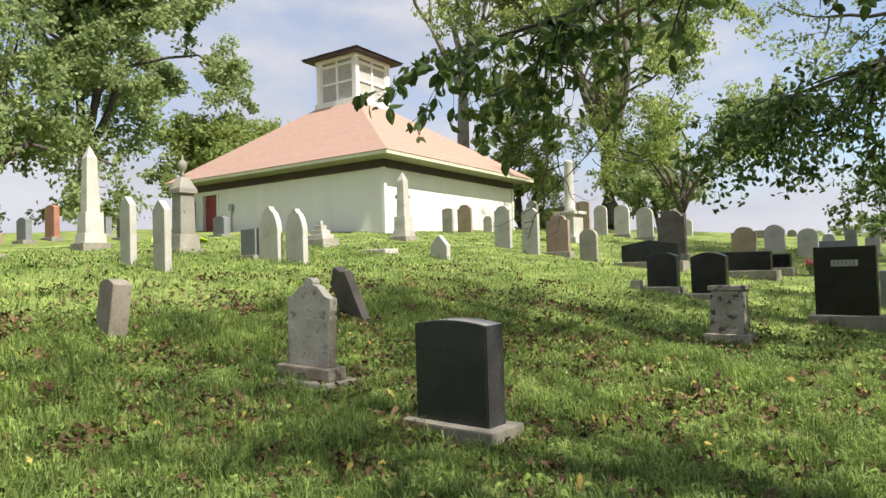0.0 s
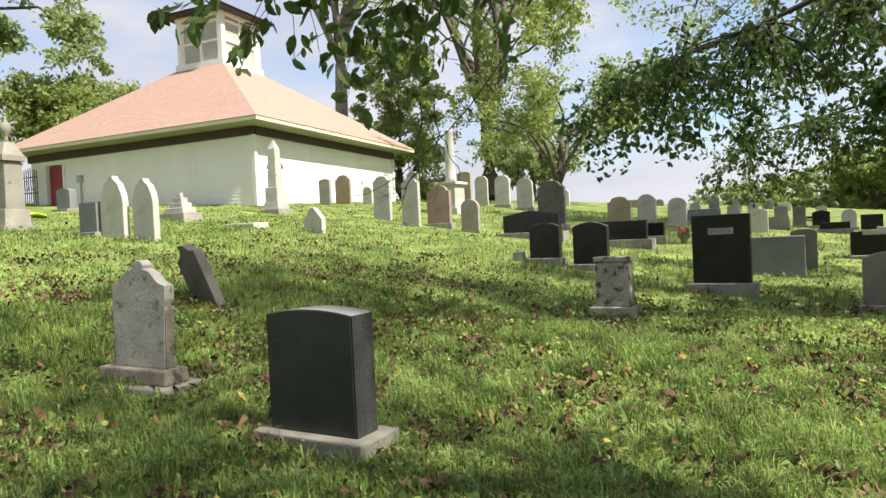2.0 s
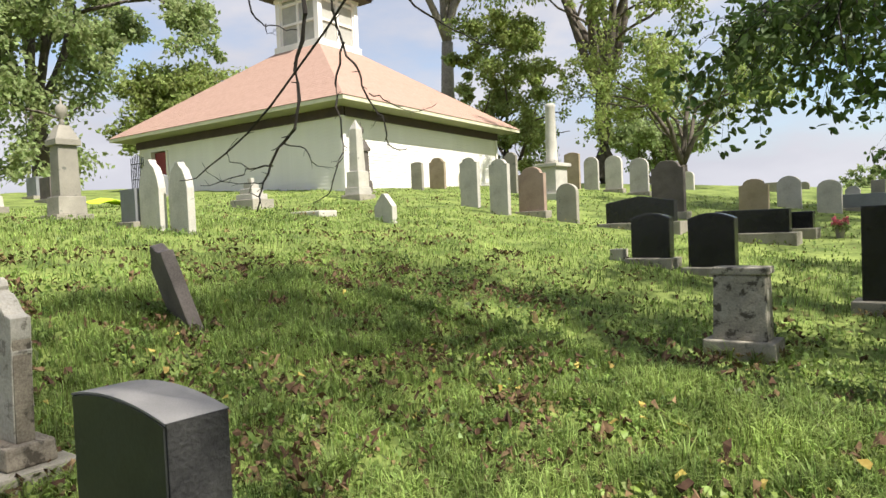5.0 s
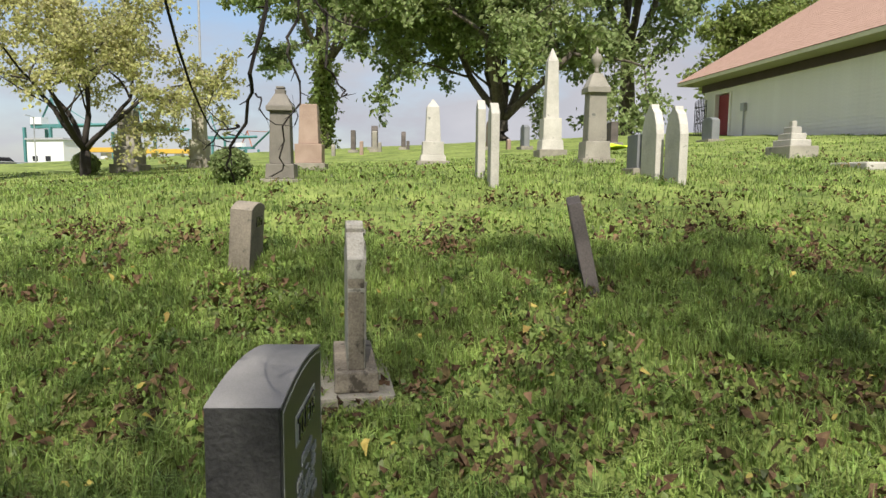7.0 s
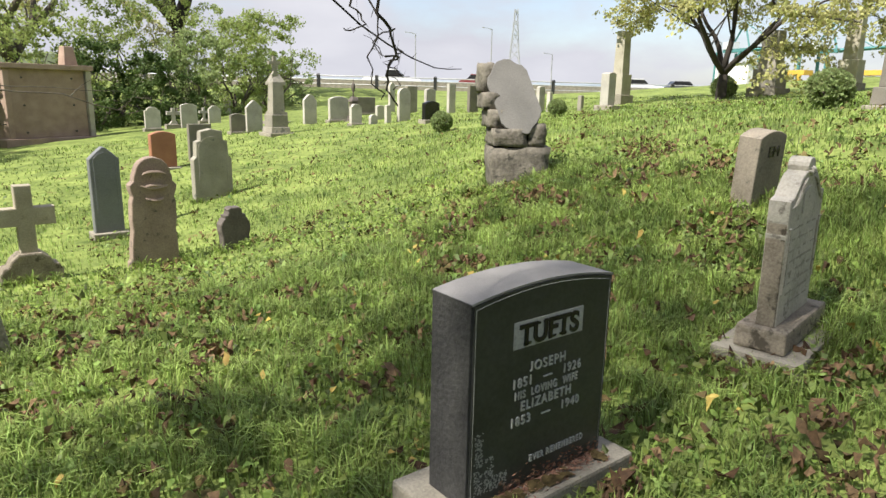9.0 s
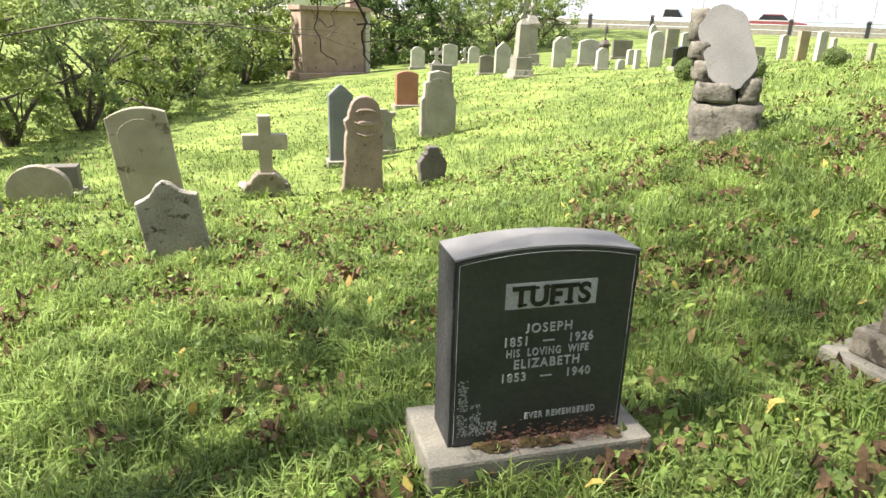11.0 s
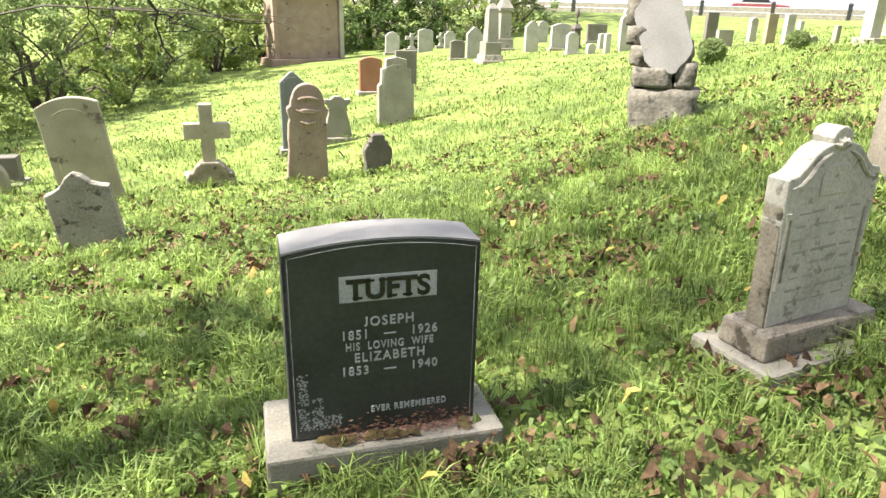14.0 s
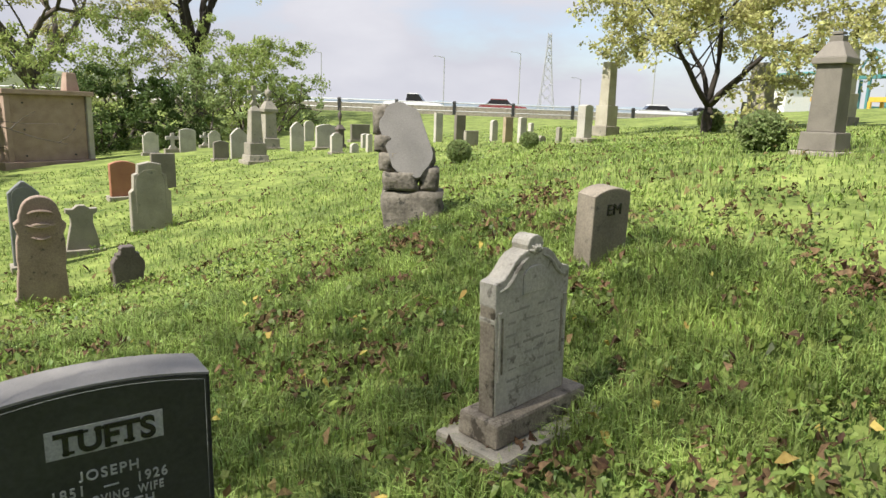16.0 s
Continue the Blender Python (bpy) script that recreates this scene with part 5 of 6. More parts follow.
def shrub(x, y, r, h, leaves, size, mat, seed, label, name="shrub", group="shrubs along the wood's edge", low=0.02):
    rng = np.random.default_rng(seed)
    root = new(name)
    root.matrix_world = pose(x, y, on_ground(x, y) - 0.05)
    bm, ends = bmesh.new(), []
    for i in range(5):
        a = 2 * math.pi * i / 5 + rng.uniform(-0.4, 0.4)
        grow(bm, rng, Vector((0.05 * math.cos(a), 0.05 * math.sin(a), 0)), Vector((math.cos(a) * r / h, math.sin(a) * r / h, 1)).normalized(), h * 0.4, 0.03 + 0.01 * h, 1, ends, 0.8, 0.1, 5)
    mesh_object("stem", bm, "bark", root)
    c = []
    for i in range(90):
        a, u = rng.uniform(0, 6.28), rng.uniform(0, 1) ** 0.5
        z = low * h + (1 - low) * h * rng.uniform(0, 1)
        k = r * u * 1.1 * (1 - 0.55 * max(0, z / h - 0.5) ** 1.5 * 2) * (0.8 + 0.3 * math.sin(3 * a + seed))
        c.append((k * math.cos(a), k * math.sin(a), z))
    leaf_cloud("foliage", c, 0.16 * (r + h) / 2 + 0.05, leaves, size, mat, root, rng, 0.2)
    tagged(root, label, "shrub", group)
    return root

def box_bush(x, y, r):
    rng = np.random.default_rng(int(abs(x * 100)))
    root = new("box_bush")
    root.matrix_world = pose(x, y, on_ground(x, y))
    bm = bmesh.new()
    for i in range(6):
        a = i * 1.05
        tube(bm, [(0, 0, -0.05), (0.3 * r * math.cos(a), 0.3 * r * math.sin(a), 0.5 * r), (0.7 * r * math.cos(a), 0.7 * r * math.sin(a), 1.1 * r)], [0.02, 0.014, 0.006], 5)
    mesh_object("stem", bm, "bark", root)
    c = []
    for i in range(500):
        d = rng.normal(0, 1, 3)
        d /= np.linalg.norm(d)
        c.append((d[0] * r * 0.93, d[1] * r * 0.93, r * 0.92 + d[2] * r * 0.82))
    leaf_cloud("foliage", c, r * 0.1, 5000, r * 0.19, "leaf", root, rng, -0.5)
    tagged(root, "clipped round green box bush on the lawn", "bush", "clipped bushes")
box_bush(-11.25, 1.15, 0.28)
box_bush(-10.85, -5.05, 0.25)
box_bush(-13.6, -6.1, 0.22)
box_bush(-10.64, -6.75, 0.24)
box_bush(-19.5, -5.4, 0.34)

tree(-44.8, 16.3, 21, 0.55, 0.26, 7.5, 50000, 0.36, "leaf", "bark", 11, "tall leafy green tree with a dark trunk", clump=1.25, levels=4)
tree(-42.5, 8.0, 15, 0.5, 0.1, 8.5, 48000, 0.32, "leaf", "bark", 12, "broad green tree with spreading limbs", spread=0.9, clump=1.25, first=7, up=-0.08, levels=4)
tree(-40.6, -2.6, 15, 0.35, 0.32, 4.5, 30000, 0.27, "leaf", "bark", 13, "slim ivy-clad tree with ragged green crown", clump=0.8, levels=4, first=6, up=-0.15, spread=0.8, ivy=5000)
tree(-18.6, 35.7, 21, 0.52, 0.24, 7.5, 40000, 0.24, "leafyellow", "bark", 14, "tall airy tree with yellow-green leaves", clump=1.0, first=7, up=0.2, spread=0.75, levels=4, droop=1.2)
tree(-28.8, 34.7, 22, 0.5, 0.42, 5, 12000, 0.22, "leaf", "palebark", 15, "tall tree with pale bark and thin crown", clump=0.55, up=0.6, spread=0.5, levels=4)
shrub(-23.2, 33.2, 3.3, 9.5, 26000, 0.22, "leafyellow", 16, "dense conical green tree behind the hall", "conical_tree", "trees round the cemetery", 0.02)
tree(-43.5, 25.5, 10, 0.35, 0.16, 5, 28000, 0.3, "leafyellow", "bark", 17, "rounded green tree beside the hall", clump=1.1, first=7, levels=4)
tree(-18.9, -5.1, 5.9, 0.15, 0.13, 4.4, 24000, 0.11, "leafpale", "darkbark", 18, "small tree with pale yellow leaves", clump=0.42, first=5, up=0.15, spread=0.85, levels=4)
tree(-13.5, -37.5, 16, 0.45, 0.25, 6, 20000, 0.16, "leafpale", "darkbark", 19, "tall open tree with yellowing leaves", clump=0.6, first=5, spread=0.7, levels=4)
tree(-4.5, -33, 13, 0.4, 0.2, 6, 30000, 0.16, "leafpale", "bark", 20, "leafy tree at the wood's edge with yellowing leaves", clump=0.65, first=5, levels=4)
tree(3.5, -25, 12, 0.35, 0.2, 5.5, 24000, 0.14, "leafyellow", "bark", 21, "dense green tree at the wood's edge", clump=0.6, first=5, levels=4)
tree(6.5, -17.5, 9, 0.25, 0.2, 4.5, 20000, 0.11, "leafyellow", "bark", 22, "dense green tree at the wood's edge", clump=0.5, first=5, levels=4)
tree(0.8, 21.4, 14, 0.28, 0.34, 7, 24000, 0.13, "leaf", "bark", 23, "large spreading green tree with low limbs", clump=0.6, first=7, up=-0.05, spread=0.85, levels=4)
tree(1, 54, 5.5, 0.35, 0.2, 6, 14000, 0.3, "leafyellow", "bark", 25, "distant yellow-green tree beyond the graves", clump=0.9, first=5)
tree(6, 50, 5.5, 0.35, 0.2, 5, 14000, 0.3, "leafyellow", "bark", 26, "distant green tree beyond the graves", clump=0.9, first=5)
tree(-24, 55, 10, 0.35, 0.2, 5, 12000, 0.3, "leaf", "bark", 27, "green tree beyond the hall", clump=0.9, first=5)
tree(-13.4, 33.5, 9, 0.25, 0.12, 3, 18000, 0.17, "leafyellow", "bark", 30, "slender green tree beyond the graves", clump=0.6, first=5, levels=4)
for i, (x, y) in enumerate(((-9.1, 61.8), (-5.0, 60.2), (-1.3, 58.4), (1.2, 56.4), (3.5, 54.3))):
    shrub(x, y, 4.0, 3.4 + 0.4 * (i % 3), 5000, 0.3, "leafyellow" if i % 2 else "leaf", 80 + i, "distant green thicket beyond the graves", "thicket", "far thickets")
# trees beside the path, the first two unseen and placed to cast its shade
tree(3.7, 4.2, 13.5, 0.18, 0.44, 1.7, 3600, 0.095, "leaf", "bark", 28, "leafy tree beside the path, its limbs overhead", clump=1.15, first=5, up=0.6, spread=0.45, levels=4)
tree(3.5, 7.9, 15.5, 0.22, 0.55, 1.9, 3600, 0.1, "leaf", "bark", 33, "unseen tall leafy tree added to shade the slope", clump=0.8, first=6, up=0.5, spread=0.5, levels=4)
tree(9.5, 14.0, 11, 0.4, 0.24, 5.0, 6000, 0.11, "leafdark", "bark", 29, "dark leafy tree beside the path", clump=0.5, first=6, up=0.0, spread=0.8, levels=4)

# unseen row added to block low sky light, so stone sides facing it darken
screen_tree = tree(14.5, 2.0, 11.5, 0.3, 0.12, 5.5, 14000, 0.34, "leafdark", "bark", 31, "unseen dense dark green tree added to block low sky", clump=1.1, first=7, up=0.0, spread=0.85, levels=4)
for x, y, turn in ((16.0, -6.5, 70), (15.0, 10.5, 160), (19.0, 19.0, 250)):
    copy_thing(screen_tree, pose(x, y, on_ground(x, y) - 0.1, 0, 0, turn))

for i, (x, y, r, h, m) in enumerate(((2.6, -8.2, 1.5, 3.2, "leafyellow"), (1.6, -9.6, 1.5, 3.4, "leaf"), (0.4, -11.2, 1.5, 2.0, "leafyellow"), (3.2, -6.2, 1.4, 3.4, "leafyellow"), (2.2, -12.5, 2.2, 5.0, "leafyellow"), (0.2, -15.5, 2.2, 4.4, "leaf"),
                                     (-1.2, -19, 1.8, 3.5, "leafyellow"), (-2.8, -23.5, 2.2, 4.6, "leafyellow"), (-6.5, -24.5, 2.0, 3.4, "leafdark"), (-8.8, -23.6, 1.8, 2.8, "leafdark"), (-5.4, -26.5, 2.4, 5.0, "leafyellow"), (-0.6, -23.5, 2.2, 5.2, "leafyellow"), (1.6, -17.5, 2.2, 5.2, "leafyellow"), (-11.0, -25.8, 2.2, 3.8, "leaf"), (-13.2, -27.0, 2.2, 4.2, "leafyellow"),
                                     (-15.2, -28.5, 2.4, 4.8, "leafyellow"), (-17.0, -31, 2.2, 3.0, "leaf"), (-8, -28.5, 2.8, 6.0, "leafyellow"), (-12.0, -31.5, 2.8, 6.0, "leafyellow"), (5.2, -5.2, 1.6, 4.2, "leafyellow"), (4.0, -9.5, 2, 5.5, "leaf"))):
    shrub(x, y, r, h, 6800, 0.09 if y > -13 else 0.13, m, 40 + i, {"leaf": "dense green shrub at the wood's edge", "leafdark": "dark green shrub at the wood's edge", "leafyellow": "yellow-green leafy shrub at the wood's edge"}[m])

# low branches hanging over the path, part of the tree beside it
def hanging_branch(name, points, radii, twigs, leaves, seed, size, label, bare=False, reach=1.0, wide=0.07):
    rng = np.random.default_rng(seed)
    root = new(name)
    bm = bmesh.new()
    tube(bm, points, radii, 6)
    ends = []
    pts = [Vector(p) for p in points]
    for i in range(twigs):
        k = rng.integers(len(pts) // 3, len(pts))
        d = Vector((rng.normal(0, 0.7), rng.normal(0, 0.7), rng.uniform(-1.1, 0.1))).normalized()
        q, t, r = pts[k].copy(), [pts[k].copy()], [radii[k] * 0.6]
        for j in range(5):
            d = (d + Vector(rng.normal(0, 0.22, 3)) + Vector((0, 0, -0.12))).normalized()
            q = q + d * rng.uniform(0.07, 0.15) * reach
            t.append(q.copy())
            r.append(max(0.0015, radii[k] * 0.6 * (1 - (j + 1) / 5.5)))
            ends.append(tuple(q))
        tube(bm, t, r, 4)
    mesh_object("twig", bm, "darkbark", root)
    if not bare:
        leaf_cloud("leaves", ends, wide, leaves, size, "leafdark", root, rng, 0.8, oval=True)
    tagged(root, label, "branch", "branches overhead")
hanging_branch("leafy_branch", [(3.68, 4.18, 5.6), (2.2, 4.5, 4.4), (0.6, 3.4, 3.35), (-0.5, 3.0, 2.95), (-1.1, 2.9, 2.8), (-1.7, 2.7, 2.68), (-2.2, 2.5, 2.6)], [0.05, 0.04, 0.026, 0.018, 0.014, 0.01, 0.004], 64, 850, 61, 0.072, "drooping leafy branch with dark leaves over the path", reach=0.85)
hanging_branch("leafy_branch", [(3.66, 4.16, 5.5), (2.0, 3.8, 4.2), (0.5, 2.7, 3.3), (-0.5, 2.45, 2.95), (-1.2, 2.55, 2.75), (-1.8, 2.9, 2.65), (-2.3, 3.2, 2.6)], [0.045, 0.035, 0.022, 0.015, 0.01, 0.006, 0.003], 64, 640, 62, 0.075, "drooping leafy branch with dark leaves over the path", reach=0.85)
for seed, pts in ((63, [(8.3, 12.2, 6.0), (5.2, 11.0, 5.5), (2.6, 9.9, 4.9), (1.0, 9.1, 4.4), (-0.2, 8.8, 4.0), (-1.2, 8.7, 3.65), (-2.1, 8.9, 3.5), (-2.8, 9.1, 3.4)]), (66, [(8.3, 12.2, 6.4), (5.0, 12.0, 6.0), (2.6, 11.6, 5.4), (1.0, 11.2, 4.9), (-0.4, 10.9, 4.5), (-1.6, 10.9, 4.2), (-2.8, 11.0, 4.0)]),
                  (68, [(8.3, 12.2, 4.8), (5.0, 13.0, 4.3), (2.5, 13.5, 3.9), (0.5, 13.6, 3.5), (-0.8, 13.5, 3.2), (-1.9, 13.3, 3.0)]),
                  (67, [(8.3, 12.2, 5.2), (5.0, 11.6, 4.7), (3.2, 11.2, 4.2), (1.8, 10.8, 3.7), (0.8, 10.5, 3.4), (0.0, 10.2, 3.2)])):
    n = len(pts)
    hanging_branch("leafy_limb", pts, [0.075 * (1 - 0.9 * i / (n - 1)) for i in range(n)], 160, 5000, seed, 0.092, "dark leafy limb reaching over the lawn", reach=2.1, wide=0.24)
def bare_twigs():
    """Crooked bare twigs, forking, with short side spurs."""
    rng = random.Random(12)
    root = new("bare_twig")
    for pts, r in (
                   ([(-2.591, 3.984, 2.331), (-2.571, 3.964, 2.224), (-2.591, 3.965, 2.155), (-2.625, 3.959, 2.078), (-2.601, 3.951, 1.989), (-2.597, 3.928, 1.907), (-2.64, 3.92, 1.875), (-2.675, 3.896, 1.815), (-2.666, 3.862, 1.762), (-2.672, 3.852, 1.724), (-2.702, 3.861, 1.683)], 0.0065),
                   ([(-2.531, 4.02, 2.321), (-2.523, 4.021, 2.237), (-2.539, 4.046, 2.198), (-2.526, 4.053, 2.155), (-2.481, 4.058, 2.083), (-2.478, 4.076, 2.045), (-2.485, 4.104, 1.994), (-2.453, 4.111, 1.945), (-2.423, 4.111, 1.892), (-2.441, 4.126, 1.876), (-2.444, 4.143, 1.856), (-2.408, 4.141, 1.841), (-2.386, 4.154, 1.843)], 0.004),
                   ([(-2.499, 4.037, 2.145), (-2.525, 4.042, 2.09), (-2.547, 4.039, 2.039), (-2.527, 4.02, 1.964), (-2.512, 4.023, 1.932), (-2.533, 4.042, 1.884), (-2.532, 4.043, 1.842), (-2.522, 4.01, 1.798), (-2.539, 3.999, 1.738), (-2.579, 3.996, 1.715), (-2.584, 3.971, 1.701)], 0.0034),
                   ([(-2.648, 3.884, 1.808), (-2.696, 3.875, 1.809), (-2.704, 3.847, 1.803), (-2.694, 3.822, 1.786), (-2.756, 3.783, 1.77), (-2.81, 3.754, 1.763)], 0.0028),
                   ([(-2.708, 3.848, 1.803), (-2.751, 3.813, 1.826), (-2.731, 3.794, 1.85), (-2.709, 3.818, 1.888)], 0.0017),
                   ([(-2.652, 3.924, 1.874), (-2.603, 3.948, 1.861), (-2.571, 3.953, 1.835), (-2.576, 3.984, 1.805), (-2.554, 4.025, 1.799)], 0.0022),
                   ([(-2.477, 4.103, 2.006), (-2.436, 4.105, 1.995), (-2.42, 4.134, 1.972), (-2.413, 4.179, 1.958), (-2.386, 4.185, 1.949), (-2.345, 4.196, 1.953), (-2.338, 4.235, 1.973)], 0.0019),
                   ([(-2.731, 3.886, 2.323), (-2.714, 3.886, 2.247), (-2.719, 3.921, 2.225), (-2.709, 3.938, 2.22), (-2.651, 3.955, 2.194), (-2.633, 3.98, 2.197)], 0.0028),
                   ([(-2.268, 4.049, 2.22), (-2.244, 4.098, 2.175), (-2.223, 4.151, 2.149), (-2.18, 4.163, 2.122), (-2.135, 4.187, 2.086), (-2.128, 4.232, 2.089), (-2.1, 4.275, 2.078)], 0.0028),
                   ([(-2.664, 3.861, 1.762), (-2.705, 3.86, 1.765), (-2.748, 3.807, 1.769), (-2.752, 3.763, 1.785), (-2.783, 3.748, 1.826)], 0.0017),
                   ([(-2.689, 3.859, 1.725), (-2.718, 3.85, 1.737), (-2.685, 3.846, 1.763)], 0.0015),
                   ([(-2.552, 4.027, 1.802), (-2.526, 4.037, 1.827), (-2.501, 4.028, 1.845)], 0.0012),
                   ([(-2.453, 4.133, 1.943), (-2.447, 4.096, 1.925), (-2.457, 4.086, 1.912)], 0.0011),
                   ([(-2.66, 3.895, 2.204), (-2.643, 3.886, 2.171), (-2.653, 3.912, 2.181), (-2.657, 3.926, 2.196)], 0.0015),
                   ([(-1.9, 3.9, 2.55), (-2.2, 3.86, 2.22), (-2.53, 3.81, 1.95), (-2.72, 3.785, 1.845), (-2.88, 3.78, 1.79), (-2.98, 3.78, 1.79)], 0.0036)):
        bm = bmesh.new()
        n = len(pts)
        line, rad = [], []
        for i, p in enumerate(pts):
            k = r * (1 - 0.7 * i / (n - 1))
            line.append(Vector(p))
            rad.append(k * 1.12)
            if i < n - 1:
                line.append(Vector(p).lerp(Vector(pts[i + 1]), rng.uniform(0.4, 0.6)) + Vector([rng.gauss(0, 0.004) for _ in range(3)]))
                rad.append(k * 0.93)
        tube(bm, line, rad, 6)
        for i in range(3, len(line) - 1, 2):   # spurs
            d = (line[i + 1] - line[i]).normalized()
            d = (d + Vector([rng.gauss(0, 0.6) for _ in range(3)])).normalized()
            tube(bm, [line[i], line[i] + d * 0.012, line[i] + d * 0.022], [rad[i] * 0.5, rad[i] * 0.4, rad[i] * 0.25], 4)
        mesh_object("twig", bm, "darkbark", root)
    tagged(root, "bare dark twigs hanging over the path", "branch", "branches overhead")
bare_twigs()

def bare_branch():
    """A thin bare branch reaching out of the shrubs over the lawn."""
    root = new("bare_branch")
    for pts, r in (([(2.3, -7.9, 1.4), (0.4, -6.4, 1.75), (-1.73, -5.85, 1.69), (-2.56, -5.91, 1.6), (-3.12, -5.92, 1.58), (-3.54, -5.91, 1.42), (-3.96, -5.88, 1.32)], 0.02), ([(-0.6, -6.05, 1.74), (-1.73, -5.87, 1.74), (-2.49, -5.91, 1.67), (-3.01, -5.94, 1.67), (-3.4, -5.92, 1.63), (-3.92, -5.89, 1.63)], 0.011),
                   ([(-3.23, -5.92, 1.55), (-3.4, -5.92, 1.71), (-3.57, -5.92, 1.82)], 0.009), ([(-3.86, -5.89, 1.35), (-4.03, -5.88, 1.48), (-4.15, -5.88, 1.7)], 0.006)):
        bm = bmesh.new()
        n = len(pts)
        tube(bm, pts, [r * (1 - 0.7 * i / (n - 1)) for i in range(n)], 6)
        mesh_object("twig", bm, "bark", root)
    tagged(root, "thin bare forked branch reaching out of a shrub", "branch", "branches overhead")
bare_branch()

# ---- grass, weeds and fallen leaves ----
_grid = np.random.default_rng(77).uniform(0, 1, (256, 256))
def field(x, y, step):
    """Smooth random field between 0 and 1, of the given grain in metres."""
    u, v = np.asarray(x) / step, np.asarray(y) / step
    i, j = np.floor(u).astype(int), np.floor(v).astype(int)
    a, b = smooth01(u - i), smooth01(v - j)
    g = lambda p, q: _grid[p % 256, q % 256]
    return (g(i, j) * (1 - a) + g(i + 1, j) * a) * (1 - b) + (g(i, j + 1) * (1 - a) + g(i + 1, j + 1) * a) * b

def tuft(x, y):
    """How thickly the grass stands: tufts a hand wide, with thin hollows between them."""
    x, y = np.asarray(x), np.asarray(y)
    return np.clip(0.5 + 0.75 * (field(x + 0.3 * y, y - 0.3 * x, 0.21) - 0.5) + 0.55 * (field(x, y + 9, 0.75) - 0.5) + 0.35 * (field(x + 5, y, 0.09) - 0.5), 0, 1)

def blades(name, count, x0, x1, y0, y1, length, width, mat, seed, label, clumps=0.5, flat=0.5, keep=None):
    rng = np.random.default_rng(seed)
    x, y = rng.uniform(x0, x1, count), rng.uniform(y0, y1, count)
    if keep is not None:
        ok = keep(x, y, rng)
        x, y = x[ok], y[ok]
    ok = rng.uniform(0, 1, len(x)) < 0.2 + 1.6 * tuft(x, y)
    x, y = x[ok], y[ok]
    count = len(x)
    z = height(x, y)
    patch = 1.0 - clumps + 2.4 * clumps * tuft(x, y)
    L = length * np.clip(patch, 0.3, 1.7) * rng.uniform(0.6, 1.4, count)
    a = rng.uniform(0, 2 * np.pi, count)
    lean = rng.uniform(0.15, 0.15 + flat * 2, count)
    dx, dy = np.cos(a), np.sin(a)
    w = width * rng.uniform(0.7, 1.3, count)
    px, py = -dy * w, dx * w
    h1, h2 = L * 0.6, L / (1 + 0.5 * lean)
    o1, o2 = L * 0.3 * lean, L * lean
    v = np.stack([np.stack([x - px, y - py, z - 0.01], 1), np.stack([x + px, y + py, z - 0.01], 1), np.stack([x + dx * o1 + px * .8, y + dy * o1 + py * .8, z + h1], 1), np.stack([x + dx * o1 - px * .8, y + dy * o1 - py * .8, z + h1], 1), np.stack([x + dx * o2, y + dy * o2, z + h2], 1)], 1).reshape(-1, 3)
    i = np.arange(count) * 5
    f = np.concatenate([np.stack([i, i + 1, i + 2], 1), np.stack([i, i + 2, i + 3], 1), np.stack([i + 3, i + 2, i + 4], 1)])
    return tagged(raw_object(name, v.tolist(), f.tolist(), mat), label, "grass", kind="stuff")

def scattered(name, count, x0, x1, y0, y1, size, mat, seed, label, category, lift=0.02, curl=0.35, thresh=-0.2, clusters=0, slim=1.0, crumple=0.0, hollow=0.0):
    """Flat-lying leaves, curled, in drifts."""
    rng = np.random.default_rng(seed)
    x, y = rng.uniform(x0, x1, count), rng.uniform(y0, y1, count)
    if clusters:
        k = rng.integers(0, clusters, int(count * 0.75))
        r = rng.uniform(0.05, 0.26, clusters)[k]
        x[:len(k)] = rng.uniform(x0, x1, clusters)[k] + rng.normal(0, 1, len(k)) * r
        y[:len(k)] = rng.uniform(y0, y1, clusters)[k] + rng.normal(0, 1, len(k)) * r
    d = np.sin(1.3 * x + 0.5 * y + seed) * np.sin(1.7 * y - 0.6 * x) + 0.7 * np.sin(4.1 * x - y) * np.sin(3.7 * y + 1.3 * x) + rng.normal(0, 0.35, count)
    ok = d > thresh
    if hollow:   # leaves gather between the tufts
        ok &= tuft(x, y) < hollow + rng.normal(0, 0.06, count)
    x, y = x[ok], y[ok]
    n = len(x)
    z = height(x, y) + lift * rng.uniform(0.3, 1.5, n)
    a = rng.uniform(0, 6.28, n)
    s = size * rng.uniform(0.5, 1.3, n)
    c, t = np.cos(a), np.sin(a)
    tilt = rng.normal(0, 0.55, n)
    vs = []
    for u, w, k in ((-0.5, 0, 0.3), (-0.1, 0.36, 1), (0.35, 0.25, 0.7), (0.55, 0, 0.1), (0.3, -0.28, 0.8), (-0.15, -0.34, 1.1)):
        wob = rng.normal(0, crumple, (3, n))
        u, w = u + wob[0], w * slim + wob[1]
        vs.append(np.stack([x + s * (u * c - w * t), y + s * (u * t + w * c), z + s * (k * curl * rng.uniform(0, 1, n) + tilt * u + np.abs(wob[2]))], 1))
    v = np.stack(vs, 1).reshape(-1, 3)
    i = np.arange(n) * 6
    f = np.concatenate([np.stack([i, i + 5, i + 1], 1), np.stack([i + 1, i + 5, i + 4], 1), np.stack([i + 1, i + 4, i + 2], 1), np.stack([i + 2, i + 4, i + 3], 1)])
    return tagged(raw_object(name, v.tolist(), f.tolist(), mat), label, category, kind="stuff")

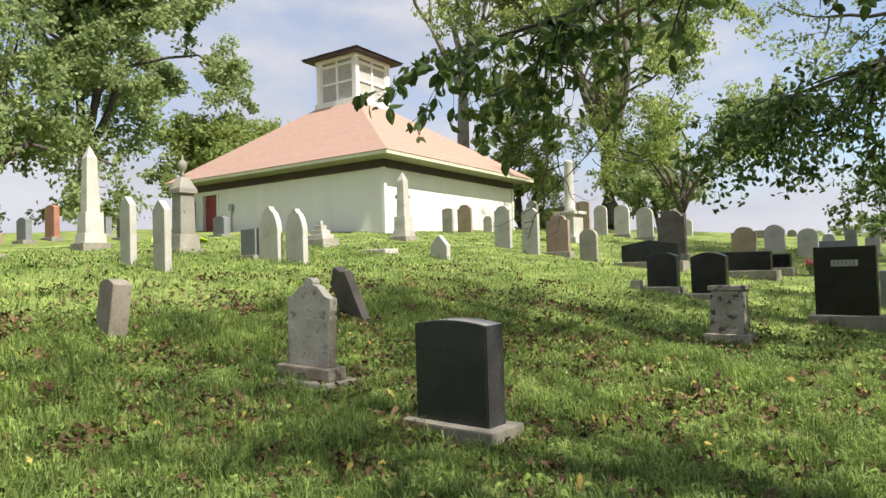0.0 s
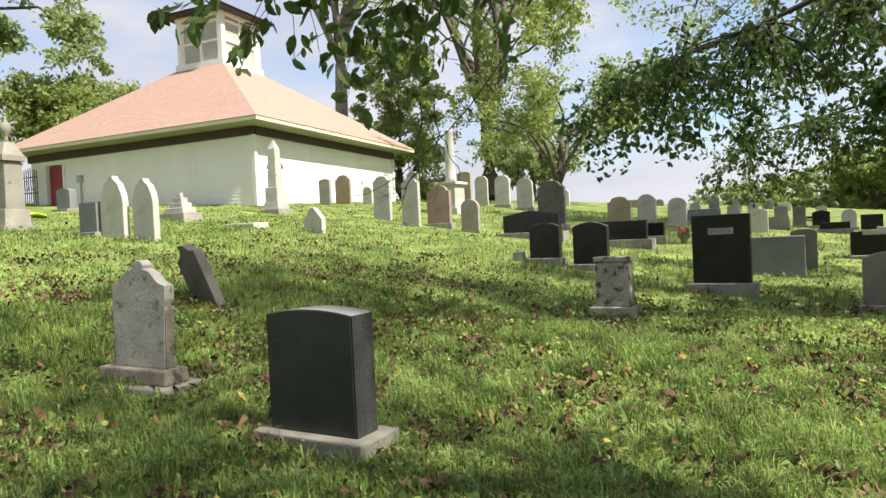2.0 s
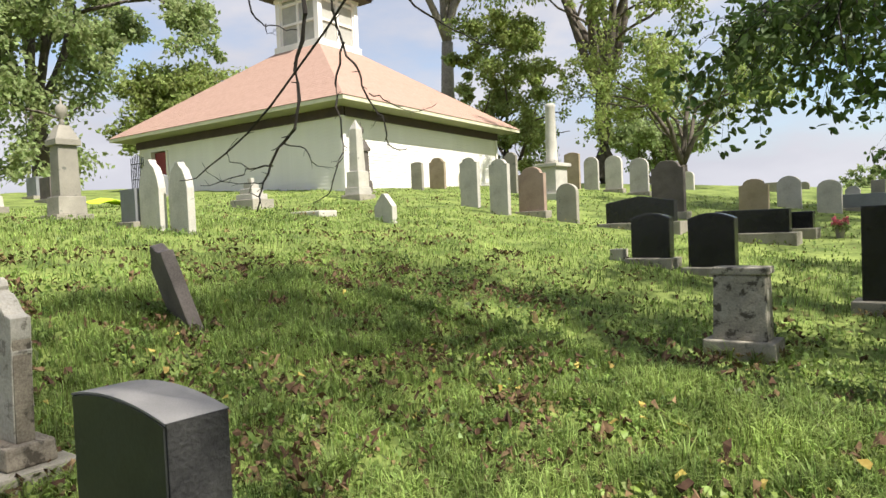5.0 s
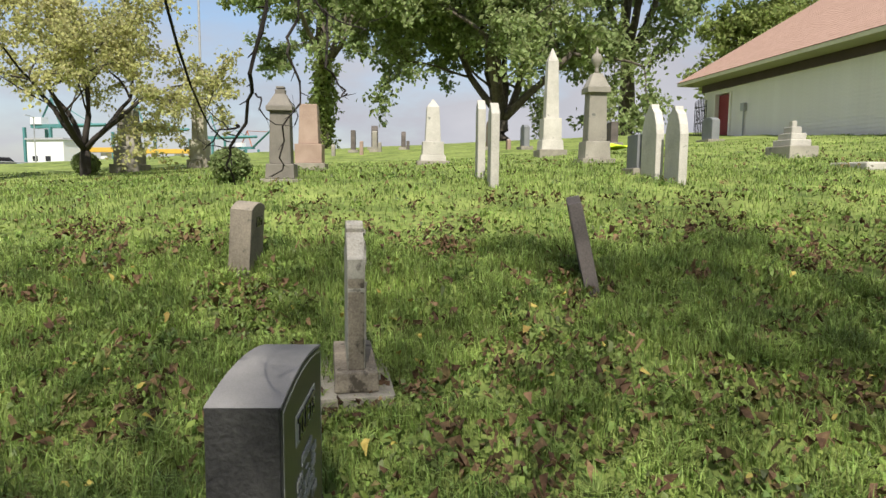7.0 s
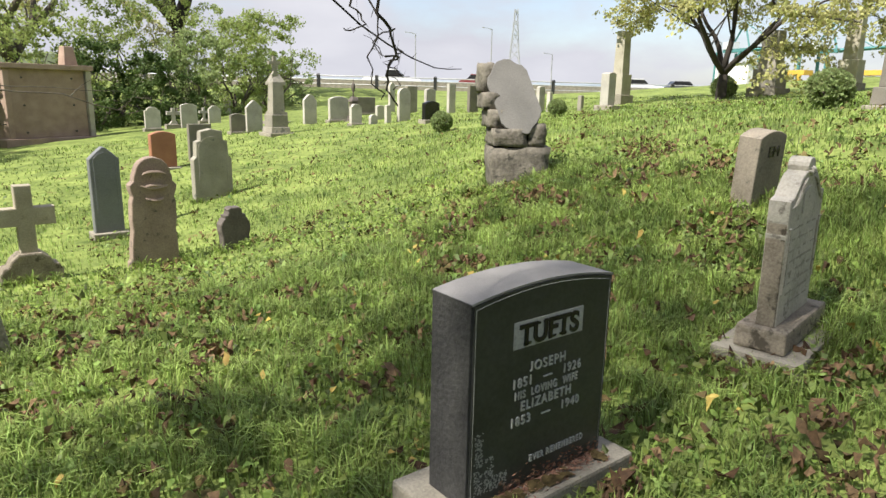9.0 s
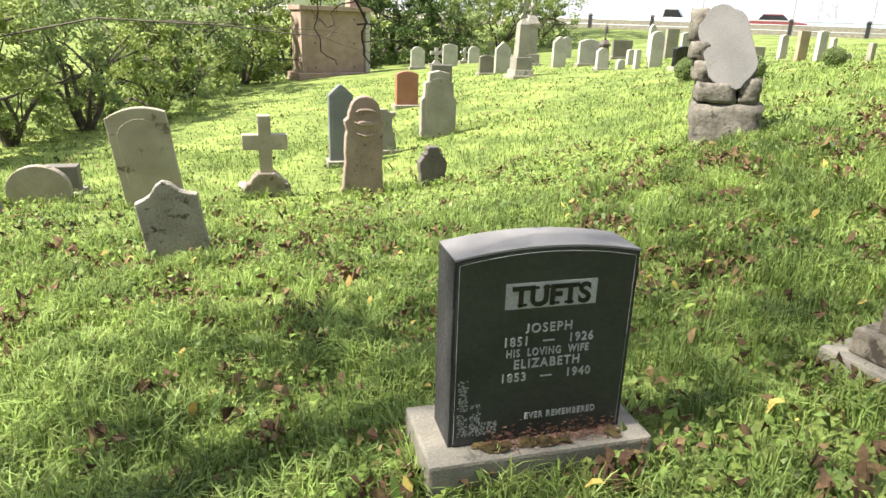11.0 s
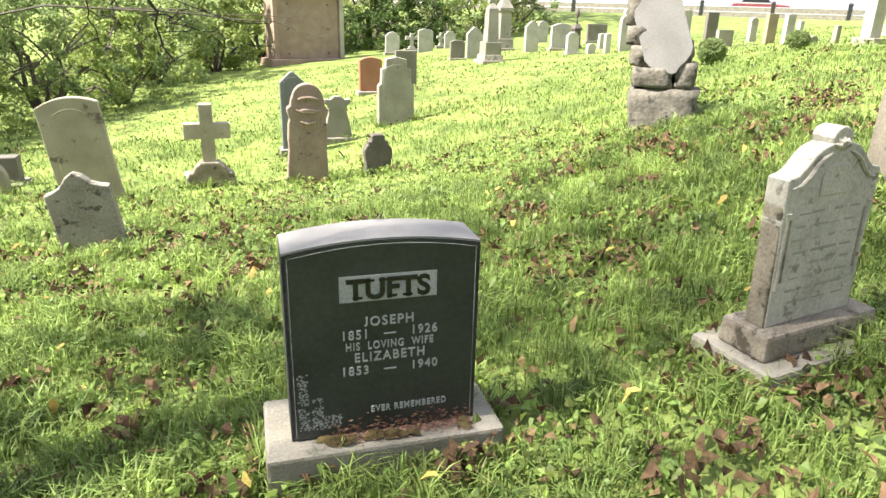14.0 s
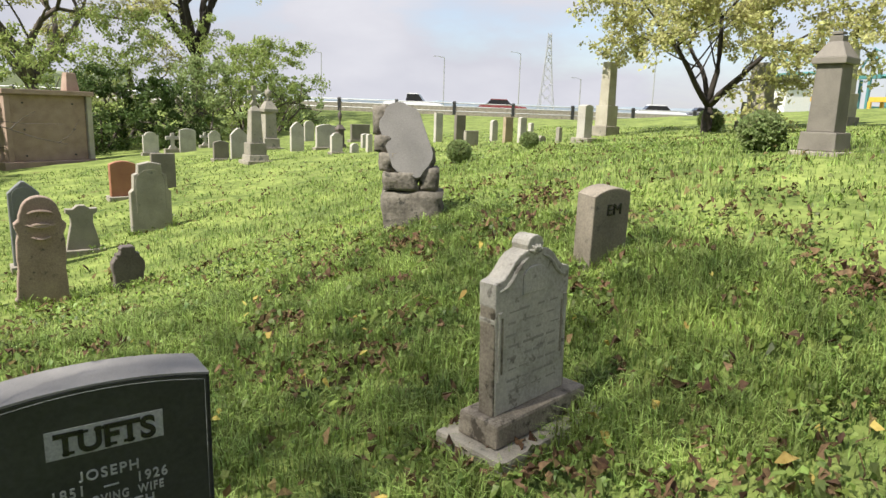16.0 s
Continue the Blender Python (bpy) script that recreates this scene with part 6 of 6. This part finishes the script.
blades("grass", 168000, -7.5, 0.5, 0.0, 7.5, 0.095, 0.0034, "blade", 1, "green lawn grass blades in tufts", 0.65)
blades("grass", 116000, -14, 1.5, -6, 14, 0.06, 0.005, "blade", 2, "green lawn grass blades in tufts", 0.6, keep=lambda x, y, r: ~((x > -7.5) & (x < 0.5) & (y > 0) & (y < 7.5)))
blades("grass", 60000, -22, 3, -16, 24, 0.045, 0.011, "blade", 3, "green lawn grass blades in tufts", keep=lambda x, y, r: ~((x > -14) & (x < 1.5) & (y > -6) & (y < 14)))

def long_tufts(count, x0, x1, y0, y1, per, length, seed, around=()):
    """Longer tufts of uncut grass, in the open and round the feet of the stones."""
    rng = np.random.default_rng(seed)
    cx, cy = rng.uniform(x0, x1, count * 2), rng.uniform(y0, y1, count * 2)
    ok = tuft(cx, cy) > 0.52
    cx, cy = cx[ok], cy[ok]
    for ax, ay, rx, ry, n in around:
        s = rng.integers(0, 4, n)
        u = rng.uniform(-1, 1, n)
        cx = np.concatenate([cx, ax + np.where(s < 2, u * rx, np.where(s == 2, -rx, rx))])
        cy = np.concatenate([cy, ay + np.where(s < 2, np.where(s == 0, -ry, ry), u * ry)])
    k = np.repeat(np.arange(len(cx)), per)
    n = len(k)
    a = rng.uniform(0, 6.283, n)
    rad = 0.035 * np.sqrt(rng.uniform(0, 1, n))
    x, y = cx[k] + rad * np.cos(a), cy[k] + rad * np.sin(a)
    z = height(x, y)
    L = length * rng.uniform(0.5, 1.3, n) * rng.uniform(0.6, 1.2, len(cx))[k]
    lean = rng.uniform(0.2, 1.1, n)
    b = a + rng.normal(0, 0.5, n)
    dx, dy = np.cos(b), np.sin(b)
    w = 0.003 * rng.uniform(0.7, 1.4, n)
    px, py = -dy * w, dx * w
    rows = []
    for u, h, s in ((0, 0, 1), (0.25, 0.45, 0.95), (0.62, 0.78, 0.7)):
        o, hh = L * lean * u * u * 1.6, L * h / (1 + 0.35 * lean) - 0.01
        rows += [np.stack([x + dx * o - px * s, y + dy * o - py * s, z + hh], 1), np.stack([x + dx * o + px * s, y + dy * o + py * s, z + hh], 1)]
    rows.append(np.stack([x + dx * L * lean, y + dy * L * lean, z + L * 0.85 / (1 + 0.5 * lean)], 1))
    v = np.stack(rows, 1).reshape(-1, 3)
    i = np.arange(n) * 7
    f = np.concatenate([np.stack([i, i + 1, i + 3], 1), np.stack([i, i + 3, i + 2], 1), np.stack([i + 2, i + 3, i + 5], 1), np.stack([i + 2, i + 5, i + 4], 1), np.stack([i + 4, i + 5, i + 6], 1)])
    return tagged(raw_object("grass_tufts", v.tolist(), f.tolist(), "blade"), "long bright green tufts of uncut grass", "grass", kind="stuff")
long_tufts(800, -7.5, 0.3, 0.2, 7.6, 34, 0.16, 21, around=((-3.3, 3.75, 0.46, 0.24, 26), (-5.15, 3.8, 0.46, 0.27, 10), (-6.44, 5.52, 0.25, 0.12, 10), (-6.72, 2.7, 0.24, 0.14, 12), (-2.87, 8.45, 0.3, 0.2, 14), (-6.75, -0.1, 0.4, 0.36, 34), (-1.66, 0.89, 0.26, 0.1, 10), (-3.34, -1.99, 0.3, 0.12, 10), (-4.17, -1.85, 0.2, 0.12, 8), (-2.22, -2.22, 0.25, 0.15, 12), (-1.11, -1.45, 0.3, 0.1, 12), (-5.01, -5.23, 0.32, 0.12, 10), (-3.28, -4.13, 0.25, 0.18, 8), (0.21, -2.08, 0.34, 0.1, 10)))
scattered("weeds", 20000, -8.5, 1, -2, 9.5, 0.042, "weed", 4, "low broad-leaved green weeds in the lawn", "weeds", 0.05, 0.7, -0.1, crumple=0.08)
scattered("weeds", 27000, -8.0, 0.8, -1, 9.0, 0.043, "clover", 14, "bright green dandelion and plantain leaves in patches", "weeds", 0.05, 0.7, -0.3, 1500, slim=0.7, crumple=0.09)
scattered("weeds", 14000, -15, 2, -8, 15, 0.06, "clover", 15, "green broad-leaved weeds in the lawn", "weeds", 0.05, 0.9, -0.2, 1400, slim=0.55, crumple=0.06)
scattered("fallen_leaves", 17000, -9.5, 1, -2, 11, 0.05, "litter", 5, "dry brown fallen leaves on the lawn", "fallen leaves", 0.04, 0.8, -0.6, 900, crumple=0.15, hollow=0.46)
scattered("fallen_leaves", 6000, -16, 3, -9, 18, 0.055, "litter", 6, "dry brown fallen leaves on the lawn", "fallen leaves", 0.05, 0.7, -0.6, 1000, crumple=0.12, hollow=0.6)
scattered("fallen_leaves", 13000, -8, 0.6, 0.5, 8.5, 0.047, "redleaf", 8, "curled reddish-brown fallen leaves in small drifts on the lawn", "fallen leaves", 0.055, 1.1, -0.9, 420, slim=0.75, crumple=0.24, hollow=0.45)
scattered("fallen_leaves", 260, -7, 0.4, 0.8, 7.5, 0.06, "yellowleaf", 9, "yellow fallen leaves scattered on the lawn", "fallen leaves", 0.08, 0.5, -0.9, 0, slim=0.8, crumple=0.08)

# ---- the highway, its fence, and the harbour beyond ----
RD = Vector((ROAD_D[0], ROAD_D[1], 0)).normalized()
RN = Vector((-RD.y, RD.x, 0))                 # points away from the cemetery or towards it, see below
if RN.dot(Vector((1, 1, 0))) > 0:
    RN = -RN
RA = Vector((ROAD_A[0], ROAD_A[1], 0))
def road_point(along, off, up=0.0):
    p = RA + RD * along + RN * off
    return Vector((p.x, p.y, 1.75 - 0.008 * along + up))
vs, fs = [], []
for i, s in enumerate(range(-150, 151, 10)):
    for off in (1.5, 12.0):
        vs.append(tuple(road_point(s, off, 0.06)))
    if i:
        k = 2 * i
        fs.append((k - 2, k - 1, k + 1, k))
tagged(raw_object("road", vs, fs, "asphalt"), "grey asphalt highway beyond the cemetery", "road", kind="structure")
fence = new("roadside_fence")
bm = a_box(0, 0, 0, 0.28, 0.28, 1.15, bevel=0.02)
box(bm, 0, 0, 1.15, 0.34, 0.34, 0.12, taper=0.6)
post0 = mesh_object("post", bm, "iron", fence, "dark fence post")
posts = [-62 + 5.2 * i for i in range(25)]
for i, s in enumerate(posts):
    ob = post0 if i == 0 else new("post", post0.data)
    ob.parent = fence
    ob.matrix_local = Matrix.Translation(road_point(s, 0.0, -0.05)) @ pose(0, 0, 0, 0, 0, math.degrees(math.atan2(RD.y, RD.x)))
for up, r in ((0.35, 0.05), (0.75, 0.05), (1.05, 0.05)):
    bm = bmesh.new()
    tube(bm, [tuple(road_point(s, 0.0, up)) for s in posts], [r] * len(posts), 6)
    mesh_object("rail", bm, "steel", fence, "galvanised pipe rail")
vs, fs = [], []
for i, s in enumerate(posts):
    vs += [tuple(road_point(s, 1.0, 0.0)), tuple(road_point(s, 1.0, 0.75)), tuple(road_point(s, 1.25, 0.75)), tuple(road_point(s, 1.25, 0.0))]
    if i:
        k = 4 * i
        fs += [(k - 4, k, k + 1, k - 3), (k - 3, k + 1, k + 2, k - 2), (k - 2, k + 2, k + 3, k - 1)]
raw_object("guard_wall", vs, fs, "base", fence, "low concrete guard wall")
tagged(fence, "dark posts with pipe rails along the highway", "fence")

def car(along, off, paint, kind, label):
    root = new("car" if kind == "car" else "pickup")
    root.matrix_world = Matrix.Translation(road_point(along, off, 0.06)) @ pose(0, 0, 0, 0, 0, math.degrees(math.atan2(RD.y, RD.x)))
    L, W = (4.5, 1.8) if kind == "car" else (5.5, 1.95)
    low = [(-L / 2, .35), (L / 2, .35), (L / 2, .75), (L / 2 - .15, .9), (L * .22, 1.0), (-L * .45, 1.02), (-L / 2, .9)]
    mesh_object("body", slab(low, W, 0.05), paint, root)
    cab = [(-L * .36, 1.0), (L * .2, 1.0), (L * .08, 1.5), (-L * .26, 1.52)] if kind == "car" else [(-L * .12, 1.0), (L * .2, 1.0), (L * .1, 1.75), (-L * .09, 1.75)]
    mesh_object("cabin", slab(cab, W * .88, 0.04), "glassdark", root, "dark car windows")
    top = [(cab[3][0] - .04, cab[3][1] - .03), (cab[2][0] + .04, cab[2][1] - .03), (cab[2][0] - .05, cab[2][1] + .05), (cab[3][0] + .05, cab[3][1] + .05)]
    mesh_object("roof", slab(top, W * .9, 0.015), paint, root)
    for x in (-L * .31, L * .31):
        for y in (-W / 2 + .08, W / 2 - .08):
            bm = bmesh.new()
            lathe(bm, [(.2, -.1), (.33, -.1), (.35, 0), (.33, .1), (.2, .1)], 16)
            bm.transform(pose(x, y, .34, 90, 0, 0))
            wheel = mesh_object("wheel", bm, "rubber", root)
            bm = bmesh.new()
            lathe(bm, [(.2, -.105), (.2, .105)], 12)
            bm.transform(pose(x, y, .34, 90, 0, 0))
            mesh_object("rim", bm, "steel", wheel)
    tagged(root, label, "car" if kind == "car" else "pickup truck", "vehicles on the highway")
car(-9.0, 4.0, "carwhite", "pickup", "white pickup truck on the highway")
car(-0.5, 4.0, "carred", "car", "dark red car on the highway")
car(14.0, 4.0, "carwhite", "car", "white car on the highway")
car(19.5, 8.0, "cargrey", "car", "grey car on the highway")

def street_lamp(x, y, h, arm=1.8):
    root = new("street_lamp")
    root.matrix_world = pose(x, y, 1.4)
    bm = bmesh.new()
    tube(bm, [(0, 0, 0), (0, 0, h)], [0.11, 0.07], 8)
    mesh_object("pole", bm, "steel", root)
    bm = bmesh.new()
    tube(bm, [(0, 0, h - .05), (arm * .5, 0, h + .12), (arm, 0, h + .15)], [0.05, 0.04, 0.04], 6)
    mesh_object("arm", bm, "steel", root)
    mesh_object("lamp_head", a_box(arm + .2, 0, h + .09, .6, .2, .12, taper=.7, bevel=.02), "steel", root)
    tagged(root, "tall grey street lamp beside the highway", "street lamp", "street lamps along the highway")
for x, y, h in ((-68.9, -94.3, 10), (-79.5, -86.4, 11), (-95, -70, 11), (-50, -104, 10), (-88, -80, 7), (-104, -58, 9)):
    street_lamp(x, y, h)
mast = new("light_mast")
mast.matrix_world = pose(-114.3, -36.0, 1.0)
bm = bmesh.new()
tube(bm, [(0, 0, 0), (0, 0, 31)], [0.32, 0.16], 8)
mesh_object("pole", bm, "steel", mast)
mesh_object("lamp_ring", a_box(0, 0, 30.8, 1.4, 1.4, .4, bevel=.05), "steel", mast)
tagged(mast, "very tall slender grey light mast in the harbour", "mast")

def lattice_pylon(x, y, h):
    root = new("power_pylon")
    root.matrix_world = pose(x, y, 1.0, 0, 0, 40)
    bm = bmesh.new()
    w = lambda z: 2.6 * (1 - z / h) ** 1.4 + 0.55
    lev = [h * t for t in (0, .16, .3, .42, .53, .63, .72, .8, .88, 1.0)]
    cs = ((-1, -1), (1, -1), (1, 1), (-1, 1))
    for (a0, b0), (a1, b1) in zip(cs, cs[1:] + cs[:1]):
        for z0, z1 in zip(lev, lev[1:]):
            tube(bm, [(a0 * w(z0), b0 * w(z0), z0), (a0 * w(z1), b0 * w(z1), z1)], [.09, .09], 4)
            tube(bm, [(a0 * w(z0), b0 * w(z0), z0), (a1 * w(z1), b1 * w(z1), z1)], [.06, .06], 4)
            tube(bm, [(a1 * w(z0), b1 * w(z0), z0), (a0 * w(z1), b0 * w(z1), z1)], [.06, .06], 4)
    mesh_object("tower", bm, "steel", root)
    for z, l in ((h * .7, 5.0), (h * .82, 4.4), (h * .94, 3.8)):
        bm = bmesh.new()
        tube(bm, [(-l, 0, z + .5), (0, 0, z), (l, 0, z + .5)], [.07, .12, .07], 4)
        tube(bm, [(-l, 0, z + .5), (0, 0, z + 1.4), (l, 0, z + .5)], [.06, .06, .06], 4)
        mesh_object("cross_arm", bm, "steel", root)
    tagged(root, "steel lattice power pylon in the distance", "pylon")
lattice_pylon(-169.9, -180.1, 30)

def gantry_crane(x, y, yaw, s, mat, boom_up):
    root = new("container_crane")
    root.matrix_world = pose(x, y, -1.0, 0, 0, yaw)
    for px in (-6, 6):
        for py in (-5, 5):
            mesh_object("leg", a_box(px * s, py * s, 0, .9 * s, .9 * s, 20 * s), mat, root)
        mesh_object("cross_beam", a_box(px * s, 0, 9 * s, .8 * s, 11 * s, .9 * s), mat, root)
    mesh_object("girder", a_box(0, 0, 20 * s, 14 * s, 2.5 * s, 1.4 * s), mat, root)
    bm = bmesh.new()
    end = (26 * s, 0, (34 if boom_up else 21) * s)
    tube(bm, [(6 * s, 0, 20.7 * s), end], [.8 * s, .6 * s], 4)
    mesh_object("boom", bm, mat, root)
    bm = bmesh.new()
    tube(bm, [(-5 * s, 0, 20 * s), (2 * s, 0, 31 * s), (6 * s, 0, 20 * s)], [.5 * s] * 3, 4)
    tube(bm, [(2 * s, 0, 31 * s), (20 * s, 0, (30 if boom_up else 21.5) * s)], [.18 * s] * 2, 4)
    mesh_object("a_frame", bm, "red" if boom_up else mat, root)
    mesh_object("machinery_house", a_box(-4 * s, 0, 21.4 * s, 5 * s, 3.4 * s, 2.6 * s), "carwhite", root)
    tagged(root, "teal steel container crane across the harbour", "crane", "harbour cranes")
gantry_crane(-300, -100, 75, 0.95, "teal", False)
gantry_crane(-290, -128, 75, 1.05, "teal", False)
gantry_crane(-282, -160, 75, 1.1, "teal", False)
gantry_crane(-330, -92, 60, 0.8, "teal", True)
def yard_gantry(x, y, yaw):
    root = new("yard_gantry")
    root.matrix_world = pose(x, y, 0.4, 0, 0, yaw)
    for px in (-9, 9):
        for py in (-3, 3):
            mesh_object("leg", a_box(px, py, 0, .9, .9, 9), "yellow", root)
        mesh_object("sill", a_box(px, 0, 0, 1.2, 8, 1.0), "yellow", root)
    mesh_object("girder", a_box(0, 0, 9, 20, 4.5, 1.5), "yellow", root)
    mesh_object("cab", a_box(3, 0, 6.8, 2.4, 2.4, 2.0), "carwhite", root)
    tagged(root, "yellow rubber-tyred yard gantry crane", "crane", "harbour cranes")
yard_gantry(-235, -90, 80)
yard_gantry(-228, -112, 80)
def port_building(x, y, yaw, l, w, h, mat):
    root = new("port_building")
    root.matrix_world = pose(x, y, 0.5, 0, 0, yaw)
    mesh_object("wall", a_box(0, 0, 0, l, w, h), mat, root)
    mesh_object("roof", a_box(0, 0, h, l + 1, w + 1, .6, taper=.97), "steel", root)
    for i in range(int(l / 5)):
        mesh_object("window", a_box(-l / 2 + 3 + 5 * i, -w / 2 - .03, h * .45, 2, .1, 1.6), "glassdark", root)
    tagged(root, "pale low port building beyond the highway", "building", "port buildings")
port_building(-215, -118, 75, 14, 10, 12, "carwhite")
port_building(-250, -60, 75, 70, 14, 3, "grey")
port_building(-240, -150, 65, 60, 12, 3, "grey")
# distant wooded hills and the far town
def ridge(name, az0, az1, dist, base, rise, mat, seed, label):
    vs, fs = [], []
    n = 160
    for i in range(n + 1):
        az = radians(az0 + (az1 - az0) * i / n)
        h = base + rise * (0.55 + 0.45 * noise.noise(Vector((i * 0.045, seed, 0)))) + 0.12 * rise * noise.noise(Vector((i * 0.7, seed, 3)))
        for d, z in ((dist, -3), (dist + 5, h * 0.8), (dist + 40, h), (dist + 140, -3)):
            vs.append((math.sin(az) * d, math.cos(az) * d, z))
        if i:
            k = 4 * i
            fs += [(k - 4 + j, k + j, k + j + 1, k - 3 + j) for j in range(3)]
    tagged(raw_object(name, vs, fs, mat), label, "backdrop", kind="structure")
far_wood = material("far_woodland", (0.1, 0.13, 0.07), (0.2, 0.22, 0.12), 0.02, 0.95, fine=0.12)
# distance haze is mixed into this blue-grey hill colour
hazed_far_hill = material("hazed_far_hill", (0.2, 0.24, 0.27), (0.26, 0.3, 0.33), 0.01, 0.95, fine=0.1)
ridge("backdrop_wood", -38, 60, 120, 2.5, 6.5, far_wood, 3, "distant woodland beyond the graves")
ridge("backdrop_hill", -175, -60, 1500, 8, 34, hazed_far_hill, 7, "hills across the harbour, haze put into their blue-grey colour")
ridge("backdrop_hill", 60, 190, 130, 4, 8, far_wood, 9, "woodland behind the cemetery")
vs = [(-2400, -2400, 0.7), (-420, -2400, 0.7), (-330, 300, 0.7), (-2400, 600, 0.7)]
tagged(raw_object("water", [(a, b, 1.35) for a, b, c in vs], [(0, 1, 2, 3)], "water"), "calm grey harbour water", "water", kind="structure")

# ---- small things ----
def name_plate(x, y, yaw, w, z, t):
    ob = mesh_object("name_plate", a_box(0, 0, 0, w, 0.012, 0.1), "letter")
    return ob
for ob in [o for o in scene.objects if o.get("category") == "headstone" and o.get("label", "").startswith("polished black")]:
    if abs(ob.location.x + 2.03) < 0.2 and abs(ob.location.y - 10.78) < 0.4:
        mesh_object("name_plate", a_box(0, -0.104, 0.86, 0.33, 0.012, 0.09), "letter", ob, "pale name panel with illegible letters")
        for i in range(6):
            mesh_object("writing_bar", a_box(-0.12 + 0.048 * i, -0.112, 0.88, 0.03, 0.006, 0.05), "grey", ob)
    if abs(ob.location.x) < 0.3 and abs(ob.location.y - 15.9) < 0.4:
        mesh_object("name_plate", a_box(0, -0.13, 0.5, 0.5, 0.012, 0.07), "letter", ob, "pale name panel with illegible letters")
def flower_pot(x, y):
    root = new("flower_pot")
    root.matrix_world = pose(x, y, on_ground(x, y))
    bm = bmesh.new()
    lathe(bm, [(0.06, 0), (0.09, 0.16), (0.1, 0.18), (0.08, 0.17)], 14)
    mesh_object("pot", bm, "grey", root)
    rng = np.random.default_rng(3)
    c = [(0.1 * math.cos(i), 0.1 * math.sin(i), 0.3 + 0.05 * math.sin(2.3 * i)) for i in range(14)]
    leaf_cloud("flowers", c, 0.05, 260, 0.05, "pink", root, rng)
    leaf_cloud("leaves", [(p[0], p[1], p[2] - 0.1) for p in c], 0.05, 160, 0.06, "leaf", root, rng)
    tagged(root, "pot of pink flowers beside a black headstone", "flowers")
flower_pot(-3.75, 16.6)
bm = bmesh.new()
bmesh.ops.create_grid(bm, x_segments=8, y_segments=5, size=0.5)
for v in bm.verts:
    v.co = Vector((v.co.x * 1.5, v.co.y * 0.6, 0.22 + 0.12 * noise.noise(v.co * 3) - 0.2 * abs(v.co.y)))
bmesh.ops.solidify(bm, geom=bm.faces[:], thickness=0.02)
ob = tagged(mesh_object("tarpaulin", bm, "lime"), "bright lime-green tarpaulin lying on the crest", "tarpaulin")
ob.matrix_world = pose(-18.6, 9.3, on_ground(-18.6, 9.3) + 0.02, 0, 0, 60)
rockroot = new("stone_fragment")
rockroot.matrix_world = pose(-2.05, -2.75, on_ground(-2.05, -2.75))
rock("fragment", 0, 0, 0.03, 0.36, 0.22, 0.14, 6, rockroot, "white")
tagged(rockroot, "broken piece of white marble lying in the grass", "stone")
